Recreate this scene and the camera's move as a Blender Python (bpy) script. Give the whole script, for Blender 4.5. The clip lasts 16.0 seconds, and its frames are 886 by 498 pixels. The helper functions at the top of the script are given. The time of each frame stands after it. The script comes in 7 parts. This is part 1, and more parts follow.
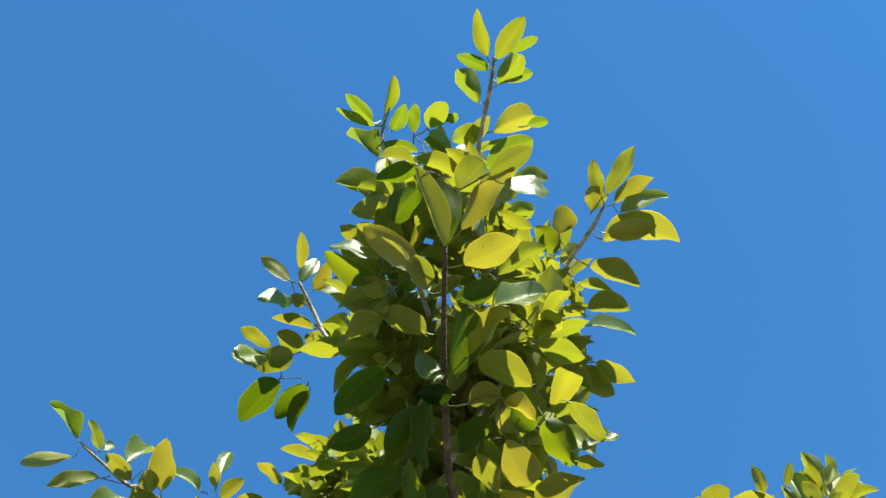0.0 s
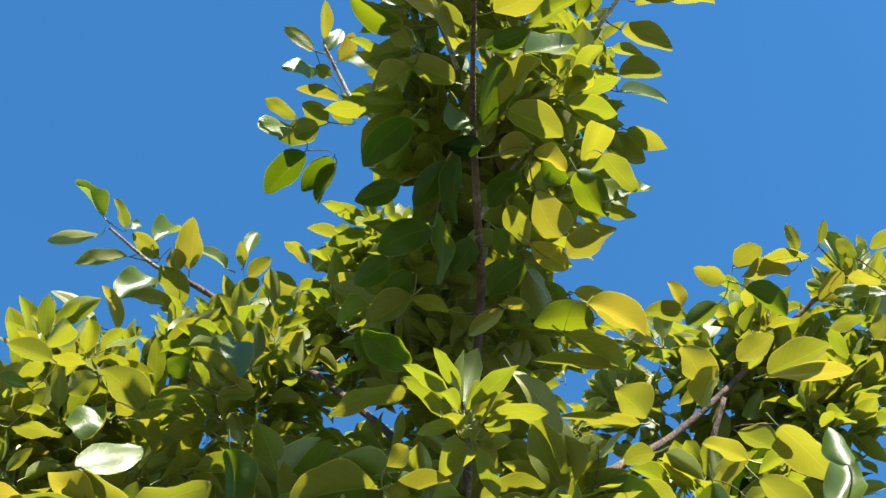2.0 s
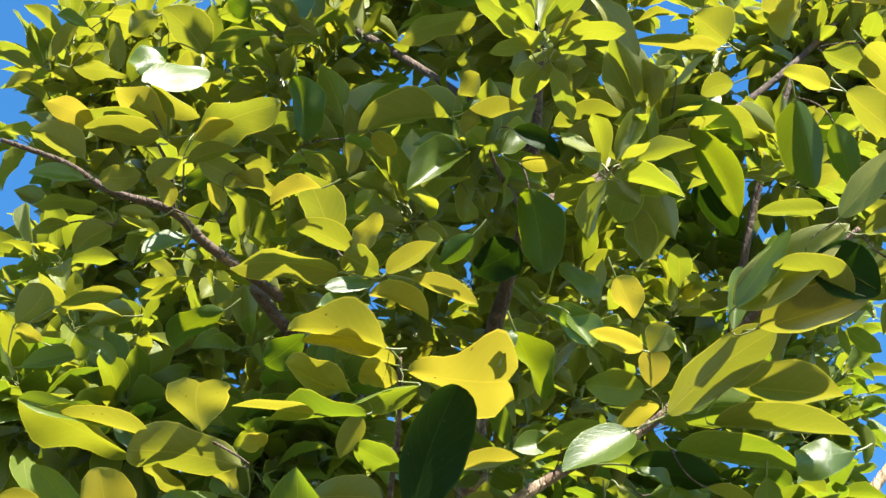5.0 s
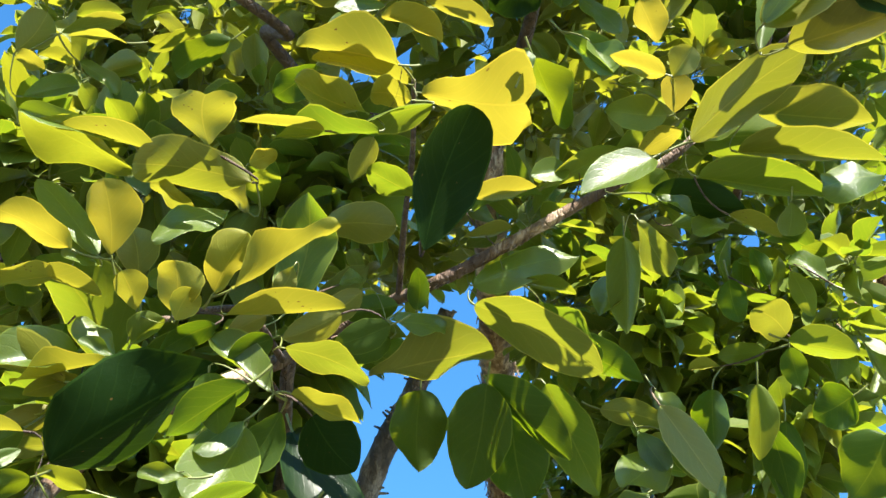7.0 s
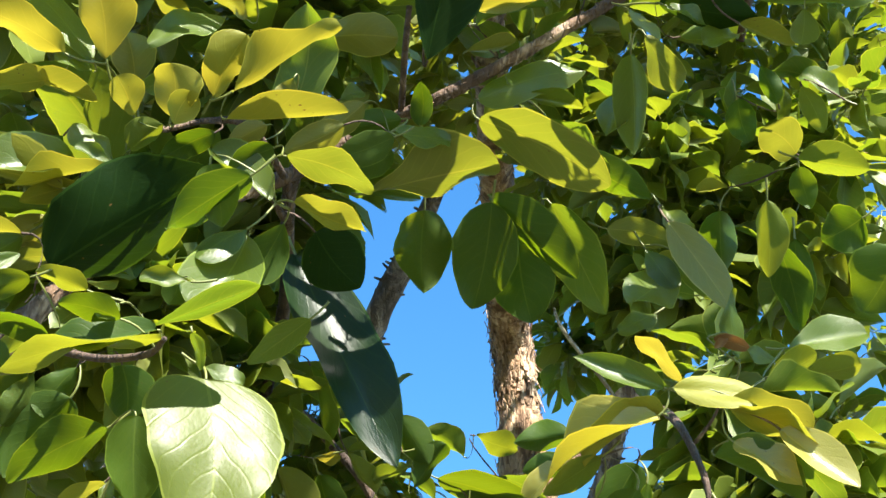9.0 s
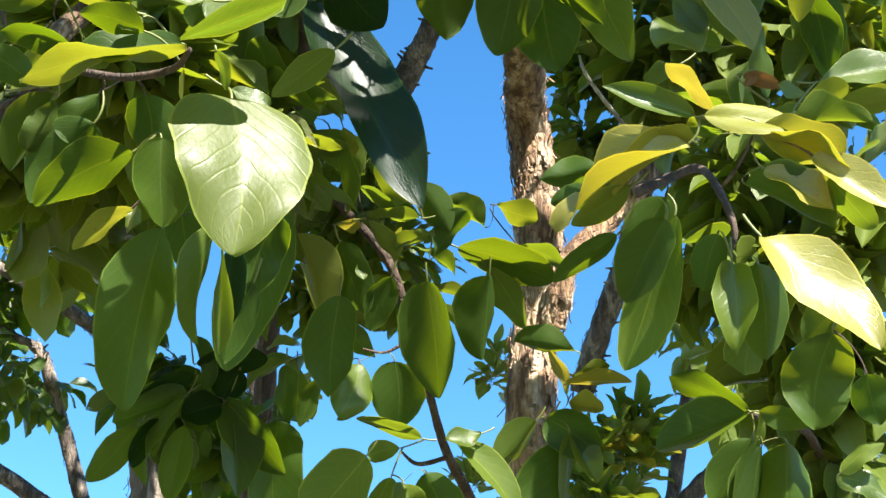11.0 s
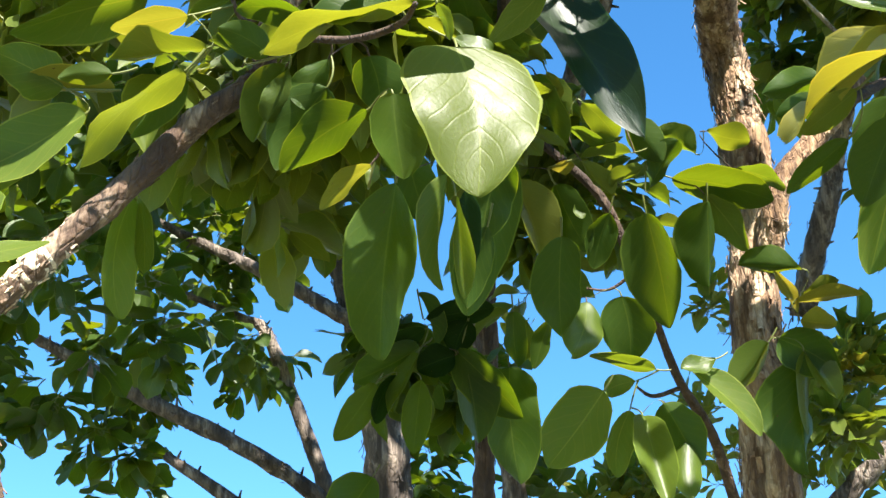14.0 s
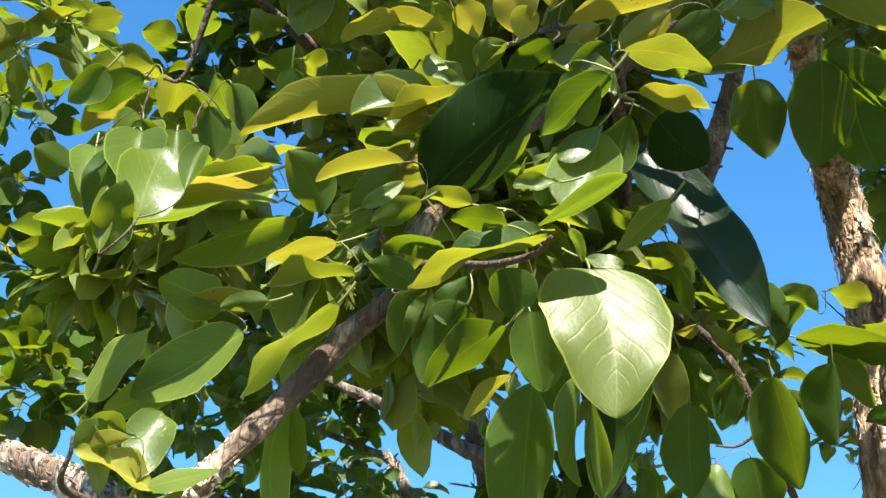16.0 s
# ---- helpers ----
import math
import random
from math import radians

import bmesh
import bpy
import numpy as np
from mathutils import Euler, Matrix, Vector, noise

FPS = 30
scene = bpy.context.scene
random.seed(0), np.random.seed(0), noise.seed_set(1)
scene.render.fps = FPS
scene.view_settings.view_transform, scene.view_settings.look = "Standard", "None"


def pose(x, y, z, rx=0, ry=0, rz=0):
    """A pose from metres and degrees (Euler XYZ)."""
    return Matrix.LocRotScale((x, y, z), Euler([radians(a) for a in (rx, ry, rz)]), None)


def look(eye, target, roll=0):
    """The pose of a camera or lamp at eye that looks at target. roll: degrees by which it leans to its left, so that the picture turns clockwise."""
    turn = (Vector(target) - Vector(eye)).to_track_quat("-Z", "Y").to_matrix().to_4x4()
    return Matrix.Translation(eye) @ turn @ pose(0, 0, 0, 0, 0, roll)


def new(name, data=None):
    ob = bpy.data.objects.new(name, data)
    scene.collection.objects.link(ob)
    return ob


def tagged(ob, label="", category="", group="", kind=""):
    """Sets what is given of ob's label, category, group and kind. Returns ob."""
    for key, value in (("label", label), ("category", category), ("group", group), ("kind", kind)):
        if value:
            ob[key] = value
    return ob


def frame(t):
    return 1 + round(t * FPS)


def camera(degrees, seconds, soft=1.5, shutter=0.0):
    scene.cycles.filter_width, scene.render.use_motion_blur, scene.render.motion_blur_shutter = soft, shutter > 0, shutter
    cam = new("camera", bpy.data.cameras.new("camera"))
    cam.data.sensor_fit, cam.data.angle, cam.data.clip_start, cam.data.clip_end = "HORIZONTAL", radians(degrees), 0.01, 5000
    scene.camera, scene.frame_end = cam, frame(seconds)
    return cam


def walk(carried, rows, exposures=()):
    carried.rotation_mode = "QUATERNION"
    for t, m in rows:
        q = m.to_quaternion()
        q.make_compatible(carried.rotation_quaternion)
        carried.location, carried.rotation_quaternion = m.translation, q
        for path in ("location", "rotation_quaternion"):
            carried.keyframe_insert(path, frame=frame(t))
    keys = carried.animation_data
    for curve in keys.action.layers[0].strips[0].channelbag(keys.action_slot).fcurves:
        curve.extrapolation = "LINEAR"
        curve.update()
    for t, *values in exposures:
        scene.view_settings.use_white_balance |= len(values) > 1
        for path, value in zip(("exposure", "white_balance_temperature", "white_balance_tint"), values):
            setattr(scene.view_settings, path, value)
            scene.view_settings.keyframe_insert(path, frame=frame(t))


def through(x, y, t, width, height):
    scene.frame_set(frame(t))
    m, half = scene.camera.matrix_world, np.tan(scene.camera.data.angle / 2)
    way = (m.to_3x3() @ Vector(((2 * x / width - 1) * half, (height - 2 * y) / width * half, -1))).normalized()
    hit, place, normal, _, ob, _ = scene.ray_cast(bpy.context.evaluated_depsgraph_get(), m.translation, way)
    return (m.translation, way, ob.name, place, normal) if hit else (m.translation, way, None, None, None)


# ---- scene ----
cam = camera(35.0, 16.0)
PATH = [
    (0, (0.030, -0.547, 1.753), (0.114, 0.329, 3.548), -1.5),
    (0.5, (0.035, -0.511, 1.748), (0.111, 0.425, 3.513), -1.0),
    (1, (0.034, -0.478, 1.743), (0.108, 0.514, 3.478), -0.7),
    (1.5, (0.029, -0.452, 1.735), (0.097, 0.577, 3.449), -0.2),
    (2, (0.030, -0.421, 1.726), (0.094, 0.657, 3.409), 0.1),
    (2.5, (0.021, -0.389, 1.714), (0.082, 0.757, 3.352), 0.4),
    (3, (0.018, -0.361, 1.702), (0.074, 0.825, 3.311), 0.7),
    (3.5, (0.016, -0.341, 1.693), (0.067, 0.887, 3.271), 0.9),
    (3.7, (0.014, -0.332, 1.689), (0.059, 0.909, 3.257), 1.1),
    (5.8, (0.006, -0.231, 1.657), (0.009, 1.201, 3.053), 2.4),
    (6, (0.010, -0.223, 1.653), (0.011, 1.226, 3.031), 2.6),
    (6.5, (0.016, -0.196, 1.642), (0.011, 1.294, 2.977), 2.5),
    (7, (0.016, -0.165, 1.629), (0.014, 1.363, 2.920), 2.3),
    (7.5, (0.018, -0.148, 1.618), (0.019, 1.414, 2.867), 2.3),
    (8, (0.016, -0.131, 1.604), (0.020, 1.464, 2.811), 2.1),
    (8.5, (0.024, -0.105, 1.591), (0.030, 1.523, 2.753), 1.7),
    (9, (0.009, -0.100, 1.592), (0.020, 1.527, 2.755), 1.4),
    (9.5, (-0.002, -0.099, 1.590), (0.010, 1.543, 2.732), 1.2),
    (10, (-0.010, -0.059, 1.558), (-0.002, 1.631, 2.627), 1.4),
    (10.2, (-0.008, -0.055, 1.551), (-0.001, 1.651, 2.596), 1.4),
    (12.3, (-0.003, -0.008, 1.477), (0.000, 1.773, 2.388), 0.6),
    (12.5, (-0.001, -0.008, 1.473), (-0.001, 1.774, 2.382), 0.5),
    (13, (-0.012, -0.010, 1.466), (-0.042, 1.773, 2.372), 0.3),
    (13.5, (-0.027, -0.033, 1.480), (-0.142, 1.746, 2.387), -0.0),
    (14, (-0.046, -0.055, 1.494), (-0.304, 1.705, 2.409), -0.8),
    (14.5, (-0.057, -0.066, 1.495), (-0.405, 1.673, 2.420), -0.9),
    (15, (-0.048, -0.088, 1.508), (-0.413, 1.632, 2.461), -0.6),
    (15.5, (-0.038, -0.123, 1.532), (-0.419, 1.569, 2.529), -0.0),
    (16, (-0.046, -0.167, 1.549), (-0.448, 1.499, 2.579), 0.0),
]
walk(cam, [(t, look(eye, target, roll)) for t, eye, target, roll in PATH], exposures=[(0.0, 1.84), (2.0, 1.88), (2.5, 1.96), (3.5, 1.98), (6.0, 2.37), (7.5, 2.35), (10.0, 2.23), (12.5, 2.09), (16.0, 2.12)])

# ---- daylight ----
SUN_ELEVATION, SUN_TURN = (48.0, 207.0)   # degrees; the turn is counted from +y towards -x
world = bpy.data.worlds.new("sky")
scene.world = world
world.use_nodes = True
sky = world.node_tree.nodes.new("ShaderNodeTexSky")
sky.sky_type, sky.sun_disc = "NISHITA", False
sky.sun_elevation, sky.sun_rotation = radians(SUN_ELEVATION), radians(-SUN_TURN)
sky.altitude, sky.air_density, sky.dust_density, sky.ozone_density = (2000, 0.9, 0.0, 1.3)
back = world.node_tree.nodes["Background"]
back.inputs["Strength"].default_value = 0.095
deep = world.node_tree.nodes.new("ShaderNodeHueSaturation")
deep.inputs["Hue"].default_value = 0.494
deep.inputs["Saturation"].default_value = 1.28
world.node_tree.links.new(sky.outputs[0], deep.inputs["Color"])
world.node_tree.links.new(deep.outputs[0], back.inputs["Color"])

sun = new("sun", bpy.data.lights.new("sun", "SUN"))
sun.data.energy, sun.data.angle, sun.data.color = 5.0, radians(0.53), (1.0, 0.95, 0.86)
_ce, _se = math.cos(radians(SUN_ELEVATION)), math.sin(radians(SUN_ELEVATION))
_way = Vector((-math.sin(radians(SUN_TURN)) * _ce, math.cos(radians(SUN_TURN)) * _ce, _se))
sun.matrix_world = look(_way * 20, (0, 0, 0))


# ---- materials ----
def material(name):
    m = bpy.data.materials.new(name)
    m.use_nodes = True
    nt = m.node_tree
    for n in list(nt.nodes):
        nt.nodes.remove(n)
    return m, nt, nt.nodes.new("ShaderNodeOutputMaterial")


def node(nt, kind, **values):
    n = nt.nodes.new("ShaderNode" + kind)
    for key, value in values.items():
        if key == "feature":
            n.feature = value
        elif key == "operation":
            n.operation = value
        else:
            n.inputs[key].default_value = value
    return n


def ramp(nt, fac, stops):
    r = nt.nodes.new("ShaderNodeValToRGB")
    while len(r.color_ramp.elements) < len(stops):
        r.color_ramp.elements.new(0.5)
    for e, (at, c) in zip(r.color_ramp.elements, stops):
        e.position, e.color = at, (*c, 1) if len(c) == 3 else c
    nt.links.new(fac, r.inputs[0])
    return r.outputs[0]


def calc(nt, op, a, b=None, c=None):
    n = nt.nodes.new("ShaderNodeMath")
    n.operation = op
    for k, v in enumerate((a, b, c)):
        if v is None:
            continue
        if isinstance(v, (int, float)):
            n.inputs[k].default_value = v
        else:
            nt.links.new(v, n.inputs[k])
    return n.outputs[0]


def mixed(nt, fac, a, b, how="MIX"):
    n = nt.nodes.new("ShaderNodeMix")
    n.data_type, n.blend_type = "RGBA", how
    for k, v in ((0, fac), (6, a), (7, b)):
        if isinstance(v, (int, float)):
            n.inputs[k].default_value = v
        elif isinstance(v, tuple):
            n.inputs[k].default_value = (*v, 1)
        else:
            nt.links.new(v, n.inputs[k])
    return n.outputs[2]


def leaf_material(name, islands, upper, through, gloss=0.45, sheen=0.20, spotted=0.07):
    """A leathery leaf: pale midrib and side veins, blotches, gloss on its skin, light that shines through."""
    m, nt, out = material(name)
    uv = node(nt, "UVMap")
    sep = node(nt, "SeparateXYZ")
    nt.links.new(uv.outputs[0], sep.inputs[0])
    u, v = calc(nt, "ABSOLUTE", calc(nt, "SUBTRACT", sep.outputs[0], 0.5)), sep.outputs[1]
    rib = calc(nt, "LESS_THAN", u, calc(nt, "MULTIPLY_ADD", v, -0.007, 0.016))
    bend = node(nt, "TexNoise", Scale=2.5, Detail=1.0)
    nt.links.new(uv.outputs[0], bend.inputs["Vector"])
    wave = calc(nt, "PINGPONG", calc(nt, "ADD", calc(nt, "SUBTRACT", calc(nt, "MULTIPLY", v, 7.0), calc(nt, "MULTIPLY", u, 6.0)), calc(nt, "MULTIPLY", bend.outputs[0], 1.6)), 0.5)
    side = calc(nt, "SMOOTH_MAX", calc(nt, "SUBTRACT", calc(nt, "MULTIPLY", wave, 10.0), 4.0), 0.0, 0.2)
    if islands:
        chance = node(nt, "NewGeometry").outputs["Random Per Island"]
    else:
        chance = node(nt, "ObjectInfo").outputs["Random"]
    co = node(nt, "TexCoord")
    shift = node(nt, "VectorMath", operation="ADD")
    nt.links.new(uv.outputs[0], shift.inputs[0])
    nt.links.new(calc(nt, "MULTIPLY", chance, 37.0), shift.inputs[1])
    blot = node(nt, "TexNoise", Scale=3.0, Detail=4.0, Roughness=0.6)
    fine = node(nt, "TexNoise", Scale=26.0, Detail=3.0)
    spots = node(nt, "TexVoronoi", Scale=9.0)
    net = node(nt, "TexVoronoi", Scale=24.0, feature="DISTANCE_TO_EDGE")
    for n in (blot, fine, spots, net):
        nt.links.new(shift.outputs[0], n.inputs["Vector"])
    up0, up1, up2 = upper
    top = ramp(nt, chance, [(0.0, up0), (0.55, up1), (0.92, up1), (1.0, up2)])
    top = mixed(nt, calc(nt, "MULTIPLY", blot.outputs[0], 0.55), top, up2, "MIX")
    top = mixed(nt, calc(nt, "MULTIPLY", side, 0.22), top, tuple(1.5 * c for c in up2))
    top = mixed(nt, calc(nt, "MULTIPLY", rib, 0.38), top, tuple(2.2 * c for c in up2))
    mesh_veins = calc(nt, "LESS_THAN", net.outputs["Distance"], 0.07)
    top = mixed(nt, calc(nt, "MULTIPLY", mesh_veins, 0.22), top, up2)
    rim = calc(nt, "GREATER_THAN", u, 0.478)
    top = mixed(nt, calc(nt, "MULTIPLY", rim, 0.5), top, tuple(2.2 * c for c in up2))
    speck = calc(nt, "MULTIPLY", calc(nt, "LESS_THAN", spots.outputs["Distance"], spotted), calc(nt, "GREATER_THAN", blot.outputs[0], 0.56))
    top = mixed(nt, speck, top, (0.16, 0.10, 0.03))
    th0, th1, th2 = through
    shine = ramp(nt, chance, [(0.0, th0), (0.5, th1), (1.0, th2)])
    shine = mixed(nt, calc(nt, "MULTIPLY", blot.outputs[0], 0.4), shine, th2)
    shine = mixed(nt, calc(nt, "MULTIPLY", side, 0.26), shine, th2)
    shine = mixed(nt, calc(nt, "MULTIPLY", mesh_veins, 0.22), shine, th0)
    shine = mixed(nt, calc(nt, "MULTIPLY", rib, 0.7), shine, th2)
    shine = mixed(nt, calc(nt, "MULTIPLY", rim, 0.7), shine, tuple(min(1.5 * c, 1.0) for c in th2))
    shine = mixed(nt, speck, shine, (0.10, 0.05, 0.01))
    body = node(nt, "BsdfPrincipled", Roughness=gloss)
    body.inputs["Specular IOR Level"].default_value = sheen
    if islands:
        nt.links.new(calc(nt, "MULTIPLY_ADD", calc(nt, "GREATER_THAN", calc(nt, "FRACT", calc(nt, "MULTIPLY", chance, 7.3)), 0.62), 0.6, sheen), body.inputs["Specular IOR Level"])
    nt.links.new(top, body.inputs["Base Color"])
    nt.links.new(calc(nt, "MULTIPLY_ADD", blot.outputs[0], 0.3, gloss - 0.15), body.inputs["Roughness"])
    bump = node(nt, "Bump", Strength=0.32, Distance=0.003)
    relief = calc(nt, "ADD", calc(nt, "MULTIPLY_ADD", mesh_veins, -0.05, calc(nt, "MULTIPLY", side, -0.12)), calc(nt, "ADD", calc(nt, "MULTIPLY", rib, -0.25), calc(nt, "ADD", calc(nt, "MULTIPLY", fine.outputs[0], 0.2), calc(nt, "MULTIPLY", blot.outputs[0], 0.6))))
    nt.links.new(relief, bump.inputs["Height"])
    nt.links.new(bump.outputs[0], body.inputs["Normal"])
    glow = node(nt, "BsdfTranslucent")
    nt.links.new(shine, glow.inputs["Color"])
    both = node(nt, "MixShader", Fac=0.5)
    nt.links.new(body.outputs[0], both.inputs[1])
    nt.links.new(glow.outputs[0], both.inputs[2])
    nt.links.new(both.outputs[0], out.inputs[0])
    return m


GREEN = (((0.07, 0.124, 0.018), (0.094, 0.148, 0.022), (0.155, 0.175, 0.032)), ((0.108, 0.186, 0.006), (0.155, 0.214, 0.007), (0.24, 0.235, 0.010)))
YELLOW = (((0.185, 0.21, 0.018), (0.23, 0.24, 0.024), (0.28, 0.25, 0.034)), ((0.225, 0.235, 0.014), (0.27, 0.252, 0.016), (0.33, 0.25, 0.020)))
# deeper green for hanging and inner leaves, with their shade darkened into it
DEEP_GREEN = (((0.026, 0.066, 0.010), (0.036, 0.080, 0.012), (0.072, 0.105, 0.018)), ((0.058, 0.118, 0.002), (0.095, 0.155, 0.002), (0.18, 0.20, 0.004)))
# dark green skin, brought near black to paint in shade on overhung leaves
SHADE_DARK = (((0.006, 0.021, 0.004), (0.009, 0.028, 0.005), (0.018, 0.042, 0.007)), ((0.010, 0.026, 0.001), (0.016, 0.036, 0.001), (0.035, 0.058, 0.002)))
GLOSSY = (((0.048, 0.090, 0.010), (0.068, 0.112, 0.013), (0.110, 0.145, 0.020)), ((0.10, 0.17, 0.003), (0.15, 0.21, 0.004), (0.22, 0.24, 0.006)))
LEAF_GREEN = leaf_material("leaf_green", False, *GREEN)
LEAF_YELLOW = leaf_material("leaf_yellowing", False, *YELLOW, gloss=0.48, sheen=0.25, spotted=0.12)
LEAF_SHADE_DARK = leaf_material("leaf_shade_dark", False, *SHADE_DARK, gloss=0.40, sheen=0.09)
LEAF_SHEEN = leaf_material("leaf_dark_shining", False, *SHADE_DARK, gloss=0.40, sheen=0.5)
LEAF_BROAD = leaf_material("leaf_broad_olive_skin", False, ((0.075, 0.108, 0.012), (0.086, 0.116, 0.014), (0.13, 0.15, 0.022)), ((0.10, 0.15, 0.004), (0.14, 0.18, 0.006), (0.2, 0.22, 0.01)), gloss=0.41, sheen=0.29)
LEAF_PALE = leaf_material("leaf_pale_yellow_skin", False, ((0.26, 0.26, 0.05), (0.30, 0.29, 0.06), (0.36, 0.30, 0.05)), ((0.24, 0.23, 0.010), (0.28, 0.25, 0.012), (0.34, 0.24, 0.012)), gloss=0.38, sheen=0.75, spotted=0.12)
LEAF_GLOSSY = leaf_material("leaf_glossy_upper_skin", False, *GLOSSY, gloss=0.36, sheen=0.6)
WARM = (((0.125, 0.15, 0.024), (0.165, 0.18, 0.032), (0.24, 0.22, 0.05)), ((0.135, 0.165, 0.008), (0.178, 0.19, 0.010), (0.24, 0.205, 0.014)))
LEAF_WARM = leaf_material("leaf_warm_green", False, *WARM, gloss=0.44, sheen=0.42)
# yellow-green tufts of the grey tree, the sun on them put into their colour
FOLIAGE_YELLOW = leaf_material("foliage_sunlit_yellow_green", True, *YELLOW)
FOLIAGE_WARM = leaf_material("foliage_warm_green", True, ((0.12, 0.16, 0.026), (0.15, 0.185, 0.032), (0.21, 0.22, 0.05)), ((0.155, 0.21, 0.008), (0.205, 0.24, 0.010), (0.28, 0.255, 0.013)))
LEAF_DRY = leaf_material("leaf_dry_brown", False, ((0.20, 0.10, 0.04), (0.25, 0.13, 0.05), (0.30, 0.18, 0.08)), ((0.08, 0.03, 0.006), (0.10, 0.04, 0.008), (0.12, 0.05, 0.01)), gloss=0.6, sheen=0.2)
LEAF_DEEP_GREEN = leaf_material("leaf_deep_green", False, *DEEP_GREEN)
FOLIAGE_DEEP_GREEN = leaf_material("foliage_deep_green", True, *DEEP_GREEN)
FOLIAGE = leaf_material("foliage_green", True, *GREEN)


def stalk_material():
    m, nt, out = material("leaf_stalk")
    body = node(nt, "BsdfPrincipled", Roughness=0.5)
    n = node(nt, "TexNoise", Scale=60.0, Detail=2.0)
    nt.links.new(ramp(nt, n.outputs[0], [(0.3, (0.085, 0.11, 0.018)), (0.7, (0.15, 0.15, 0.03))]), body.inputs["Base Color"])
    nt.links.new(body.outputs[0], out.inputs[0])
    return m


def bark_material(name, deep, mid, fresh, peel):
    """Bark that cracks along the stem, with papery strips gone and fresh tan wood under them."""
    m, nt, out = material(name)
    co = node(nt, "TexCoord")
    stretch = node(nt, "Mapping")
    stretch.inputs["Scale"].default_value = (1.0, 1.0, 0.28)
    nt.links.new(co.outputs["Object"], stretch.inputs[0])
    big = node(nt, "TexNoise", Scale=18.0, Detail=6.0, Roughness=0.65, Distortion=0.6)
    plates = node(nt, "TexVoronoi", Scale=95.0, feature="DISTANCE_TO_EDGE")
    streak = node(nt, "TexNoise", Scale=60.0, Detail=5.0, Roughness=0.6)
    thin = node(nt, "Mapping")
    thin.inputs["Scale"].default_value = (1.0, 1.0, 0.12)
    nt.links.new(co.outputs["Object"], thin.inputs[0])
    nt.links.new(thin.outputs[0], streak.inputs["Vector"])
    grain = node(nt, "TexNoise", Scale=240.0, Detail=4.0, Roughness=0.7)
    for n in (big, plates, grain):
        nt.links.new(stretch.outputs[0], n.inputs["Vector"])
    c = ramp(nt, big.outputs[0], [(0.38, deep), (0.47, mid), (peel, mid), (min(peel + 0.05, 0.99), fresh)])
    c = mixed(nt, calc(nt, "MULTIPLY", grain.outputs[0], 0.5), c, deep, "MULTIPLY")
    c = mixed(nt, ramp(nt, streak.outputs[0], [(0.41, (0.85, 0.85, 0.85)), (0.54, (0.0, 0.0, 0.0))]), c, deep)
    crack = calc(nt, "LESS_THAN", plates.outputs["Distance"], 0.06)
    c = mixed(nt, calc(nt, "MULTIPLY", crack, 0.25), c, deep)
    body = node(nt, "BsdfPrincipled", Roughness=0.85)
    nt.links.new(c, body.inputs["Base Color"])
    bump = node(nt, "Bump", Strength=1.0, Distance=0.007)
    high = calc(nt, "ADD", calc(nt, "MULTIPLY_ADD", streak.outputs[0], 1.2, calc(nt, "MULTIPLY", big.outputs[0], 1.2)), calc(nt, "ADD", calc(nt, "MINIMUM", calc(nt, "MULTIPLY", plates.outputs["Distance"], 2.0), 0.2), calc(nt, "MULTIPLY", grain.outputs[0], 0.4)))
    nt.links.new(high, bump.inputs["Height"])
    nt.links.new(bump.outputs[0], body.inputs["Normal"])
    nt.links.new(body.outputs[0], out.inputs[0])
    return m


SHOOT = bark_material("young_shoot", (0.16, 0.135, 0.10), (0.33, 0.295, 0.23), (0.50, 0.46, 0.38), 0.53)
STALK = stalk_material()


def fruit_material():
    m, nt, out = material("pale_fruit")
    body = node(nt, "BsdfPrincipled", Roughness=0.45)
    n = node(nt, "TexNoise", Scale=90.0, Detail=3.0)
    nt.links.new(ramp(nt, n.outputs[0], [(0.35, (0.40, 0.42, 0.22)), (0.65, (0.56, 0.55, 0.34))]), body.inputs["Base Color"])
    nt.links.new(body.outputs[0], out.inputs[0])
    return m


FRUIT = fruit_material()
BARK = bark_material("peeling_bark", (0.095, 0.048, 0.024), (0.47, 0.29, 0.155), (0.82, 0.60, 0.38), 0.50)
# brown bark of the bough, darkened to hold the shade of its leaves
BARK_BROWN = bark_material("brown_flaking_bark", (0.065, 0.036, 0.022), (0.165, 0.098, 0.054), (0.50, 0.36, 0.24), 0.525)
BARK_FLAKY = bark_material("flaky_trunk_bark", (0.06, 0.035, 0.021), (0.22, 0.14, 0.085), (0.78, 0.62, 0.44), 0.51)
CHIP = bark_material("papery_bark_chip", (0.24, 0.135, 0.075), (0.55, 0.38, 0.24), (0.78, 0.60, 0.42), 0.50)
CHIP_BROWN = bark_material("brown_bark_chip", (0.085, 0.050, 0.031), (0.28, 0.18, 0.115), (0.62, 0.46, 0.32), 0.53)
CHIP_GREY = bark_material("grey_bark_chip", (0.065, 0.050, 0.040), (0.21, 0.17, 0.14), (0.38, 0.32, 0.27), 0.54)
# bare peeled wood, its cream raised to carry sunlight on the bough's foot
PEELED = bark_material("peeled_cream_wood", (0.55, 0.38, 0.22), (0.84, 0.68, 0.48), (0.90, 0.80, 0.64), 0.47)
BARK_GREY = bark_material("grey_bark", (0.055, 0.041, 0.032), (0.20, 0.155, 0.12), (0.42, 0.34, 0.27), 0.51)
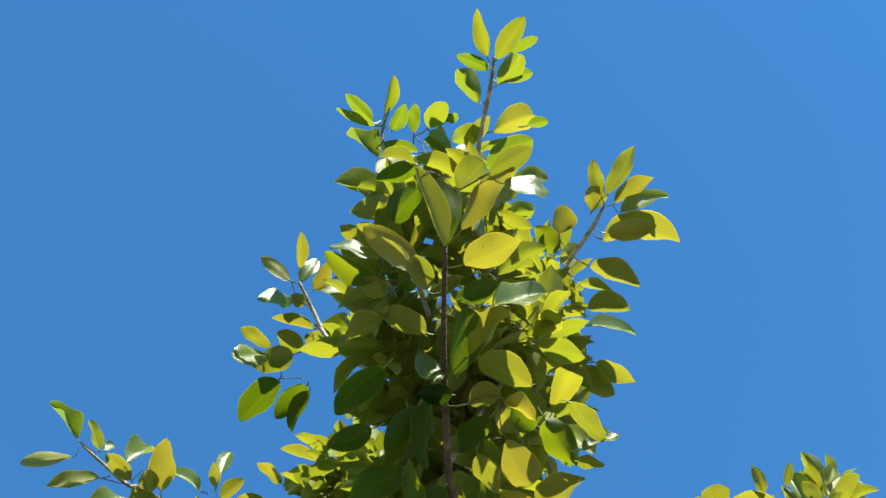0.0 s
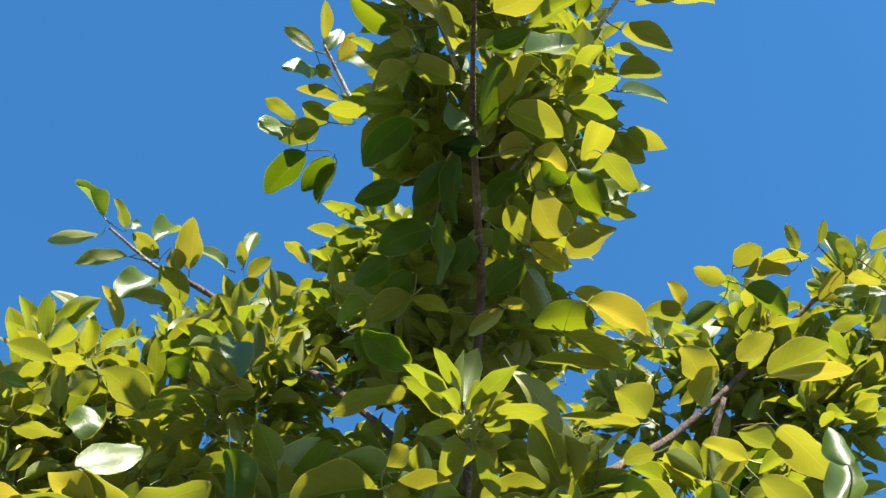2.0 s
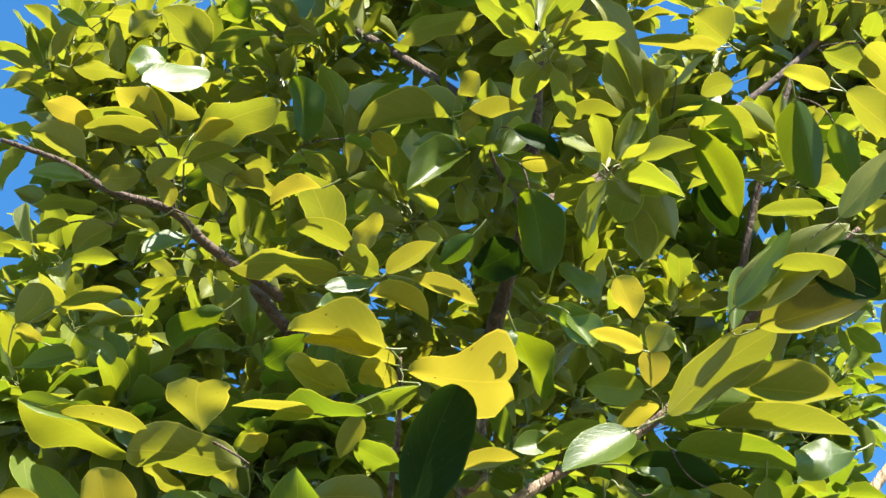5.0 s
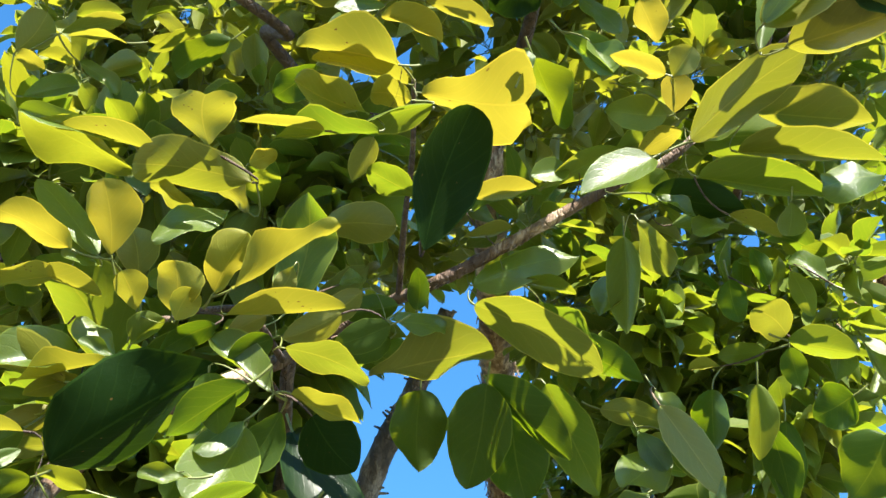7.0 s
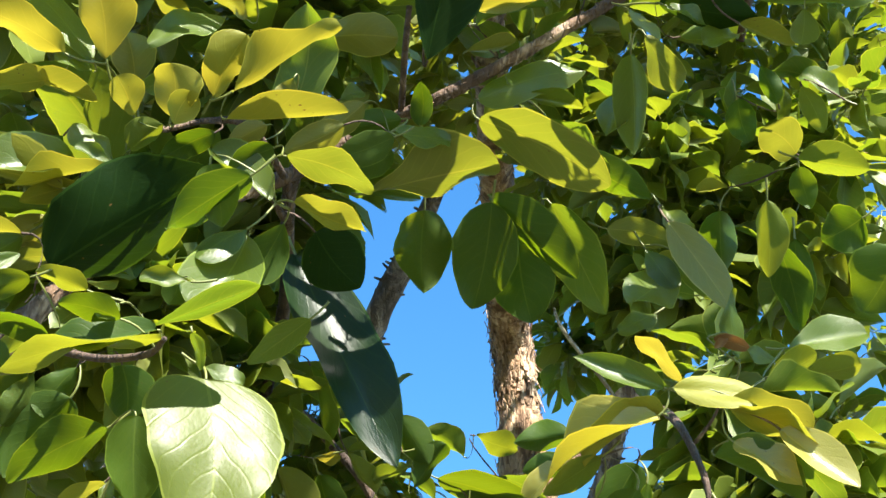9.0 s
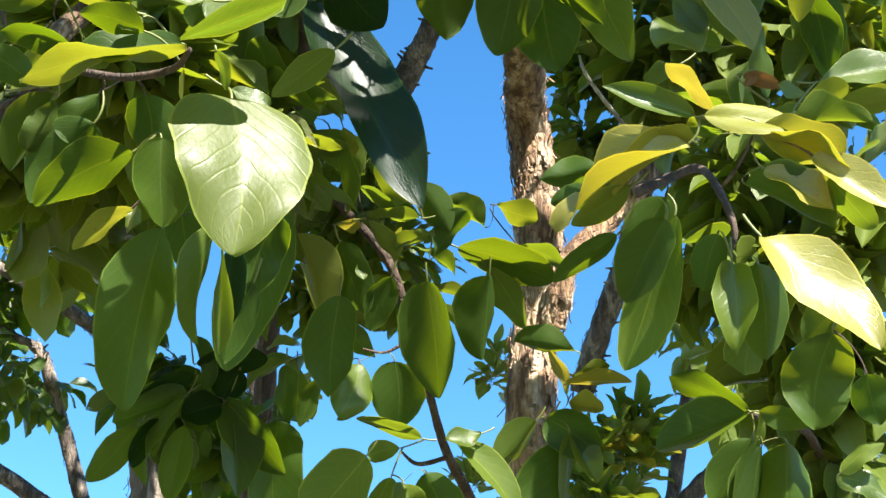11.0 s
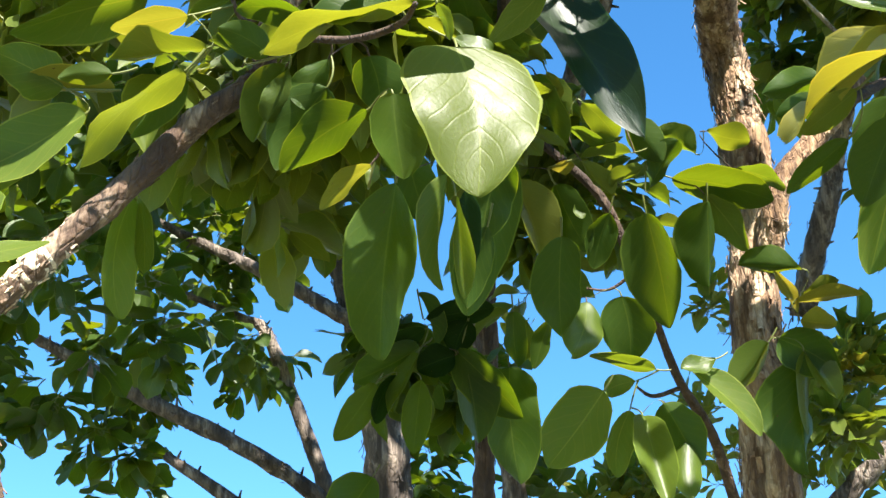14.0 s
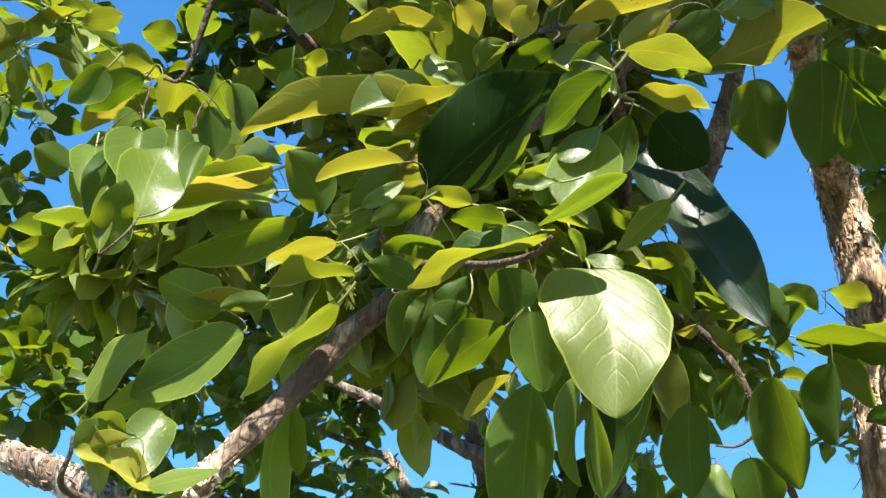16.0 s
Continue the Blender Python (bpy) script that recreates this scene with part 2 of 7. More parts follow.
BARK_TWIG = bark_material("twig_bark", (0.050, 0.029, 0.019), (0.125, 0.078, 0.050), (0.25, 0.17, 0.11), 0.58)


def soil_material():
    m, nt, out = material("dry_soil")
    co = node(nt, "TexCoord")
    a = node(nt, "TexNoise", Scale=0.8, Detail=5.0)
    b = node(nt, "TexNoise", Scale=45.0, Detail=4.0)
    for n in (a, b):
        nt.links.new(co.outputs["Object"], n.inputs["Vector"])
    c = mixed(nt, 0.5, ramp(nt, a.outputs[0], [(0.35, (0.10, 0.085, 0.05)), (0.65, (0.055, 0.075, 0.025))]), ramp(nt, b.outputs[0], [(0.3, (0.05, 0.05, 0.02)), (0.7, (0.13, 0.12, 0.06))]))
    body = node(nt, "BsdfPrincipled", Roughness=0.95)
    nt.links.new(c, body.inputs["Base Color"])
    nt.links.new(body.outputs[0], out.inputs[0])
    return m


# ---- leaves ----
FORMS = {"b": (0.92, 0.54), "e": (0.66, 0.72), "o": (0.52, 0.70), "l": (0.60, 0.95), "c": (0.32, 0.64)}   # how slowly the base and the tip of a blade widen


def blade(rng, rows=14, cols=4, form="b", droop=0.1, fold=0.18, wave=0.02, nick=0.0, stalk=True, lobed=0.0):
    """One leaf, 1 long and 1 wide, from the end of its stalk along +y, its upper skin towards +z: verts, faces, uvs, materials."""
    verts, faces, uvs, mats = [], [], [], []
    p1, p2, p3 = rng.uniform(0, 6.3), rng.uniform(0, 6.3), rng.uniform(0, 6.3)
    sway, twist = rng.uniform(-0.10, 0.10), rng.uniform(-0.40, 0.40)
    low, high = FORMS[form]
    low, high = low * rng.uniform(0.92, 1.08), high * rng.uniform(0.9, 1.12)
    top = (low / (low + high)) ** low * (high / (low + high)) ** high
    roll = rng.uniform(-0.10, 0.16)
    for i in range(rows + 1):
        s = 0.5 - 0.5 * math.cos(math.pi * i / rows) if rows > 6 else i / rows
        half = 0.5 * s**low * (1 - s) ** high / top
        if lobed:
            half = 0.5 * min(1.0, s / 0.62) ** 0.8 * (1 + 0.07 * math.sin(9 * s + p3)) * (1 - 0.35 * max(0.0, s - 0.8) / 0.2)
        if i == 0 or i == rows and not lobed:
            half = 0.0
        ca, sa = math.cos(twist * (s - 0.5)), math.sin(twist * (s - 0.5))
        for j in range(-cols, cols + 1):
            k = j / cols
            ragged = 1 + (nick * math.sin(11 * s + p3 + (j > 0) * 2.0) + 0.025 * math.sin(23 * s + p2 + j)) * (abs(j) == cols)
            x = half * k * ragged
            z = fold * abs(k) ** 1.3 * half - roll * abs(k) ** 3 * half + wave * abs(k) * math.sin(9 * s + p1 + (1.7 if j > 0 else 0.0))
            z += 0.25 * wave * math.sin(14 * s + p2) * k
            along = s - lobed * s**4 * (1 - abs(k)) ** 0.8 + 0.05 * lobed * s**3 * math.sin(14 * k + p1) - lobed * 0.9 * s**6 * abs(k) ** 4
            verts.append((x * ca - z * sa + sway * math.sin(math.pi * s), along, z * ca + x * sa * 0.5 - droop * s * s + droop * s))
            uvs.append((0.5 + 0.5 * k, s))
    w = 2 * cols + 1
    for i in range(rows):
        for j in range(2 * cols):
            f = [i * w + j, i * w + j + 1, (i + 1) * w + j + 1, (i + 1) * w + j]
            if i == 0:
                f = [f[0], f[2], f[3]]
            elif i == rows - 1 and not lobed:
                f = [f[0], f[1], f[2]]
            faces.append(f)
            mats.append(0)
    if stalk:
        n0, ring = len(verts), 5
        for i in range(4):
            s = -0.24 + 0.27 * i / 3
            r = 0.017 - 0.0022 * i
            for k in range(ring):
                g = 2 * math.pi * k / ring
                verts.append((r * 1.7 * math.cos(g), s, r * math.sin(g) - 0.015 - 1.6 * min(s, 0) ** 2 * 0.6))
                uvs.append((0.5, 0.0))
        for i in range(3):
            for k in range(ring):
                a, b = n0 + i * ring + k, n0 + i * ring + (k + 1) % ring
                faces.append([a, b, b + ring, a + ring])
                mats.append(1)
    return verts, faces, uvs, mats


def mesh_of(name, verts, faces, uvs, mats, materials):
    me = bpy.data.meshes.new(name)
    me.from_pydata(verts, [], faces)
    layer = me.uv_layers.new(name="UVMap")
    loops = np.empty(len(me.loops), dtype=np.int32)
    me.loops.foreach_get("vertex_index", loops)
    layer.data.foreach_set("uv", np.asarray(uvs, dtype=np.float32)[loops].ravel())
    for m in materials:
        me.materials.append(m)
    me.polygons.foreach_set("material_index", np.asarray(mats, dtype=np.int32))
    me.polygons.foreach_set("use_smooth", np.ones(len(me.polygons), dtype=bool))
    me.update()
    return me


BLADES = {}
for _key, _mat in (("g", LEAF_GREEN), ("y", LEAF_YELLOW), ("d", LEAF_SHADE_DARK), ("m", LEAF_DEEP_GREEN), ("s", LEAF_GLOSSY), ("p", LEAF_PALE), ("k", LEAF_SHEEN), ("w", LEAF_WARM), ("r", LEAF_DRY)):
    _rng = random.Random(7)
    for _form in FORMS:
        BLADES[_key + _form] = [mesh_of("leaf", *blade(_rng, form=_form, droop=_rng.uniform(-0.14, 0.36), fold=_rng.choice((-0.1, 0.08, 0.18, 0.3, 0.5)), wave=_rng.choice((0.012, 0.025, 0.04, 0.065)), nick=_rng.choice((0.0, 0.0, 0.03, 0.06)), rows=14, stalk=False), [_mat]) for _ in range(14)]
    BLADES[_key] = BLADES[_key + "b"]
BLADES["gc"] = [mesh_of("leaf", *blade(random.Random(4), rows=26, cols=8, form="c", droop=0.14, fold=0.14, wave=0.02, stalk=False), [LEAF_BROAD])]
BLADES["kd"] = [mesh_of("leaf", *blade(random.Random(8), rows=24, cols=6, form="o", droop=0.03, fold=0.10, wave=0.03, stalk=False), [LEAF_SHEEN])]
BLADES["yl"] = [mesh_of("leaf", *blade(random.Random(_k), droop=0.12, fold=0.12, wave=0.05, stalk=False, lobed=0.17), [LEAF_YELLOW]) for _k in (2, 5)]
leaf_rng = random.Random(3)


LINES = {}   # the line of each stem, for the stalks of its leaves
ROOTS = {}   # where a leaf of each tree may spring from


def settle(ob, parent):
    """Keeps a part of a tree where the tree's base has been set down."""
    if parent.type == "EMPTY":
        ob.matrix_parent_inverse = Matrix.Translation(-parent.location)


def leaf(parent, base, tip, width, turn=0.0, kind="g"):
    """A leaf from the end of its stalk to its tip; turn: degrees by which its upper skin leans from straight up."""
    b, y = Vector(base), Vector(tip) - Vector(base)
    size = y.length
    y.normalize()
    up = Vector((0, 0, 1)) - y * y.z
    up = up.normalized() if up.length > 1e-3 else Vector((0, -1, 0))
    x = y.cross(up)
    z = up * math.cos(radians(turn)) + x * math.sin(radians(turn))
    x = y.cross(z)
    line = LINES.get(parent.name)
    if line:
        tree_of = parent.parent.name
        root = min(line[len(line) // 2 :], key=lambda q: (q - b).length)
        if (root - b).length > 0.035:
            root = min(ROOTS.get(tree_of, []) + [root], key=lambda q: (q - b).length)
        if (root - b).length > 0.06:
            root = b - y * 0.02 + Vector((0, 0, 0.004))
        ROOTS.setdefault(tree_of, []).append(b - y * 0.004)
        reach = (root - b).length
        bow = b - y * min(0.5 * reach, 0.03)
        verts, faces = [], []
        for i in range(6):
            s = i / 5
            at = b.lerp(bow, s).lerp(bow.lerp(root, s), s)
            r = 0.0008 + 0.0004 * s + 0.000025 * size / 0.01
            for k in range(5):
                g = 2 * math.pi * k / 5
                verts.append(at + r * (x * math.cos(g) + z * math.sin(g)))
                if i:
                    j = i * 5 + k
                    faces.append((j - 5, i * 5 - 5 + (k + 1) % 5, i * 5 + (k + 1) % 5, j))
        me = bpy.data.meshes.new("stalk")
        me.from_pydata(verts, [], faces)
        me.materials.append(STALK if reach < 0.045 else BARK_TWIG)
        me.polygons.foreach_set("use_smooth", [True] * len(faces))
        new("stalk", me).parent = parent
    ob = new("leaf", leaf_rng.choice(BLADES[kind]))
    ob.parent = parent
    settle(ob, parent)
    ob.matrix_basis = Matrix(((x.x * width, y.x * size, z.x * size, b.x), (x.y * width, y.y * size, z.y * size, b.y), (x.z * width, y.z * size, z.z * size, b.z), (0, 0, 0, 1)))
    return ob


def fruit(parent, centre, size):
    """A pale oval fruit with a small point at its end."""
    bm = bmesh.new()
    bmesh.ops.create_uvsphere(bm, u_segments=14, v_segments=10, radius=size)
    for v in bm.verts:
        v.co.x *= 1.35
        if v.co.x > 0.9 * size:
            v.co.x += 0.25 * (v.co.x - 0.9 * size)
        v.co *= 1 + 0.06 * noise.noise(v.co / size * 1.5)
    for f in bm.faces:
        f.smooth = True
    me = bpy.data.meshes.new("fruit")
    bm.to_mesh(me)
    bm.free()
    me.materials.append(FRUIT)
    ob = tagged(new("fruit", me), label="small pale oval fruit")
    ob.parent = parent
    settle(ob, parent)
    ob.matrix_basis = pose(*centre, 0.0, 20.0, 30.0)
    return ob


# ---- stems ----
def smooth(points, steps):
    """A Catmull-Rom line through points (x, y, z, radius)."""
    p = [np.array(q, float) for q in points]
    p = [2 * p[0] - p[1]] + p + [2 * p[-1] - p[-2]]
    out = []
    for k in range(1, len(p) - 2):
        for s in np.arange(steps) / steps:
            out.append(0.5 * (2 * p[k] + (p[k + 1] - p[k - 1]) * s + (2 * p[k - 1] - 5 * p[k] + 4 * p[k + 1] - p[k + 2]) * s**2 + (3 * p[k] - p[k - 1] - 3 * p[k + 1] + p[k + 2]) * s**3))
    return out + [p[-2]]


def stem(name, parent, points, mat, ring=12, steps=8, rough=0.12, label="", flakes=0):
    """A tapered stem along a line, uneven as bark is; flakes: papery strips that lift from it."""
    line = smooth(points, steps)
    bm = bmesh.new()
    before = None
    rng = random.Random(len(points) * 31 + int(points[0][0] * 977) % 1000)
    side = Vector((0.31, 0.77, 0.55))
    rings = []
    for k, q in enumerate(line):
        c, r = Vector(q[:3]), max(float(q[3]), 0.0012)
        d = Vector(line[min(k + 1, len(line) - 1)][:3]) - Vector(line[max(k - 1, 0)][:3])
        d.normalize()
        u = (side - d * side.dot(d)).normalized()
        w = d.cross(u)
        now = []
        for j in range(ring):
            g = 2 * math.pi * j / ring
            at = c + r * (u * math.cos(g) + w * math.sin(g))
            lump = noise.noise(at * (0.35 / max(r, 0.006))) + 0.6 * noise.noise(at * (1.1 / max(r, 0.006)))
            now.append(bm.verts.new(at + (at - c) * rough * lump))
        if before:
            for j in range(ring):
                bm.faces.new((before[j], before[(j + 1) % ring], now[(j + 1) % ring], now[j]))
        before = now
        rings.append((c, r, d, u, w))
    bm.faces.new(before)
    bm.faces.new(list(reversed([v for v in bm.verts][:ring])))
    for f in bm.faces:
        f.smooth = True
    n_skin = len(bm.faces)
    for _ in range(flakes):
        c, r, d, u, w = rng.choice(rings)
        g = rng.uniform(0, 6.283)
        out_way = u * math.cos(g) + w * math.sin(g)
        along = (d * rng.choice((-1, 1)) + w * rng.uniform(-0.22, 0.22)).normalized()
        across = out_way.cross(along)
        n, h, b = c + d * rng.uniform(-0.03, 0.03), rng.uniform(0.008, 0.034) * min(1.0, r / 0.035), rng.uniform(0.0014, 0.0062) * min(1.0, r / 0.035)
        lift = rng.uniform(0.04, 0.7) * rng.random() ** 3 * min(1.0, r / 0.035)
        rows = []
        for s in range(4):
            o = out_way * (r * rng.uniform(0.99, 1.035) + lift * h * (s / 3) ** 2) + along * h * s / 3
            half = b * (1 - 0.25 * s / 3) * rng.uniform(0.7, 1.2)
            rows.append([bm.verts.new(n + o + across * half * e + out_way * (0.0012 if e == 0 else 0)) for e in (-1, 0, 1)])
        for s in range(3):
            for e in range(2):
                bm.faces.new((rows[s][e], rows[s][e + 1], rows[s + 1][e + 1], rows[s + 1][e]))
    bmesh.ops.recalc_face_normals(bm, faces=bm.faces[:])
    bm.faces.ensure_lookup_table()
    for f in bm.faces[n_skin:]:
        f.material_index = 1
    if mat is BARK_GREY:
        for _ in range(26):
            c, r, d, u, w = rng.choice(rings)
            g = rng.uniform(0, 6.283)
            out_way = (u * math.cos(g) + w * math.sin(g) + d * rng.uniform(-0.2, 0.5)).normalized()
            one, two, h = out_way.orthogonal().normalized(), None, rng.uniform(0.006, 0.02)
            two = out_way.cross(one)
            foot = [bm.verts.new(c + out_way * r * 0.8 + (one * math.cos(k * 1.257) + two * math.sin(k * 1.257)) * 0.004) for k in range(5)]
            peak = [bm.verts.new(c + out_way * (r + h) + (one * math.cos(k * 1.257) + two * math.sin(k * 1.257)) * 0.002) for k in range(5)]
            for k in range(5):
                bm.faces.new((foot[k], foot[(k + 1) % 5], peak[(k + 1) % 5], peak[k]))
            bm.faces.new(peak)
    me = bpy.data.meshes.new(name)
    bm.to_mesh(me)
    bm.free()
    me.materials.append(mat)
    me.materials.append(CHIP if mat is BARK else CHIP_BROWN if mat in (BARK_BROWN, BARK_FLAKY) else CHIP_GREY if mat is BARK_GREY else mat)
    ob = new(name, me)
    LINES[ob.name] = [Vector(q[:3]) for q in line]
    ROOTS.setdefault(parent.name, []).extend(LINES[ob.name])
    ob.parent = parent
    settle(ob, parent)
    if label:
        tagged(ob, label=label)
    return ob


# ---- foliage that nobody could count ----
LOW = [blade(random.Random(k), rows=6, cols=2, form="eelbe"[k % 5], droop=0.12 * (k % 4), fold=0.05 + 0.11 * (k % 5), wave=0.03) for k in range(10)]


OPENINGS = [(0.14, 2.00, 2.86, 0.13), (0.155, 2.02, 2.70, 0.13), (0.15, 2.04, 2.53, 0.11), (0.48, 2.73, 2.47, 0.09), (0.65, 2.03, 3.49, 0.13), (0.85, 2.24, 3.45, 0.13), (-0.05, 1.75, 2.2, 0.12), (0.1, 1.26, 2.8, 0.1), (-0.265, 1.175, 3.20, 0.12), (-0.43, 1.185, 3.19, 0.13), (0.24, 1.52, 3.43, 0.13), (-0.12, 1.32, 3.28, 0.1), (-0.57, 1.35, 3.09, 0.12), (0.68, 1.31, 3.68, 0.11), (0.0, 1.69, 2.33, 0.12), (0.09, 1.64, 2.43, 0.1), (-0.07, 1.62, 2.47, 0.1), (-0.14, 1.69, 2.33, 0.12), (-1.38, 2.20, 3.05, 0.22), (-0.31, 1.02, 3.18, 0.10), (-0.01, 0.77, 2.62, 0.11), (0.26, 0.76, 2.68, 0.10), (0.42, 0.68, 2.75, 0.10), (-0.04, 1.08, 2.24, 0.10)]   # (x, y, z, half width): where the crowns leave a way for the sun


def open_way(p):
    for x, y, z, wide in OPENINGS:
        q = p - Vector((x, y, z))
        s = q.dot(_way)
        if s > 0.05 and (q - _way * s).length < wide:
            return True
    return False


class Foliage:
    """Leaves in whorls round twig ends, gathered into one mesh for a tree."""

    def __init__(self, seed, broad=0.0):
        self.broad = broad
        self.rng = random.Random(seed)
        self.verts, self.faces, self.uvs, self.mats, self.n = [], [], [], [], 0

    def add(self, base, y, z, size, width):
        v, f, t, m = self.rng.choice(LOW)
        x = y.cross(z)
        turn = np.array([[x.x * width, y.x * size, z.x * size], [x.y * width, y.y * size, z.y * size], [x.z * width, y.z * size, z.z * size]])
        self.verts.append(np.asarray(v) @ turn.T + np.array(base))
        self.faces += [[k + self.n for k in q] for q in f]
        self.uvs += t
        self.mats += m
        self.n += len(v)

    def clump(self, x, y, z, rx, ry, rz, twigs, size, up=0.35, per=6):
        """Twig ends spread through an ellipsoid round (x, y, z); up: how far the twigs rise (below 0: leaves hang)."""
        rng = self.rng
        for _ in range(twigs):
            while True:
                q = Vector((rng.uniform(-1, 1), rng.uniform(-1, 1), rng.uniform(-1, 1)))
                if q.length <= 1:
                    break
            tip = Vector((x + rx * q.x, y + ry * q.y, z + rz * q.z))
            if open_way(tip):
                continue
            d = Vector((q.x + rng.uniform(-0.6, 0.6), q.y + rng.uniform(-0.6, 0.6), q.z * 0.5 + up * 1.6 + rng.uniform(-0.4, 0.4))).normalized()
            side = d.orthogonal().normalized()
            other = d.cross(side)
            for k in range(per):
                g = k * 2.4 + rng.uniform(-0.4, 0.4)
                s = k / per
                out = side * math.cos(g) + other * math.sin(g)
                way = (out * (1.0 - 0.45 * s) + d * (0.35 + 0.9 * s) + Vector((0, 0, min(up, 0.1) * 1.2 - 0.12))).normalized()
                n = (Vector((0, 0, 1)) + d * 0.3 + Vector((rng.uniform(-0.8, 0.8), rng.uniform(-1.0, 0.6), 0)))
                n = n - way * n.dot(way)
                if n.length < 1e-3:
                    n = way.orthogonal()
                long = size * rng.uniform(0.7, 1.2)
                self.add(tip - d * long * 0.5 * (1 - s) + way * long * 0.2, way, n.normalized(), long, long * (rng.uniform(0.36, 0.52) + self.broad))

    def done(self, parent, label, mat):
        me = mesh_of("foliage", np.concatenate(self.verts).tolist(), self.faces, self.uvs, self.mats, [mat, STALK])
        ob = tagged(new("foliage", me), label=label, kind="stuff")
        ob.parent = parent
        settle(ob, parent)
        return ob


def tree(label, x, y):
    ob = tagged(new("tree"), label=label, category="tree", group="trees of the grove")
    ob.location = (x, y, 0)
    return ob


# ---- ground ----
bm = bmesh.new()
bmesh.ops.create_grid(bm, x_segments=60, y_segments=60, size=1500)
for v in bm.verts:
    v.co.z = -0.02 + 0.02 * noise.noise(v.co * 0.02)
me = bpy.data.meshes.new("ground")
bm.to_mesh(me)
bm.free()
me.materials.append(soil_material())
tagged(new("ground", me), label="dry soil with thin grass under the trees", category="ground", kind="structure")


# ---- slender tree with peeling tan bark and a tall leafy leader ----
grown = tree("slender tree with peeling tan bark and a tall leafy leader", 0.139, 2.070)
trunk = stem("trunk", grown, [(0.139, 2.070, -0.050, 0.0559), (0.139, 2.082, 0.941, 0.0464), (0.139, 2.070, 1.882, 0.0430), (0.140, 2.065, 2.109, 0.0430), (0.148, 2.060, 2.272, 0.0408), (0.153, 2.055, 2.466, 0.0386), (0.167, 2.050, 2.675, 0.0402), (0.154, 2.030, 2.857, 0.0364), (0.140, 1.960, 2.935, 0.0350), (0.106, 1.700, 3.033, 0.0277), (0.080, 1.384, 3.040, 0.0214), (0.075, 1.326, 3.121, 0.0181)], BARK, 28, 10, 0.2, "tan peeling bark", 2200)
leader = stem("leader", grown, [(0.079, 1.345, 3.094, 0.0165), (0.123, 1.157, 3.164, 0.0097), (0.140, 0.970, 3.154, 0.0071), (0.144, 0.833, 3.260, 0.0067), (0.152, 0.718, 3.374, 0.0064), (0.139, 0.601, 3.433, 0.0056), (0.124, 0.467, 3.491, 0.0044), (0.117, 0.323, 3.545, 0.0028)], BARK_TWIG, 10, 10, 0.12, "brown twig bark", 0)
fork = stem("limb", grown, [(0.183, 2.018, 2.520, 0.0229), (0.196, 1.989, 2.577, 0.0211), (0.211, 1.985, 2.628, 0.0194), (0.267, 2.005, 2.700, 0.0189), (0.349, 2.008, 2.804, 0.0174), (0.423, 2.062, 2.944, 0.0138), (0.522, 2.097, 3.069, 0.0133), (0.694, 2.111, 3.223, 0.0122), (0.907, 2.066, 3.459, 0.0138), (0.913, 2.026, 3.453, 0.0126), (1.009, 1.995, 3.568, 0.0093)], BARK, 16, 10, 0.2, "tan peeling bark", 380)
rear = stem("stem", grown, [(0.162, 0.737, 3.516, 0.0043), (0.168, 0.640, 3.623, 0.0044), (0.170, 0.490, 3.760, 0.0045), (0.169, 0.415, 3.856, 0.0042), (0.179, 0.307, 3.936, 0.0042), (0.192, 0.231, 3.983, 0.0038), (0.195, 0.188, 4.003, 0.0024)], SHOOT, 8, 6, 0.12, "pale young shoot", 0)
lshoot = stem("shoot", grown, [(0.104, 0.465, 3.594, 0.0038), (0.068, 0.428, 3.725, 0.0035), (0.045, 0.387, 3.802, 0.0036), (0.031, 0.339, 3.826, 0.0032), (0.016, 0.301, 3.901, 0.0028), (0.026, 0.259, 3.921, 0.0018)], SHOOT, 8, 6, 0.12, "pale young shoot", 0)
lmid = stem("shoot", grown, [(0.120, 0.621, 3.523, 0.0038), (0.050, 0.617, 3.641, 0.0040), (-0.045, 0.617, 3.758, 0.0037), (-0.083, 0.594, 3.829, 0.0033), (-0.109, 0.554, 3.851, 0.0024)], SHOOT, 8, 6, 0.12, "pale young shoot", 0)
rshoot = stem("shoot", grown, [(0.142, 0.636, 3.457, 0.0049), (0.226, 0.605, 3.640, 0.0040), (0.286, 0.571, 3.769, 0.0042), (0.339, 0.530, 3.901, 0.0039), (0.384, 0.463, 3.935, 0.0039), (0.405, 0.423, 3.955, 0.0024)], SHOOT, 8, 6, 0.12, "pale young shoot", 0)
lbough = stem("bough", grown, [(0.139, 0.946, 3.198, 0.0064), (-0.004, 1.060, 3.519, 0.0065), (-0.209, 1.211, 3.915, 0.0071), (-0.352, 1.296, 4.170, 0.0065), (-0.470, 1.282, 4.248, 0.0054)], BARK_TWIG, 8, 6, 0.12, "brown twig bark", 0)
ltip = stem("shoot", grown, [(-0.470, 1.282, 4.248, 0.0054), (-0.492, 1.259, 4.230, 0.0042), (-0.587, 1.198, 4.271, 0.0030)], SHOOT, 8, 6, 0.12, "pale young shoot", 0)
rbough = stem("bough", grown, [(0.153, 1.022, 3.164, 0.0088), (0.264, 1.077, 3.307, 0.0086), (0.405, 1.179, 3.540, 0.0082), (0.549, 1.254, 3.730, 0.0073), (0.674, 1.241, 3.863, 0.0065), (0.795, 1.215, 4.007, 0.0056), (0.929, 1.145, 4.120, 0.0046), (0.976, 1.132, 4.121, 0.0023)], BARK_TWIG, 8, 6, 0.12, "brown twig bark", 0)
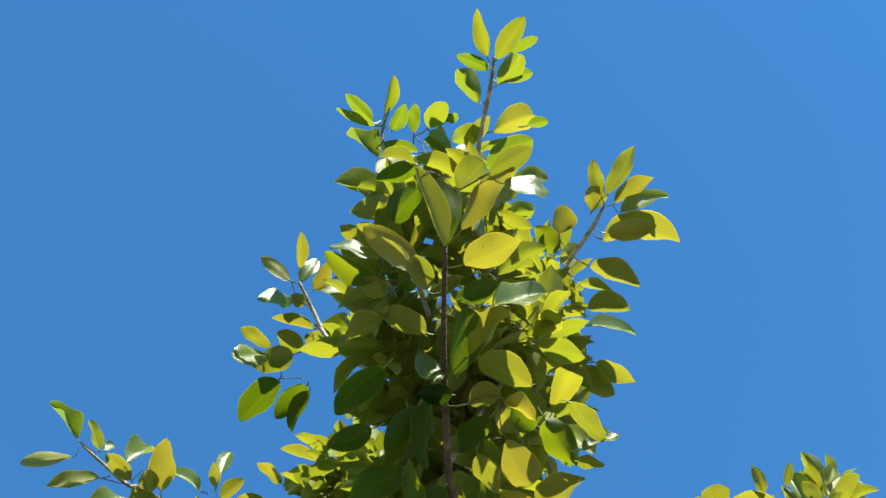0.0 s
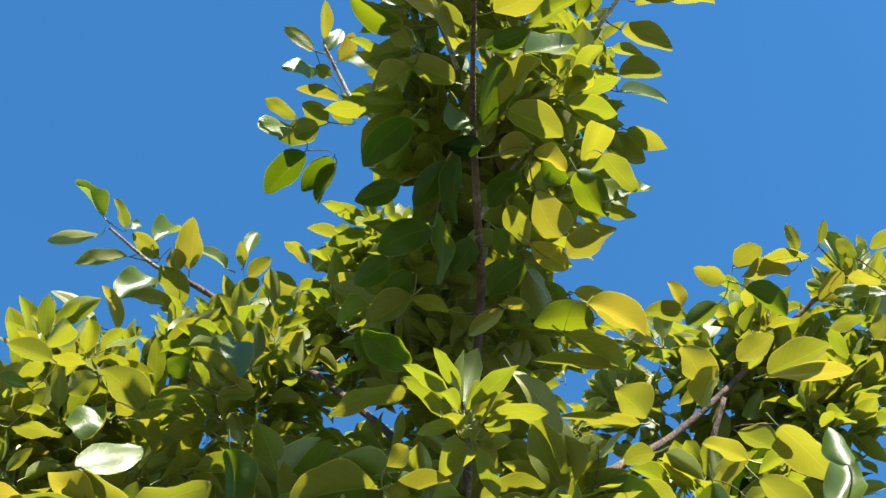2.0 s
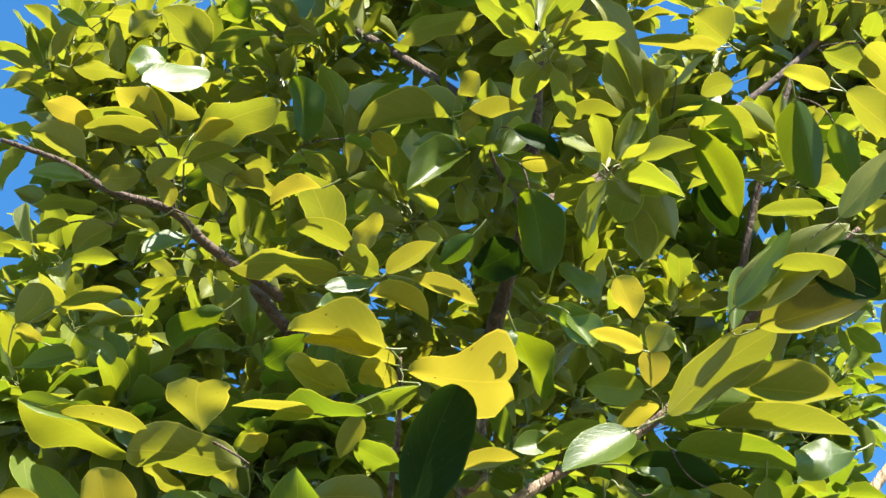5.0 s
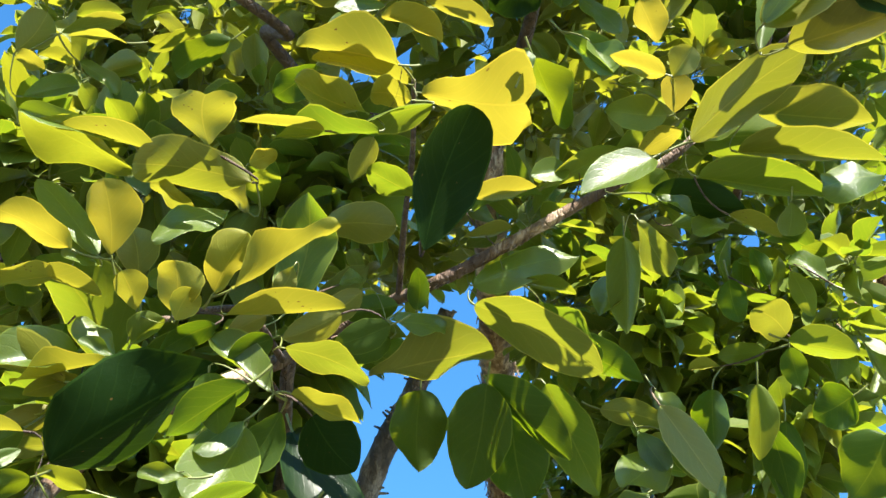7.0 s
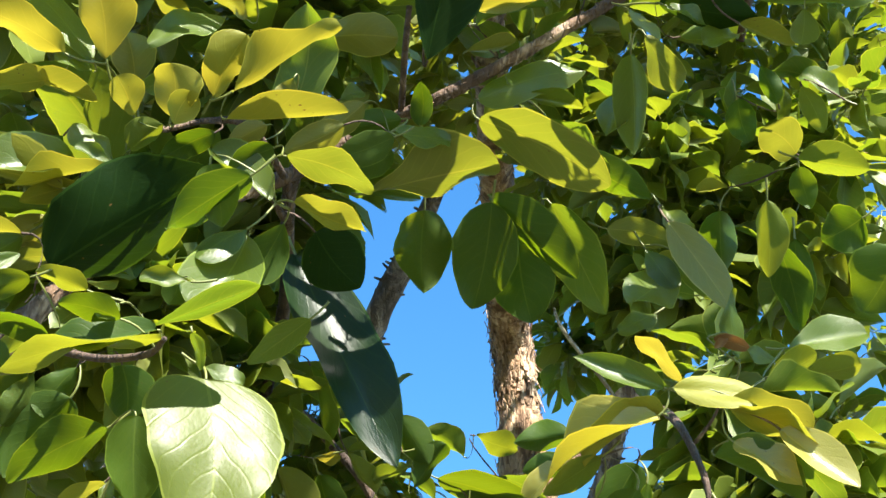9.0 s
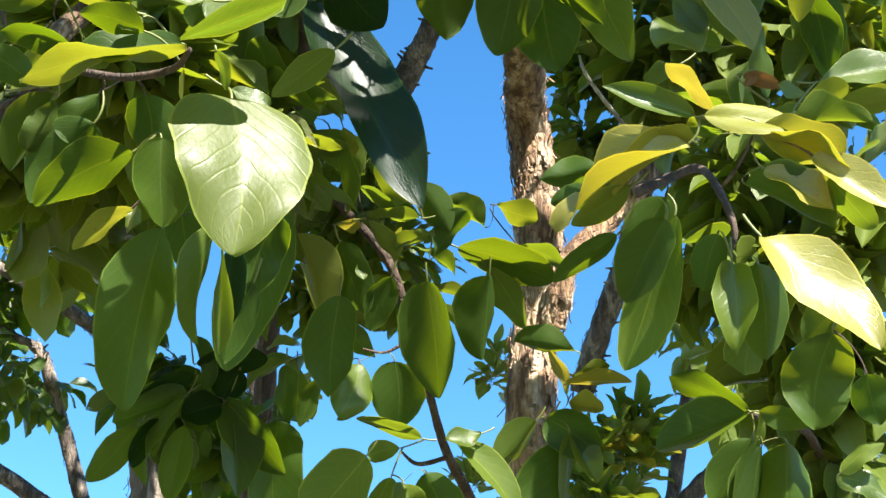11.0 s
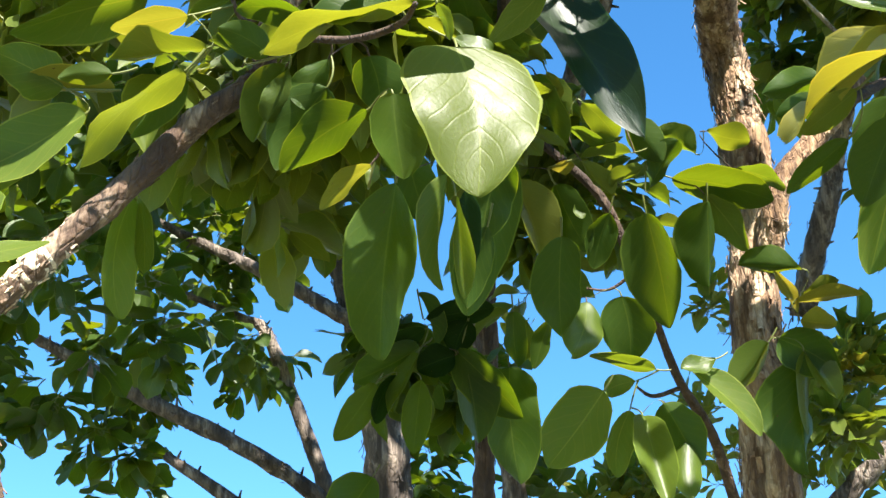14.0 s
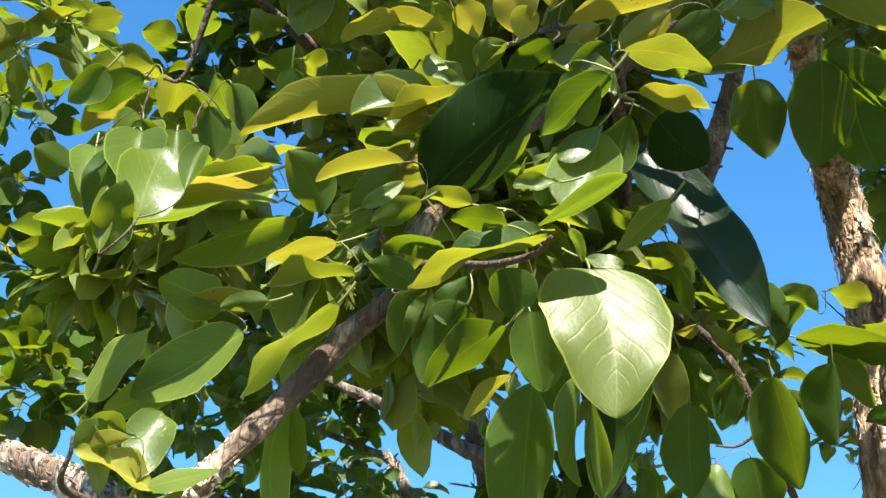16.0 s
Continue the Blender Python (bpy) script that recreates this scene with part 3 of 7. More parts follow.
rleg = stem("bough", grown, [(0.525, 1.655, 3.306, 0.0080), (0.550, 1.454, 3.448, 0.0075), (0.580, 1.359, 3.584, 0.0072), (0.624, 1.275, 3.712, 0.0063), (0.662, 1.220, 3.816, 0.0048)], BARK_TWIG, 8, 6, 0.12, "brown twig bark", 0)
mid = stem("bough", grown, [(0.142, 1.020, 3.127, 0.0055), (0.115, 0.949, 3.095, 0.0046), (0.087, 0.859, 3.038, 0.0033), (0.073, 0.807, 3.016, 0.0018)], BARK_TWIG, 8, 6, 0.12, "brown twig bark", 0)
lnear = stem("bough", grown, [(-0.156, 1.088, 2.936, 0.0080), (-0.217, 1.004, 2.956, 0.0077), (-0.176, 0.926, 2.869, 0.0068), (-0.253, 0.848, 2.868, 0.0063), (-0.292, 0.798, 2.870, 0.0052), (-0.362, 0.784, 2.884, 0.0042), (-0.415, 0.761, 2.903, 0.0036), (-0.488, 0.744, 2.918, 0.0026)], BARK_TWIG, 10, 10, 0.12, "brown twig bark", 0)
lnear2 = stem("bough", grown, [(-0.289, 0.800, 2.868, 0.0033), (-0.290, 0.751, 2.881, 0.0023), (-0.305, 0.726, 2.901, 0.0016)], BARK_TWIG, 8, 6, 0.12, "brown twig bark", 0)
leaf(rear, (0.182, 0.181, 3.979), (0.159, 0.103, 3.988), 0.030, -34, "ge")
leaf(rear, (0.199, 0.188, 3.989), (0.237, 0.111, 3.985), 0.036, 1, "ge")
leaf(rear, (0.225, 0.186, 4.027), (0.266, 0.154, 4.017), 0.022, 13, "ge")
leaf(rear, (0.187, 0.200, 3.973), (0.130, 0.176, 3.961), 0.026, -11, "ge")
leaf(rear, (0.201, 0.222, 3.960), (0.231, 0.151, 3.914), 0.037, -17, "ge")
leaf(rear, (0.212, 0.224, 3.980), (0.256, 0.192, 3.947), 0.027, 1, "ge")
leaf(rear, (0.175, 0.264, 3.987), (0.138, 0.197, 3.953), 0.038, 9, "ge")
leaf(rear, (0.204, 0.316, 3.991), (0.265, 0.266, 3.943), 0.050, -9, "ye")
leaf(rear, (0.254, 0.272, 3.911), (0.283, 0.252, 3.887), 0.021, -4, "ge")
leaf(rear, (0.135, 0.337, 3.984), (0.179, 0.295, 3.950), 0.037, -15, "ge")
leaf(rear, (0.190, 0.336, 3.868), (0.253, 0.258, 3.818), 0.048, -6, "ge")
leaf(rear, (0.236, 0.369, 3.924), (0.292, 0.348, 3.867), 0.044, 104, "ge")
leaf(rear, (0.141, 0.368, 3.911), (0.188, 0.324, 3.874), 0.040, -9, "ye")
leaf(rear, (0.211, 0.405, 3.832), (0.265, 0.368, 3.792), 0.034, -21, "ge")
leaf(lshoot, (-0.002, 0.287, 3.924), (-0.047, 0.238, 3.915), 0.027, -14, "ge")
leaf(lshoot, (0.002, 0.288, 3.910), (-0.062, 0.261, 3.906), 0.029, -34, "ge")
leaf(lshoot, (0.019, 0.281, 3.951), (0.030, 0.215, 3.956), 0.025, 33, "ge")
leaf(lshoot, (0.033, 0.299, 3.922), (0.051, 0.245, 3.905), 0.026, -1, "ge")
leaf(lshoot, (0.067, 0.278, 3.861), (0.066, 0.228, 3.862), 0.021, 2, "ge")
leaf(lshoot, (0.011, 0.335, 3.889), (-0.045, 0.329, 3.966), 0.039, -95, "ge")
leaf(lshoot, (0.089, 0.256, 3.834), (0.113, 0.200, 3.798), 0.034, -7, "ge")
leaf(lshoot, (0.077, 0.324, 3.893), (0.007, 0.318, 3.885), 0.028, -21, "ge")
leaf(lshoot, (0.087, 0.318, 3.861), (0.011, 0.314, 3.775), 0.048, -97, "ge")
leaf(lshoot, (0.035, 0.382, 3.798), (-0.037, 0.386, 3.877), 0.046, -105, "ge")
leaf(lshoot, (0.120, 0.279, 3.924), (0.137, 0.256, 3.905), 0.018, -9, "ge")
leaf(lshoot, (0.129, 0.295, 3.829), (0.090, 0.256, 3.798), 0.032, 13, "ge")
leaf(lshoot, (0.079, 0.364, 3.846), (0.044, 0.407, 3.879), 0.035, 15, "ge")
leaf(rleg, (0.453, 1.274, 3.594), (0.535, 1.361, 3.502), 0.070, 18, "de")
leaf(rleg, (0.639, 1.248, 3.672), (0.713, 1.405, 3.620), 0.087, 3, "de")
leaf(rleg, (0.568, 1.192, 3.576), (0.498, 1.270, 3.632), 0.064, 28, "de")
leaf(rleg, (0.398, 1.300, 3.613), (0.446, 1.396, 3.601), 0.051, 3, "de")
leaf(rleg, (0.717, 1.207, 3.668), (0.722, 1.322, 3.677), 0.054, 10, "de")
leaf(fork, (0.021, 1.575, 2.419), (0.150, 1.600, 2.386), 0.082, -9, "me")
leaf(fork, (0.062, 1.595, 2.401), (0.112, 1.625, 2.329), 0.056, -4, "ge")
leaf(fork, (0.102, 1.574, 2.423), (0.166, 1.589, 2.396), 0.044, -3, "ge")
leaf(fork, (0.070, 1.551, 2.471), (0.125, 1.553, 2.453), 0.047, -19, "gb")
leaf(fork, (0.054, 1.568, 2.448), (0.002, 1.544, 2.473), 0.043, 12, "ge")
leaf(fork, (0.128, 1.682, 2.221), (0.075, 1.704, 2.163), 0.047, 34, "mo")
leaf(fork, (0.142, 1.682, 2.225), (0.214, 1.685, 2.173), 0.062, -58, "mo")
leaf(fork, (0.171, 1.680, 2.204), (0.167, 1.725, 2.106), 0.049, -59, "ge")
leaf(fork, (0.175, 1.686, 2.207), (0.207, 1.693, 2.141), 0.040, 86, "so")
leaf(fork, (0.168, 1.693, 2.202), (0.163, 1.732, 2.054), 0.088, -31, "mo")
leaf(fork, (0.168, 1.663, 2.251), (0.141, 1.639, 2.303), 0.031, -19, "ye")
leaf(fork, (0.166, 1.652, 2.261), (0.252, 1.650, 2.266), 0.042, -6, "ye")
leaf(fork, (0.170, 1.663, 2.241), (0.216, 1.667, 2.234), 0.038, -26, "ye")
leaf(fork, (0.174, 1.649, 2.269), (0.223, 1.643, 2.285), 0.031, -25)
leaf(fork, (0.178, 1.633, 2.300), (0.097, 1.641, 2.316), 0.043, 32, "mb")
leaf(lbough, (-0.308, 0.829, 3.225), (-0.362, 0.772, 3.243), 0.068, -5, "we")
leaf(lbough, (-0.185, 0.798, 3.258), (-0.243, 0.760, 3.286), 0.045, -12, "we")
leaf(lbough, (-0.197, 0.801, 3.255), (-0.199, 0.818, 3.383), 0.064, 1, "so")
leaf(lbough, (-0.205, 0.813, 3.251), (-0.157, 0.813, 3.253), 0.046, 1, "wo")
leaf(lbough, (-0.311, 0.827, 3.225), (-0.218, 0.805, 3.248), 0.044, 27, "we")
leaf(lbough, (0.049, 0.681, 3.116), (-0.046, 0.707, 3.091), 0.046, -15, "we")
leaf(lbough, (0.054, 0.651, 3.129), (-0.012, 0.624, 3.158), 0.045, 11, "mo")
leaf(lbough, (-0.356, 0.812, 3.217), (-0.383, 0.803, 3.145), 0.046, -86, "sb")
leaf(lbough, (-0.475, 0.829, 3.179), (-0.407, 0.839, 3.182), 0.038, 18, "we")
leaf(lbough, (-0.251, 0.790, 3.261), (-0.278, 0.768, 3.267), 0.032, 24, "mo")
leaf(lbough, (-0.456, 0.788, 3.215), (-0.493, 0.767, 3.208), 0.026, -98, "s")
leaf(lbough, (-0.370, 0.783, 3.241), (-0.405, 0.797, 3.218), 0.036, 19, "we")
leaf(lbough, (-0.429, 0.761, 3.244), (-0.485, 0.732, 3.237), 0.040, 0, "we")
leaf(lbough, (-0.559, 1.079, 4.120), (-0.625, 1.032, 4.174), 0.039, -99, "se")
leaf(lbough, (-0.566, 1.105, 4.094), (-0.663, 1.110, 4.071), 0.045, -96, "we")
leaf(lbough, (-0.511, 1.149, 4.087), (-0.611, 1.150, 4.049), 0.048, -98, "we")
leaf(lbough, (-0.516, 1.097, 4.111), (-0.540, 1.049, 4.145), 0.038, -27, "we")
leaf(lbough, (-0.508, 1.098, 4.114), (-0.491, 1.104, 4.144), 0.021, 103, "s")
leaf(lbough, (-0.450, 1.150, 4.091), (-0.502, 1.108, 4.114), 0.047, -5, "we")
leaf(lbough, (-0.459, 1.123, 4.114), (-0.422, 1.148, 4.201), 0.055, 67, "se")
leaf(lbough, (-0.389, 1.175, 4.095), (-0.385, 1.082, 4.144), 0.068, -31, "ye")
leaf(lbough, (-0.414, 1.139, 4.112), (-0.414, 1.174, 4.080), 0.040, 0, "wo")
leaf(lbough, (-0.314, 1.172, 4.097), (-0.380, 1.150, 4.121), 0.044, -81, "se")
leaf(lbough, (-0.395, 1.229, 4.050), (-0.447, 1.162, 4.084), 0.065, -9, "wo")
leaf(lbough, (-0.526, 1.208, 4.033), (-0.464, 1.228, 4.137), 0.074, 86, "se")
leaf(lbough, (-0.417, 1.235, 4.041), (-0.500, 1.212, 4.036), 0.039, -108, "we")
leaf(lbough, (-0.522, 1.264, 3.996), (-0.553, 1.188, 4.040), 0.053, -33, "ye")
leaf(lbough, (-0.558, 1.248, 3.988), (-0.651, 1.194, 4.020), 0.050, -85, "we")
leaf(lbough, (-0.677, 1.267, 3.955), (-0.620, 1.216, 3.997), 0.052, 31, "we")
leaf(lbough, (-0.282, 1.169, 4.107), (-0.289, 1.129, 4.137), 0.031, -30, "ye")
leaf(lbough, (-0.273, 1.150, 4.126), (-0.264, 1.151, 4.208), 0.032, 91, "se")
leaf(lbough, (-0.150, 1.165, 4.127), (-0.202, 1.129, 4.144), 0.040, -20, "we")
leaf(lbough, (-0.079, 1.123, 4.153), (-0.158, 1.110, 4.168), 0.048, -24, "we")
leaf(lbough, (-0.171, 1.212, 4.087), (-0.243, 1.195, 4.099), 0.065, -2, "wo")
leaf(lbough, (-0.306, 1.240, 4.057), (-0.249, 1.192, 4.095), 0.056, 15, "we")
leaf(lbough, (-0.270, 1.187, 4.093), (-0.226, 1.160, 4.126), 0.041, 12, "ye")
leaf(lbough, (-0.499, 1.280, 3.988), (-0.476, 1.261, 4.006), 0.033, 17, "we")
leaf(lbough, (-0.326, 1.252, 4.040), (-0.328, 1.216, 4.072), 0.047, -29, "wb")
leaf(lbough, (-0.140, 1.174, 4.115), (-0.087, 1.139, 4.153), 0.043, 141, "wo")
leaf(lbough, (-0.336, 1.198, 3.820), (-0.265, 1.258, 3.797), 0.057, 9, "we")
leaf(lbough, (-0.307, 1.250, 3.793), (-0.285, 1.303, 3.991), 0.095, 30, "so")
leaf(lbough, (-0.340, 1.160, 3.856), (-0.433, 1.209, 3.799), 0.069, 15, "mo")
leaf(lbough, (-0.560, 1.288, 3.959), (-0.637, 1.281, 3.956), 0.049, 31, "we")
leaf(lbough, (-0.687, 1.285, 3.938), (-0.722, 1.204, 3.973), 0.059, -9, "we")
leaf(leader, (0.115, 0.324, 3.547), (0.067, 0.218, 3.579), 0.054, -114, "we")
leaf(leader, (0.120, 0.338, 3.567), (0.089, 0.316, 3.745), 0.044, -112, "se")
leaf(leader, (0.138, 0.296, 3.544), (0.209, 0.212, 3.587), 0.041, 18, "we")
leaf(leader, (0.173, 0.221, 3.582), (0.229, 0.180, 3.587), 0.034, -11, "we")
leaf(leader, (0.193, 0.232, 3.570), (0.261, 0.250, 3.599), 0.045, 103, "se")
leaf(leader, (0.128, 0.245, 3.574), (0.164, 0.206, 3.585), 0.052, 21, "wb")
leaf(leader, (0.145, 0.342, 3.529), (0.223, 0.307, 3.542), 0.062, 14, "ye")
leaf(leader, (0.084, 0.357, 3.528), (-0.001, 0.303, 3.550), 0.046, -132, "we")
leaf(leader, (0.068, 0.366, 3.537), (0.002, 0.314, 3.554), 0.039, -44, "we")
leaf(leader, (0.095, 0.380, 3.518), (0.074, 0.334, 3.535), 0.034, -163, "we")
leaf(leader, (0.021, 0.365, 3.518), (-0.053, 0.339, 3.539), 0.047, -17, "mo")
leaf(leader, (0.023, 0.341, 3.535), (-0.046, 0.322, 3.521), 0.044, -86, "se")
leaf(leader, (0.040, 0.326, 3.622), (0.076, 0.277, 3.634), 0.046, -5, "mo")
leaf(leader, (0.072, 0.228, 3.585), (0.013, 0.240, 3.574), 0.035, -15, "mo")
leaf(leader, (0.067, 0.216, 3.584), (0.016, 0.212, 3.591), 0.031, -31, "we")
leaf(leader, (0.096, 0.433, 3.488), (0.027, 0.410, 3.502), 0.043, -6, "wo")
leaf(leader, (0.035, 0.418, 3.496), (-0.016, 0.452, 3.481), 0.040, -15, "wo")
leaf(leader, (0.034, 0.392, 3.512), (0.004, 0.367, 3.521), 0.038, -18, "we")
leaf(leader, (0.194, 0.363, 3.519), (0.135, 0.388, 3.508), 0.034, 17, "me")
leaf(leader, (0.192, 0.391, 3.503), (0.277, 0.425, 3.617), 0.052, 87, "se")
leaf(leader, (0.153, 0.396, 3.502), (0.139, 0.484, 3.461), 0.057, -28, "mo")
leaf(leader, (0.212, 0.395, 3.498), (0.161, 0.458, 3.474), 0.051, -15, "ye")
leaf(leader, (0.173, 0.463, 3.470), (0.250, 0.486, 3.445), 0.058, 12, "wo")
leaf(leader, (0.164, 0.516, 3.439), (0.209, 0.501, 3.443), 0.046, 8, "we")
leaf(leader, (0.211, 0.506, 3.437), (0.258, 0.529, 3.425), 0.033, 15, "ye")
leaf(leader, (0.116, 0.487, 3.456), (0.091, 0.479, 3.518), 0.041, -105, "so")
leaf(leader, (0.039, 0.479, 3.459), (-0.025, 0.542, 3.433), 0.054, -11, "mo")
leaf(leader, (0.138, 0.507, 3.445), (0.092, 0.510, 3.447), 0.032, 22, "do")
leaf(leader, (0.218, 0.556, 3.413), (0.254, 0.604, 3.372), 0.068, 24, "wb")
leaf(leader, (0.179, 0.573, 3.399), (0.211, 0.620, 3.374), 0.042, 24, "we")
leaf(leader, (0.213, 0.615, 3.369), (0.267, 0.642, 3.350), 0.044, 10, "ye")
leaf(leader, (0.266, 0.629, 3.361), (0.329, 0.583, 3.371), 0.052, 6, "wo")
leaf(leader, (0.271, 0.523, 3.418), (0.318, 0.577, 3.388), 0.046, -6, "mo")
leaf(leader, (0.305, 0.500, 3.429), (0.355, 0.541, 3.401), 0.043, 28, "wo")
leaf(leader, (0.324, 0.553, 3.396), (0.384, 0.549, 3.434), 0.032, 90, "se")
leaf(leader, (0.313, 0.568, 3.390), (0.356, 0.567, 3.380), 0.027, 13, "we")
leaf(leader, (0.294, 0.685, 3.283), (0.239, 0.672, 3.308), 0.044, 25, "mo")
leaf(leader, (0.273, 0.657, 3.315), (0.377, 0.683, 3.267), 0.071, 25, "we")
leaf(leader, (0.259, 0.679, 3.254), (0.343, 0.719, 3.217), 0.061, 26, "we")
leaf(leader, (0.181, 0.699, 3.325), (0.134, 0.734, 3.309), 0.027, -127, "we")
leaf(leader, (0.175, 0.693, 3.330), (0.219, 0.697, 3.329), 0.027, 13, "we")
leaf(leader, (0.052, 0.703, 3.353), (-0.004, 0.738, 3.335), 0.053, -7, "wo")
leaf(leader, (0.106, 0.717, 3.342), (0.052, 0.709, 3.355), 0.034, -16, "ye")
leaf(leader, (-0.024, 0.741, 3.306), (0.057, 0.763, 3.282), 0.051, -23, "mo")
leaf(leader, (0.082, 0.601, 3.419), (0.092, 0.694, 3.370), 0.047, 55, "me")
leaf(leader, (0.092, 0.564, 3.499), (0.050, 0.620, 3.459), 0.038, 11, "me")
leaf(leader, (0.112, 0.556, 3.504), (0.112, 0.637, 3.446), 0.045, -43, "me")
leaf(leader, (0.198, 0.567, 3.483), (0.156, 0.617, 3.464), 0.039, 7, "mo")
leaf(leader, (0.028, 0.594, 3.479), (-0.036, 0.617, 3.462), 0.038, 21, "me")
leaf(leader, (0.075, 0.627, 3.415), (0.001, 0.653, 3.387), 0.050, 24, "mo")
leaf(leader, (0.210, 0.657, 3.384), (0.160, 0.694, 3.355), 0.045, 22, "mo")
leaf(leader, (0.018, 0.666, 3.388), (-0.028, 0.692, 3.359), 0.041, 21, "mo")
leaf(leader, (0.051, 0.677, 3.372), (0.012, 0.708, 3.357), 0.037, 19, "me")
leaf(leader, (0.136, 0.635, 3.403), (0.106, 0.675, 3.374), 0.037, 14, "mo")
leaf(leader, (0.167, 0.620, 3.412), (0.193, 0.649, 3.385), 0.032, -10, "me")
leaf(leader, (0.264, 0.575, 3.472), (0.231, 0.553, 3.495), 0.033, 13, "mo")
leaf(lmid, (-0.124, 0.648, 4.086), (-0.125, 0.583, 4.107), 0.028, -31, "ye")
leaf(lmid, (-0.141, 0.667, 4.070), (-0.196, 0.630, 4.084), 0.031, -124, "we")
leaf(lmid, (-0.120, 0.668, 4.068), (-0.095, 0.654, 4.139), 0.029, 131, "se")
leaf(lmid, (-0.095, 0.682, 4.065), (-0.071, 0.636, 4.091), 0.033, 10, "ye")
leaf(lmid, (-0.134, 0.697, 4.056), (-0.191, 0.666, 3.994), 0.042, -100, "se")
leaf(lmid, (-0.108, 0.706, 4.053), (-0.136, 0.691, 4.059), 0.027, 17, "we")
leaf(lmid, (-0.092, 0.748, 4.038), (-0.170, 0.728, 4.032), 0.043, -29, "we")
leaf(lmid, (-0.110, 0.779, 4.011), (-0.158, 0.753, 4.028), 0.050, -11, "we")
leaf(lmid, (-0.177, 0.789, 4.001), (-0.228, 0.755, 3.929), 0.051, -93, "se")
leaf(lmid, (-0.168, 0.779, 4.013), (-0.224, 0.744, 4.020), 0.030, 1, "we")
leaf(lmid, (-0.126, 0.790, 4.010), (-0.199, 0.807, 3.988), 0.049, 19, "wo")
leaf(lmid, (-0.149, 0.827, 3.977), (-0.217, 0.898, 3.942), 0.061, -9, "mo")
leaf(lmid, (-0.097, 0.838, 3.980), (-0.151, 0.892, 3.947), 0.049, -7, "mo")
leaf(lmid, (-0.091, 0.848, 3.978), (-0.121, 0.910, 3.934), 0.037, -26, "me")
leaf(lmid, (-0.028, 0.681, 4.070), (-0.085, 0.671, 4.043), 0.038, -98, "so")
leaf(lmid, (0.024, 0.678, 4.071), (-0.042, 0.704, 4.058), 0.038, 16, "we")
leaf(lmid, (-0.026, 0.728, 4.049), (-0.076, 0.754, 4.026), 0.042, 15, "mo")
leaf(lmid, (-0.064, 0.778, 4.016), (-0.107, 0.757, 4.027), 0.048, -11, "we")
leaf(lnear, (-0.088, 0.732, 2.711), (-0.197, 0.720, 2.699), 0.054, -11, "we")
leaf(lnear, (-0.046, 0.731, 2.709), (-0.084, 0.718, 2.723), 0.045, 6, "wb")
leaf(lnear, (-0.074, 0.719, 2.728), (-0.137, 0.692, 2.736), 0.043, -10, "we")
leaf(lnear, (-0.074, 0.718, 2.727), (-0.048, 0.685, 2.753), 0.028, 9, "wo")
leaf(lnear, (-0.099, 0.736, 2.764), (-0.130, 0.679, 2.807), 0.056, -14, "wo")
leaf(lnear, (-0.108, 0.666, 2.766), (-0.160, 0.681, 2.753), 0.031, -18, "ye")
leaf(lnear, (-0.038, 0.733, 2.714), (0.012, 0.706, 2.734), 0.036, 15, "we")
leaf(lnear, (-0.012, 0.738, 2.711), (0.056, 0.747, 2.689), 0.036, 11, "we")
leaf(lnear, (-0.055, 0.747, 2.698), (0.006, 0.761, 2.676), 0.040, 9, "ye")
leaf(lnear, (-0.052, 0.738, 2.704), (-0.099, 0.720, 2.676), 0.021, -92, "se")
leaf(lnear, (-0.066, 0.746, 2.690), (-0.105, 0.723, 2.651), 0.022, -74, "se")
leaf(lnear, (0.048, 0.701, 2.743), (0.017, 0.723, 2.722), 0.024, 27, "me")
leaf(lnear2, (-0.292, 0.695, 2.879), (-0.343, 0.645, 2.895), 0.045, -4, "ye")
leaf(lnear2, (-0.296, 0.683, 2.875), (-0.383, 0.669, 2.875), 0.053, -16, "we")
leaf(lnear2, (-0.291, 0.682, 2.858), (-0.369, 0.665, 2.849), 0.050, -11, "we")
leaf(lnear2, (-0.365, 0.678, 2.869), (-0.412, 0.650, 2.871), 0.036, 4, "ye")
leaf(lnear2, (-0.370, 0.702, 2.838), (-0.428, 0.675, 2.851), 0.041, 6, "we")
leaf(lnear2, (-0.255, 0.694, 2.883), (-0.166, 0.673, 2.917), 0.059, 3, "wo")
leaf(lnear2, (-0.255, 0.686, 2.861), (-0.215, 0.676, 2.882), 0.028, 7, "ye")
leaf(lnear2, (-0.306, 0.650, 2.908), (-0.253, 0.681, 2.894), 0.039, 18, "we")
leaf(lnear2, (-0.262, 0.707, 2.847), (-0.213, 0.694, 2.860), 0.032, 13, "we")
leaf(lnear2, (-0.252, 0.714, 2.861), (-0.195, 0.742, 2.857), 0.030, -34, "we")
leaf(lnear2, (-0.270, 0.714, 2.860), (-0.303, 0.732, 2.838), 0.033, -8, "wb")
leaf(lnear2, (-0.360, 0.731, 2.844), (-0.317, 0.737, 2.859), 0.030, -35, "wo")
leaf(lnear2, (-0.371, 0.721, 2.828), (-0.426, 0.704, 2.816), 0.025, -96, "se")
leaf(lnear2, (-0.314, 0.646, 2.906), (-0.257, 0.682, 2.984), 0.046, 82, "se")
leaf(lnear2, (-0.280, 0.752, 2.825), (-0.300, 0.725, 2.842), 0.026, -4, "we")
leaf(lnear2, (-0.222, 0.759, 2.827), (-0.243, 0.737, 2.850), 0.023, -8, "ye")
leaf(lnear2, (-0.213, 0.733, 2.861), (-0.166, 0.748, 2.847), 0.031, 8, "we")
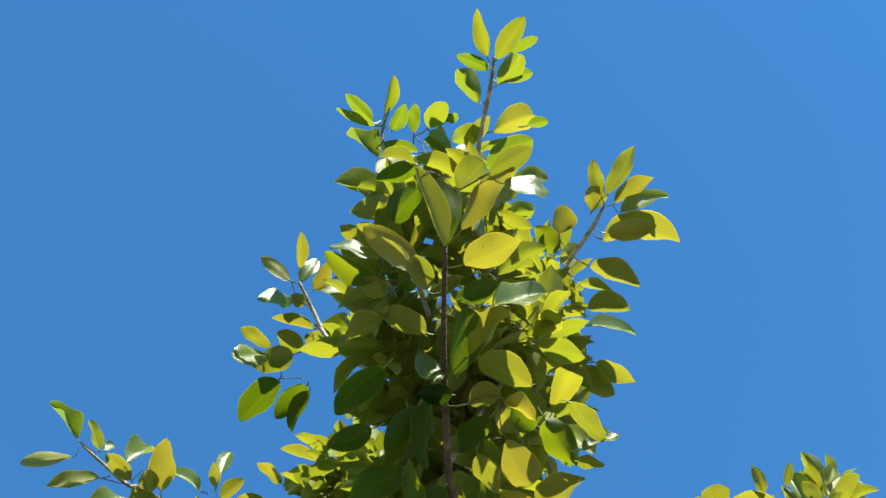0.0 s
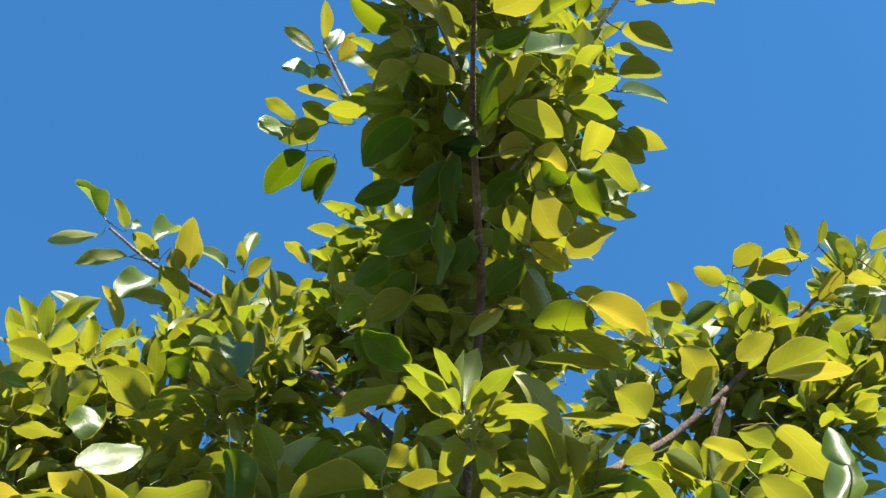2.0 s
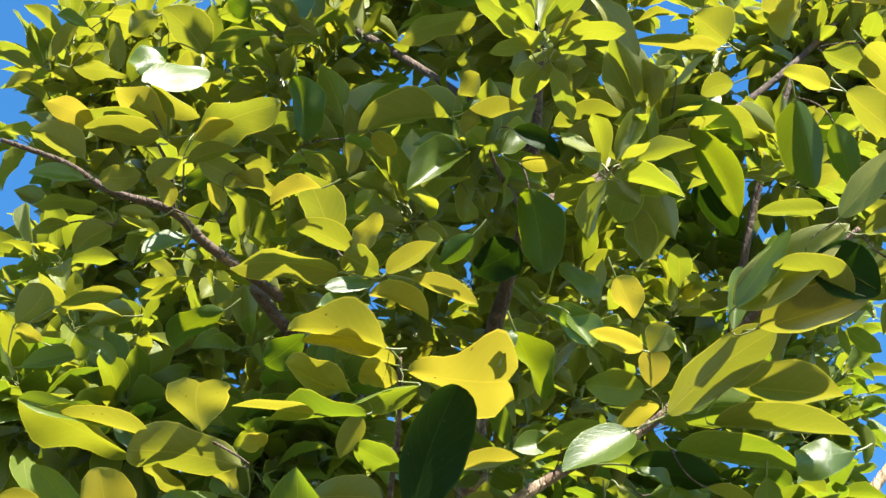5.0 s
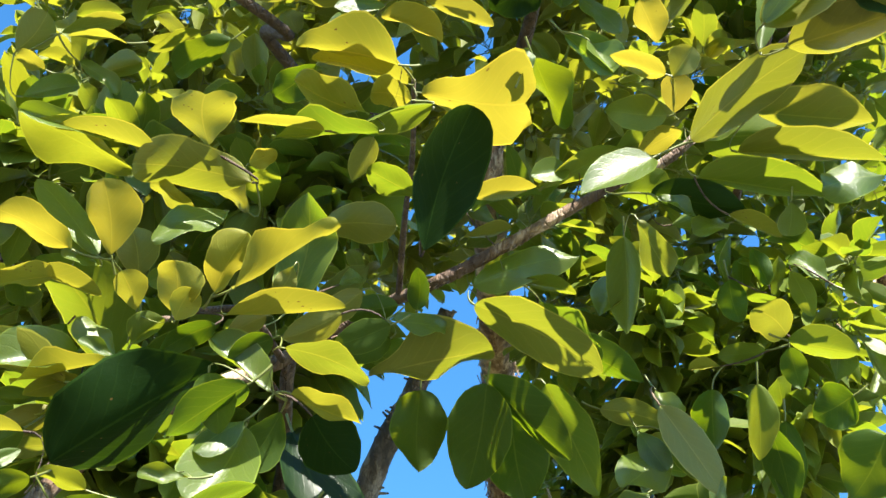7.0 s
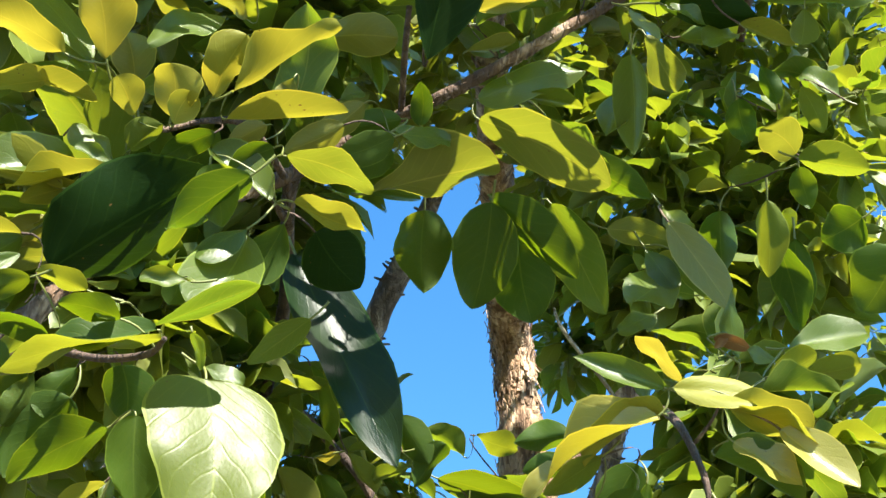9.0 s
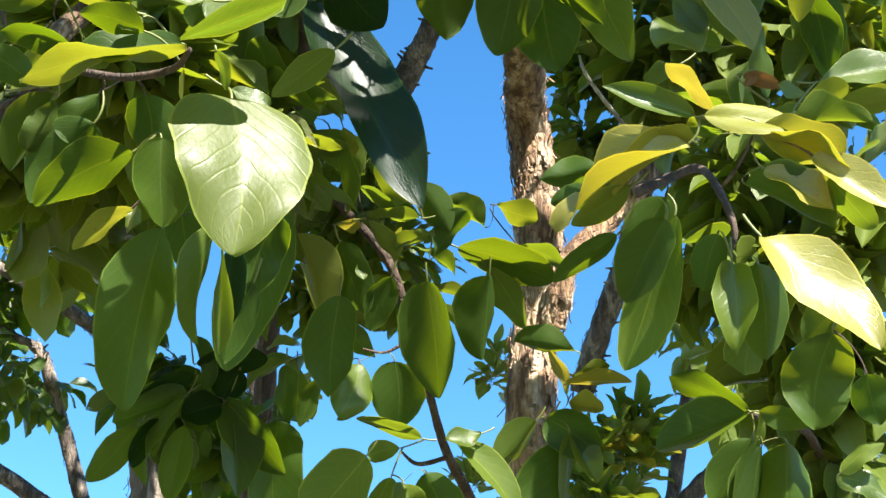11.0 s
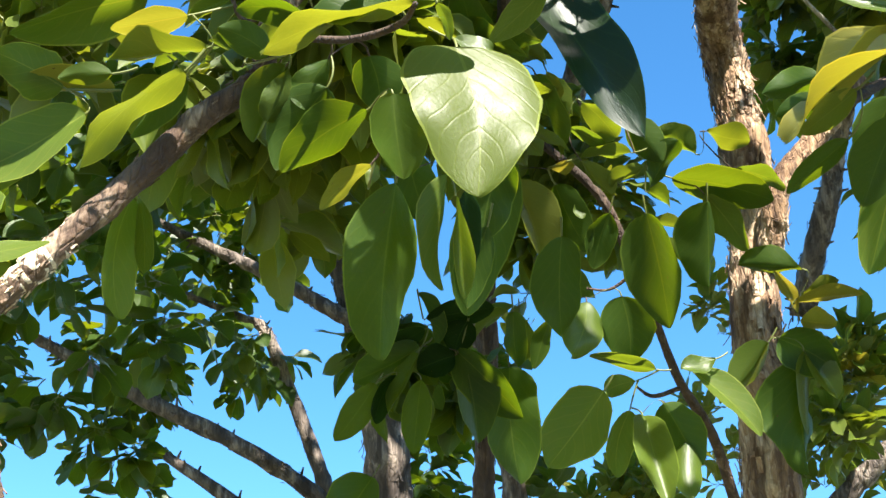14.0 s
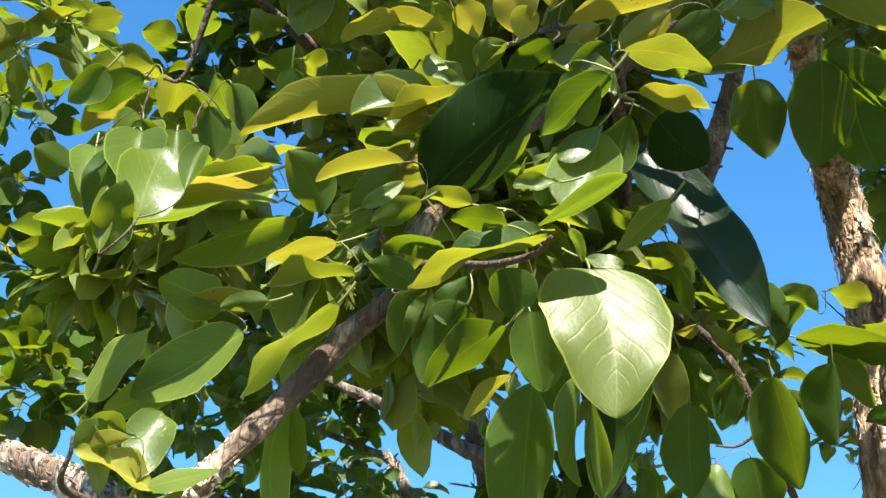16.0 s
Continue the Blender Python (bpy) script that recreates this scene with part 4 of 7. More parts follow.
leaf(lnear2, (-0.204, 0.723, 2.870), (-0.172, 0.725, 2.868), 0.028, -4, "wo")
leaf(lnear2, (-0.260, 0.776, 2.804), (-0.302, 0.764, 2.762), 0.034, -74, "se")
leaf(lnear2, (-0.340, 0.760, 2.796), (-0.379, 0.776, 2.770), 0.038, -4, "we")
leaf(lnear2, (-0.384, 0.751, 2.790), (-0.421, 0.755, 2.776), 0.024, -13, "we")
leaf(lnear2, (-0.357, 0.745, 2.812), (-0.422, 0.729, 2.793), 0.031, -14, "we")
leaf(lnear2, (-0.297, 0.756, 2.812), (-0.336, 0.750, 2.812), 0.018, 13, "we")
leaf(lnear2, (-0.282, 0.768, 2.881), (-0.232, 0.762, 2.892), 0.027, -29, "m")
leaf(mid, (0.022, 0.759, 3.015), (-0.087, 0.778, 2.996), 0.069, -16, "we")
leaf(mid, (-0.070, 0.776, 2.999), (-0.040, 0.794, 2.984), 0.032, 2, "yo")
leaf(mid, (0.038, 0.788, 2.990), (-0.021, 0.775, 2.981), 0.037, -90, "so")
leaf(mid, (0.038, 0.795, 2.990), (-0.024, 0.782, 2.904), 0.048, -90, "so")
leaf(mid, (0.037, 0.778, 3.006), (0.109, 0.744, 3.019), 0.042, 21, "we")
leaf(mid, (0.098, 0.764, 3.004), (0.156, 0.789, 2.986), 0.030, 112, "de")
leaf(mid, (0.088, 0.788, 2.988), (0.119, 0.786, 3.027), 0.030, 106, "so")
leaf(mid, (0.110, 0.795, 2.982), (0.159, 0.791, 2.979), 0.029, 6, "yo")
leaf(mid, (0.158, 0.774, 3.001), (0.242, 0.785, 2.967), 0.055, 18, "wo")
leaf(mid, (0.147, 0.762, 3.011), (0.228, 0.738, 3.011), 0.052, 12, "we")
leaf(mid, (0.118, 0.796, 2.934), (0.137, 0.859, 2.854), 0.060, 7, "mo")
leaf(mid, (0.112, 0.866, 2.909), (0.057, 0.896, 2.892), 0.054, 32, "do")
leaf(mid, (0.242, 0.822, 2.935), (0.260, 0.870, 2.895), 0.047, 31, "wo")
leaf(mid, (0.160, 0.880, 2.897), (0.208, 0.894, 2.856), 0.039, 90, "se")
leaf(mid, (-0.101, 0.783, 2.991), (-0.095, 0.811, 2.964), 0.026, 27, "we")
leaf(mid, (-0.150, 0.793, 2.973), (-0.111, 0.821, 2.958), 0.030, 13, "we")
leaf(mid, (-0.162, 0.721, 3.035), (-0.151, 0.782, 2.984), 0.047, 15, "mo")
leaf(mid, (0.031, 0.736, 3.031), (0.055, 0.719, 3.050), 0.035, 7, "wb")
leaf(mid, (0.038, 0.747, 3.023), (0.074, 0.764, 3.012), 0.029, -26, "mo")
leaf(mid, (0.178, 0.623, 3.090), (0.238, 0.672, 3.033), 0.043, 109, "we")
leaf(mid, (0.242, 0.589, 3.121), (0.319, 0.616, 3.090), 0.054, 26, "we")
leaf(mid, (0.299, 0.618, 3.099), (0.202, 0.616, 3.103), 0.043, -27, "we")
leaf(mid, (0.265, 0.553, 3.140), (0.337, 0.578, 3.112), 0.050, 17, "ye")
leaf(mid, (0.275, 0.568, 3.129), (0.201, 0.583, 3.132), 0.044, 12, "mo")
leaf(mid, (0.446, 0.726, 3.210), (0.416, 0.682, 3.239), 0.060, -30, "wo")
leaf(mid, (0.442, 0.732, 3.174), (0.461, 0.688, 3.205), 0.044, 11, "yo")
leaf(mid, (0.348, 0.675, 3.076), (0.308, 0.656, 3.104), 0.061, -11, "wo")
leaf(mid, (0.502, 0.637, 3.127), (0.572, 0.587, 3.129), 0.053, 3, "we")
leaf(mid, (0.500, 0.644, 3.127), (0.598, 0.606, 3.102), 0.049, 23, "ye")
leaf(mid, (0.489, 0.687, 3.219), (0.533, 0.651, 3.229), 0.045, 2, "we")
leaf(mid, (0.335, 0.663, 3.048), (0.238, 0.674, 3.068), 0.045, -29, "we")
leaf(mid, (0.489, 0.623, 3.006), (0.555, 0.664, 2.959), 0.057, 18, "yo")
leaf(mid, (0.444, 0.642, 3.016), (0.505, 0.648, 2.983), 0.041, 12, "we")
leaf(mid, (0.445, 0.617, 2.905), (0.506, 0.640, 2.853), 0.051, 9, "we")
leaf(mid, (0.405, 0.657, 2.940), (0.433, 0.734, 2.882), 0.059, -30, "mo")
leaf(mid, (0.448, 0.675, 2.925), (0.469, 0.715, 2.872), 0.034, 4, "me")
leaf(mid, (0.302, 0.732, 2.977), (0.363, 0.803, 2.906), 0.053, 22, "me")
leaf(mid, (0.256, 0.770, 2.981), (0.297, 0.809, 2.943), 0.036, -13, "me")
leaf(mid, (0.288, 0.737, 3.008), (0.367, 0.749, 2.974), 0.050, -5, "mo")
leaf(mid, (0.336, 0.739, 3.027), (0.393, 0.758, 3.007), 0.046, 5, "we")
leaf(mid, (0.480, 0.725, 3.063), (0.427, 0.723, 3.090), 0.036, -8, "ye")
leaf(mid, (0.276, 0.694, 3.041), (0.251, 0.720, 3.028), 0.030, -6, "we")
leaf(mid, (0.369, 0.742, 3.087), (0.331, 0.757, 3.083), 0.037, 1, "we")
leaf(rbough, (0.635, 0.700, 3.520), (0.616, 0.667, 3.545), 0.020, -162, "we")
leaf(rbough, (0.666, 0.684, 3.521), (0.670, 0.650, 3.536), 0.015, -39, "we")
leaf(rbough, (0.700, 0.710, 3.494), (0.683, 0.700, 3.572), 0.033, -129, "se")
leaf(rbough, (0.717, 0.689, 3.495), (0.689, 0.673, 3.518), 0.023, 8, "we")
leaf(rbough, (0.737, 0.676, 3.500), (0.766, 0.643, 3.502), 0.029, 2, "we")
leaf(rbough, (0.584, 0.726, 3.523), (0.652, 0.702, 3.510), 0.040, 22, "ye")
leaf(rbough, (0.547, 0.735, 3.528), (0.583, 0.702, 3.532), 0.045, 4, "we")
leaf(rbough, (0.535, 0.756, 3.516), (0.486, 0.747, 3.533), 0.036, -8, "we")
leaf(rbough, (0.470, 0.801, 3.500), (0.449, 0.772, 3.528), 0.028, -30, "ye")
leaf(rbough, (0.627, 0.725, 3.503), (0.557, 0.749, 3.516), 0.046, -16, "we")
leaf(rbough, (0.690, 0.744, 3.477), (0.768, 0.730, 3.465), 0.035, 93, "se")
leaf(rbough, (0.669, 0.753, 3.471), (0.694, 0.713, 3.493), 0.040, 6, "ye")
leaf(rbough, (0.480, 0.813, 3.494), (0.414, 0.815, 3.502), 0.040, -3, "we")
leaf(rbough, (0.746, 0.785, 3.421), (0.765, 0.752, 3.436), 0.043, 4, "wb")
leaf(rbough, (0.564, 0.759, 3.503), (0.625, 0.785, 3.468), 0.043, 7, "mo")
leaf(rbough, (0.686, 0.783, 3.442), (0.736, 0.761, 3.447), 0.033, 3, "we")
leaf(rbough, (0.525, 0.790, 3.499), (0.479, 0.819, 3.482), 0.033, 22, "mo")
leaf(rbough, (0.753, 0.712, 3.465), (0.708, 0.717, 3.485), 0.031, -12, "ye")
leaf(rshoot, (0.403, 0.422, 3.992), (0.384, 0.367, 4.016), 0.028, 164, "we")
leaf(rshoot, (0.414, 0.419, 3.991), (0.453, 0.335, 4.015), 0.034, 2, "we")
leaf(rshoot, (0.387, 0.450, 3.981), (0.401, 0.410, 3.998), 0.050, 22, "yb")
leaf(rshoot, (0.427, 0.431, 3.980), (0.491, 0.385, 3.994), 0.049, 26, "we")
leaf(rshoot, (0.437, 0.445, 3.972), (0.528, 0.429, 4.021), 0.038, 111, "se")
leaf(rshoot, (0.411, 0.496, 3.968), (0.540, 0.477, 3.933), 0.083, 25, "ye")
leaf(rshoot, (0.414, 0.474, 3.947), (0.497, 0.450, 3.939), 0.039, -16, "we")
leaf(rshoot, (0.335, 0.491, 3.973), (0.338, 0.445, 3.992), 0.055, 29, "we")
leaf(rshoot, (0.391, 0.536, 3.939), (0.480, 0.561, 3.922), 0.054, 19, "wo")
leaf(rshoot, (0.392, 0.605, 3.914), (0.464, 0.597, 3.899), 0.050, 10, "wo")
leaf(rshoot, (0.397, 0.634, 3.900), (0.494, 0.680, 3.961), 0.047, 87, "se")
leaf(rshoot, (0.340, 0.639, 3.899), (0.393, 0.684, 3.873), 0.052, -7, "mo")
leaf(rshoot, (0.355, 0.675, 3.884), (0.396, 0.693, 3.861), 0.043, 15, "we")
leaf(rshoot, (0.412, 0.689, 3.868), (0.481, 0.704, 3.838), 0.047, 18, "wo")
leaf(rshoot, (0.378, 0.700, 3.861), (0.446, 0.732, 3.835), 0.046, -9, "wo")
leaf(rshoot, (0.303, 0.669, 3.887), (0.346, 0.632, 3.908), 0.053, 12, "we")
leaf(rshoot, (0.332, 0.521, 3.956), (0.292, 0.487, 3.984), 0.040, 5, "mo")
leaf(rshoot, (0.326, 0.563, 3.943), (0.367, 0.593, 3.920), 0.050, 22, "we")
crown = Foliage(11)
crown.clump(0.06, 0.35, 3.73, 0.04, 0.05, 0.04, 3, 0.08, 0.3)
crown.clump(0.17, 0.34, 3.73, 0.04, 0.05, 0.04, 3, 0.08, 0.3)
crown.clump(0.07, 0.44, 3.68, 0.05, 0.06, 0.05, 5, 0.08, 0.3)
crown.clump(0.19, 0.44, 3.68, 0.05, 0.06, 0.05, 4, 0.08, 0.3)
crown.clump(-0.01, 0.56, 3.79, 0.06, 0.07, 0.06, 4, 0.08, 0.2)
crown.clump(0.27, 0.54, 3.68, 0.05, 0.06, 0.05, 5, 0.08, 0.2)
crown.clump(0.06, 0.58, 3.67, 0.06, 0.07, 0.06, 6, 0.085, 0.1)
crown.clump(0.18, 0.58, 3.67, 0.05, 0.06, 0.05, 5, 0.085, 0.2)
crown.clump(-0.05, 0.70, 3.83, 0.05, 0.06, 0.05, 4, 0.08, 0.1)
crown.clump(0.27, 0.63, 3.57, 0.05, 0.06, 0.05, 5, 0.085, 0.1)
crown.clump(0.08, 0.69, 3.61, 0.07, 0.08, 0.07, 7, 0.085, 0)
crown.clump(-0.02, 0.74, 3.63, 0.05, 0.07, 0.05, 5, 0.085, 0)
crown.clump(0.34, 0.68, 3.59, 0.04, 0.04, 0.04, 3, 0.08, 0.1)
crown.clump(0.22, 0.71, 3.52, 0.06, 0.07, 0.06, 6, 0.085, 0.1)
crown.clump(0.05, 0.78, 3.49, 0.08, 0.09, 0.08, 7, 0.085, 0)
crown.clump(0.30, 0.73, 3.44, 0.06, 0.07, 0.06, 5, 0.085, 0.1)
crown.clump(0.18, 0.97, 3.44, 0.07, 0.08, 0.07, 11, 0.09, 0.2)
crown.clump(-0.10, 0.97, 3.19, 0.04, 0.05, 0.04, 5, 0.09, 0.2)
crown.clump(0.55, 1.10, 3.39, 0.06, 0.07, 0.06, 6, 0.09, 0.2)
crown.clump(0.19, 0.60, 2.84, 0.03, 0.03, 0.03, 4, 0.075, 0.2)
crown.clump(0.26, 0.55, 2.87, 0.03, 0.03, 0.03, 4, 0.075, 0.2)
crown.clump(0.32, 0.52, 2.88, 0.02, 0.03, 0.02, 3, 0.075, 0.2)
crown.clump(0.12, 0.65, 3.01, 0.03, 0.03, 0.03, 4, 0.07, 0.2)
crown.clump(0.27, 0.78, 3.01, 0.04, 0.05, 0.04, 6, 0.085, 0.1)
crown.clump(0.06, 0.90, 3.13, 0.04, 0.05, 0.04, 6, 0.085, 0.1)
crown.clump(-0.03, 0.91, 2.99, 0.04, 0.05, 0.04, 6, 0.085, 0.1)
crown.clump(0.65, 1.00, 3.04, 0.05, 0.06, 0.05, 6, 0.09, 0.1)
crown.clump(0.39, 0.55, 2.91, 0.02, 0.03, 0.02, 3, 0.075, 0.2)
crown.clump(0.20, 0.71, 2.89, 0.03, 0.03, 0.03, 3, 0.075, 0.2)
crown.clump(0.15, 0.56, 3.77, 0.12, 0.13, 0.19, 22, 0.063, 0.3)
crown.clump(0.13, 0.72, 3.75, 0.18, 0.15, 0.23, 47, 0.0672, 0.3)
crown.clump(0.28, 0.69, 3.75, 0.10, 0.14, 0.15, 24, 0.0672, 0.3)
crown.clump(-0.02, 0.70, 3.88, 0.11, 0.12, 0.14, 24, 0.0588, 0.3)
crown.clump(0.12, 0.39, 3.91, 0.08, 0.10, 0.14, 16, 0.0588, 0.4)
crown.clump(0.32, 0.58, 3.92, 0.06, 0.09, 0.10, 11, 0.0546, 0.4)
crown.clump(0.10, 0.89, 3.67, 0.17, 0.18, 0.26, 65, 0.0714, 0.2)
crown.clump(-0.24, 1.36, 4.04, 0.19, 0.11, 0.17, 57, 0.0714, 0.4)
crown.clump(-0.58, 1.24, 3.66, 0.12, 0.16, 0.26, 36, 0.0714, 0.4)
crown.clump(0.81, 1.27, 3.99, 0.22, 0.11, 0.17, 65, 0.0714, 0.4)
crown.clump(0.99, 1.20, 4.09, 0.07, 0.11, 0.17, 22, 0.0714, 0.4)
crown.clump(0.14, 1.01, 3.54, 0.22, 0.17, 0.26, 70, 0.0714, 0.2)
crown.clump(-0.34, 1.28, 3.74, 0.29, 0.16, 0.26, 57, 0.0756, 0.3)
crown.clump(0.65, 1.26, 3.84, 0.36, 0.17, 0.26, 62, 0.0756, 0.3)
crown.clump(-0.14, 1.10, 3.62, 0.19, 0.21, 0.25, 34, 0.0714, 0.2)
crown.clump(-0.53, 1.11, 3.50, 0.14, 0.19, 0.24, 47, 0.0714, 0.3)
crown.clump(0.69, 1.33, 3.92, 0.27, 0.20, 0.24, 65, 0.0756, 0.3)
crown.clump(0.12, 1.22, 3.52, 0.25, 0.21, 0.25, 24, 0.0756, 0.1)
crown.clump(-0.32, 1.16, 3.33, 0.25, 0.21, 0.25, 39, 0.0756, 0.2)
crown.clump(0.37, 1.47, 3.69, 0.13, 0.16, 0.18, 22, 0.0756, 0)
crown.clump(0.81, 1.45, 3.83, 0.14, 0.16, 0.18, 28, 0.0756, 0)
crown.clump(-0.36, 1.22, 3.15, 0.25, 0.19, 0.24, 47, 0.0756, 0.2)
crown.clump(0.21, 1.40, 3.37, 0.27, 0.20, 0.24, 57, 0.0756, 0.1)
crown.clump(0.72, 1.59, 3.59, 0.13, 0.13, 0.16, 16, 0.0756, 0.1)
crown.clump(-0.47, 1.32, 3.28, 0.28, 0.24, 0.21, 70, 0.0756, 0.1)
crown.clump(0.07, 1.51, 3.52, 0.30, 0.24, 0.21, 57, 0.0756, 0.1)
crown.clump(-0.50, 1.52, 3.05, 0.22, 0.25, 0.22, 57, 0.0756, 0.1)
crown.clump(-0.13, 1.90, 3.34, 0.13, 0.15, 0.15, 19, 0.0714, 0)
crown.clump(-0.73, 1.85, 3.89, 0.16, 0.13, 0.13, 24, 0.0756, 0.1)
crown.clump(-0.24, 2.22, 3.91, 0.34, 0.16, 0.16, 42, 0.0756, 0)
crown.clump(0.34, 2.05, 3.96, 0.23, 0.15, 0.15, 31, 0.0756, 0)
crown.clump(-0.76, 1.83, 3.83, 0.12, 0.16, 0.17, 22, 0.0756, 0.1)
crown.clump(0.17, 1.14, 3.92, 0.18, 0.12, 0.11, 36, 0.0672, 0.2)
crown.clump(0.14, 0.67, 4.05, 0.12, 0.14, 0.11, 22, 0.0588, 0.3)
crown.clump(-0.30, 1.78, 3.99, 0.17, 0.12, 0.14, 28, 0.0756, 0.1)
crown.clump(-0.62, 1.72, 4.05, 0.19, 0.12, 0.14, 24, 0.0756, 0.1)
crown.clump(0.39, 1.65, 3.94, 0.19, 0.11, 0.13, 24, 0.0756, 0.1)
crown.clump(-0.07, 1.81, 4.20, 0.10, 0.12, 0.12, 19, 0.0756, 0.1)
crown.clump(-0.87, 2.00, 3.71, 0.08, 0.15, 0.15, 19, 0.0756, 0.1)
crown.clump(-0.46, 1.62, 3.86, 0.17, 0.13, 0.14, 28, 0.0756, 0)
crown.clump(-0.47, 1.79, 3.92, 0.36, 0.15, 0.15, 42, 0.0756, 0)
crown.clump(0.02, 1.30, 4.07, 0.15, 0.10, 0.10, 28, 0.0672, 0.2)
crown.clump(-0.03, 1.21, 4.03, 0.10, 0.15, 0.13, 24, 0.0714, 0.1)
crown.clump(0.06, 1.06, 3.80, 0.09, 0.09, 0.08, 24, 0.0672, 0.2)
crown.clump(0.04, 1.10, 4.06, 0.10, 0.10, 0.09, 22, 0.0672, 0.2)
crown.clump(-0.21, 2.10, 3.60, 0.28, 0.19, 0.19, 50, 0.0756, 0)
crown.clump(0.24, 1.83, 3.45, 0.22, 0.25, 0.23, 47, 0.0756, 0)
crown.clump(0.14, 1.83, 3.56, 0.27, 0.24, 0.23, 57, 0.0756, 0)
crown.clump(-0.60, 1.61, 3.11, 0.12, 0.26, 0.23, 42, 0.0756, 0)
crown.clump(-0.69, 1.82, 3.04, 0.07, 0.17, 0.13, 19, 0.0756, 0)
crown.clump(0.10, 2.74, 2.46, 0.07, 0.18, 0.12, 14, 0.0504, 0.1)
crown.clump(0.14, 2.71, 2.74, 0.05, 0.09, 0.07, 5, 0.0504, 0.2)
crown.done(grown, "dense green and yellowing leaves in whorls", FOLIAGE_WARM)

# ---- near tree with flaking bark and low spreading leafy bough ----
grown = tree("near tree with flaking bark and low spreading leafy bough", -0.531, 0.945)
btrunk = stem("trunk", grown, [(-0.531, 0.945, -0.050, 0.0227), (-0.531, 0.957, 0.851, 0.0188), (-0.531, 0.945, 1.701, 0.0174), (-0.551, 0.935, 1.795, 0.0176), (-0.562, 0.930, 1.849, 0.0175), (-0.572, 0.920, 1.904, 0.0174), (-0.579, 0.901, 1.946, 0.0179), (-0.602, 0.898, 1.987, 0.0173), (-0.654, 0.915, 2.021, 0.0159), (-0.731, 0.935, 2.062, 0.0151)], BARK_FLAKY, 24, 10, 0.2, "brown flaking bark", 700)
bbough = stem("bough", grown, [(-0.590, 0.899, 1.946, 0.0115), (-0.552, 0.887, 1.962, 0.0118), (-0.506, 0.893, 2.010, 0.0116), (-0.446, 0.904, 2.077, 0.0114), (-0.395, 0.907, 2.134, 0.0111), (-0.343, 0.915, 2.181, 0.0103), (-0.330, 0.872, 2.185, 0.0096), (-0.295, 0.877, 2.248, 0.0093), (-0.239, 0.894, 2.320, 0.0090), (-0.139, 0.970, 2.437, 0.0075), (-0.088, 0.981, 2.488, 0.0071), (-0.035, 0.964, 2.510, 0.0066), (0.019, 0.932, 2.519, 0.0062), (0.097, 0.920, 2.568, 0.0063), (0.190, 0.908, 2.633, 0.0055), (0.258, 0.894, 2.670, 0.0051), (0.348, 0.844, 2.760, 0.0045), (0.407, 0.776, 2.779, 0.0039), (0.471, 0.737, 2.820, 0.0030)], BARK_BROWN, 20, 10, 0.2, "brown flaking bark", 650)
peeled = stem("peeled_wood", grown, [(-0.543, 0.888, 1.972, 0.0106), (-0.534, 0.889, 1.981, 0.0121), (-0.522, 0.891, 1.993, 0.0120), (-0.511, 0.892, 2.005, 0.0120), (-0.497, 0.895, 2.020, 0.0104)], PEELED, 20, 8, 0.22, "cream peeled bark", 40)
btwig = stem("twig", grown, [(-0.334, 0.848, 2.163, 0.0039), (-0.291, 0.838, 2.157, 0.0031), (-0.244, 0.824, 2.141, 0.0031), (-0.201, 0.794, 2.128, 0.0027), (-0.184, 0.765, 2.124, 0.0020)], BARK_TWIG, 8, 6, 0.12, "brown twig bark", 0)
btwig2 = stem("twig", grown, [(-0.029, 0.964, 2.510, 0.0037), (-0.025, 0.886, 2.546, 0.0033), (-0.019, 0.829, 2.590, 0.0030), (-0.020, 0.762, 2.624, 0.0022)], BARK_TWIG, 8, 6, 0.12, "brown twig bark", 0)
btwig3 = stem("twig", grown, [(-0.137, 0.954, 2.425, 0.0038), (-0.163, 0.880, 2.423, 0.0037), (-0.195, 0.854, 2.407, 0.0031), (-0.227, 0.844, 2.387, 0.0025)], BARK_TWIG, 8, 6, 0.12, "brown twig bark", 0)
btwig4 = stem("twig", grown, [(-0.227, 0.844, 2.387, 0.0028), (-0.255, 0.836, 2.382, 0.0030), (-0.286, 0.817, 2.407, 0.0022)], BARK_TWIG, 8, 6, 0.12, "brown twig bark", 0)
btwig5 = stem("twig", grown, [(-0.311, 0.875, 2.225, 0.0041), (-0.341, 0.852, 2.192, 0.0025), (-0.352, 0.834, 2.218, 0.0017)], BARK_TWIG, 8, 6, 0.12, "brown twig bark", 0)
bleft = stem("twig", grown, [(-0.600, 0.889, 1.983, 0.0051), (-0.599, 0.807, 1.971, 0.0032), (-0.584, 0.786, 1.991, 0.0020), (-0.581, 0.780, 2.003, 0.0014)], BARK_TWIG, 8, 6, 0.12, "brown twig bark", 0)
bnode = stem("twig", grown, [(-0.136, 0.973, 2.432, 0.0050), (-0.138, 0.993, 2.406, 0.0044), (-0.147, 0.967, 2.407, 0.0022)], BARK_TWIG, 8, 6, 0.12, "brown twig bark", 0)
btrunk2 = stem("bough", grown, [(-0.201, 1.446, 2.436, 0.0070), (-0.166, 1.282, 2.497, 0.0080), (-0.148, 1.087, 2.514, 0.0078), (-0.111, 0.995, 2.486, 0.0069)], BARK_TWIG, 10, 10, 0.12, "brown twig bark", 0)
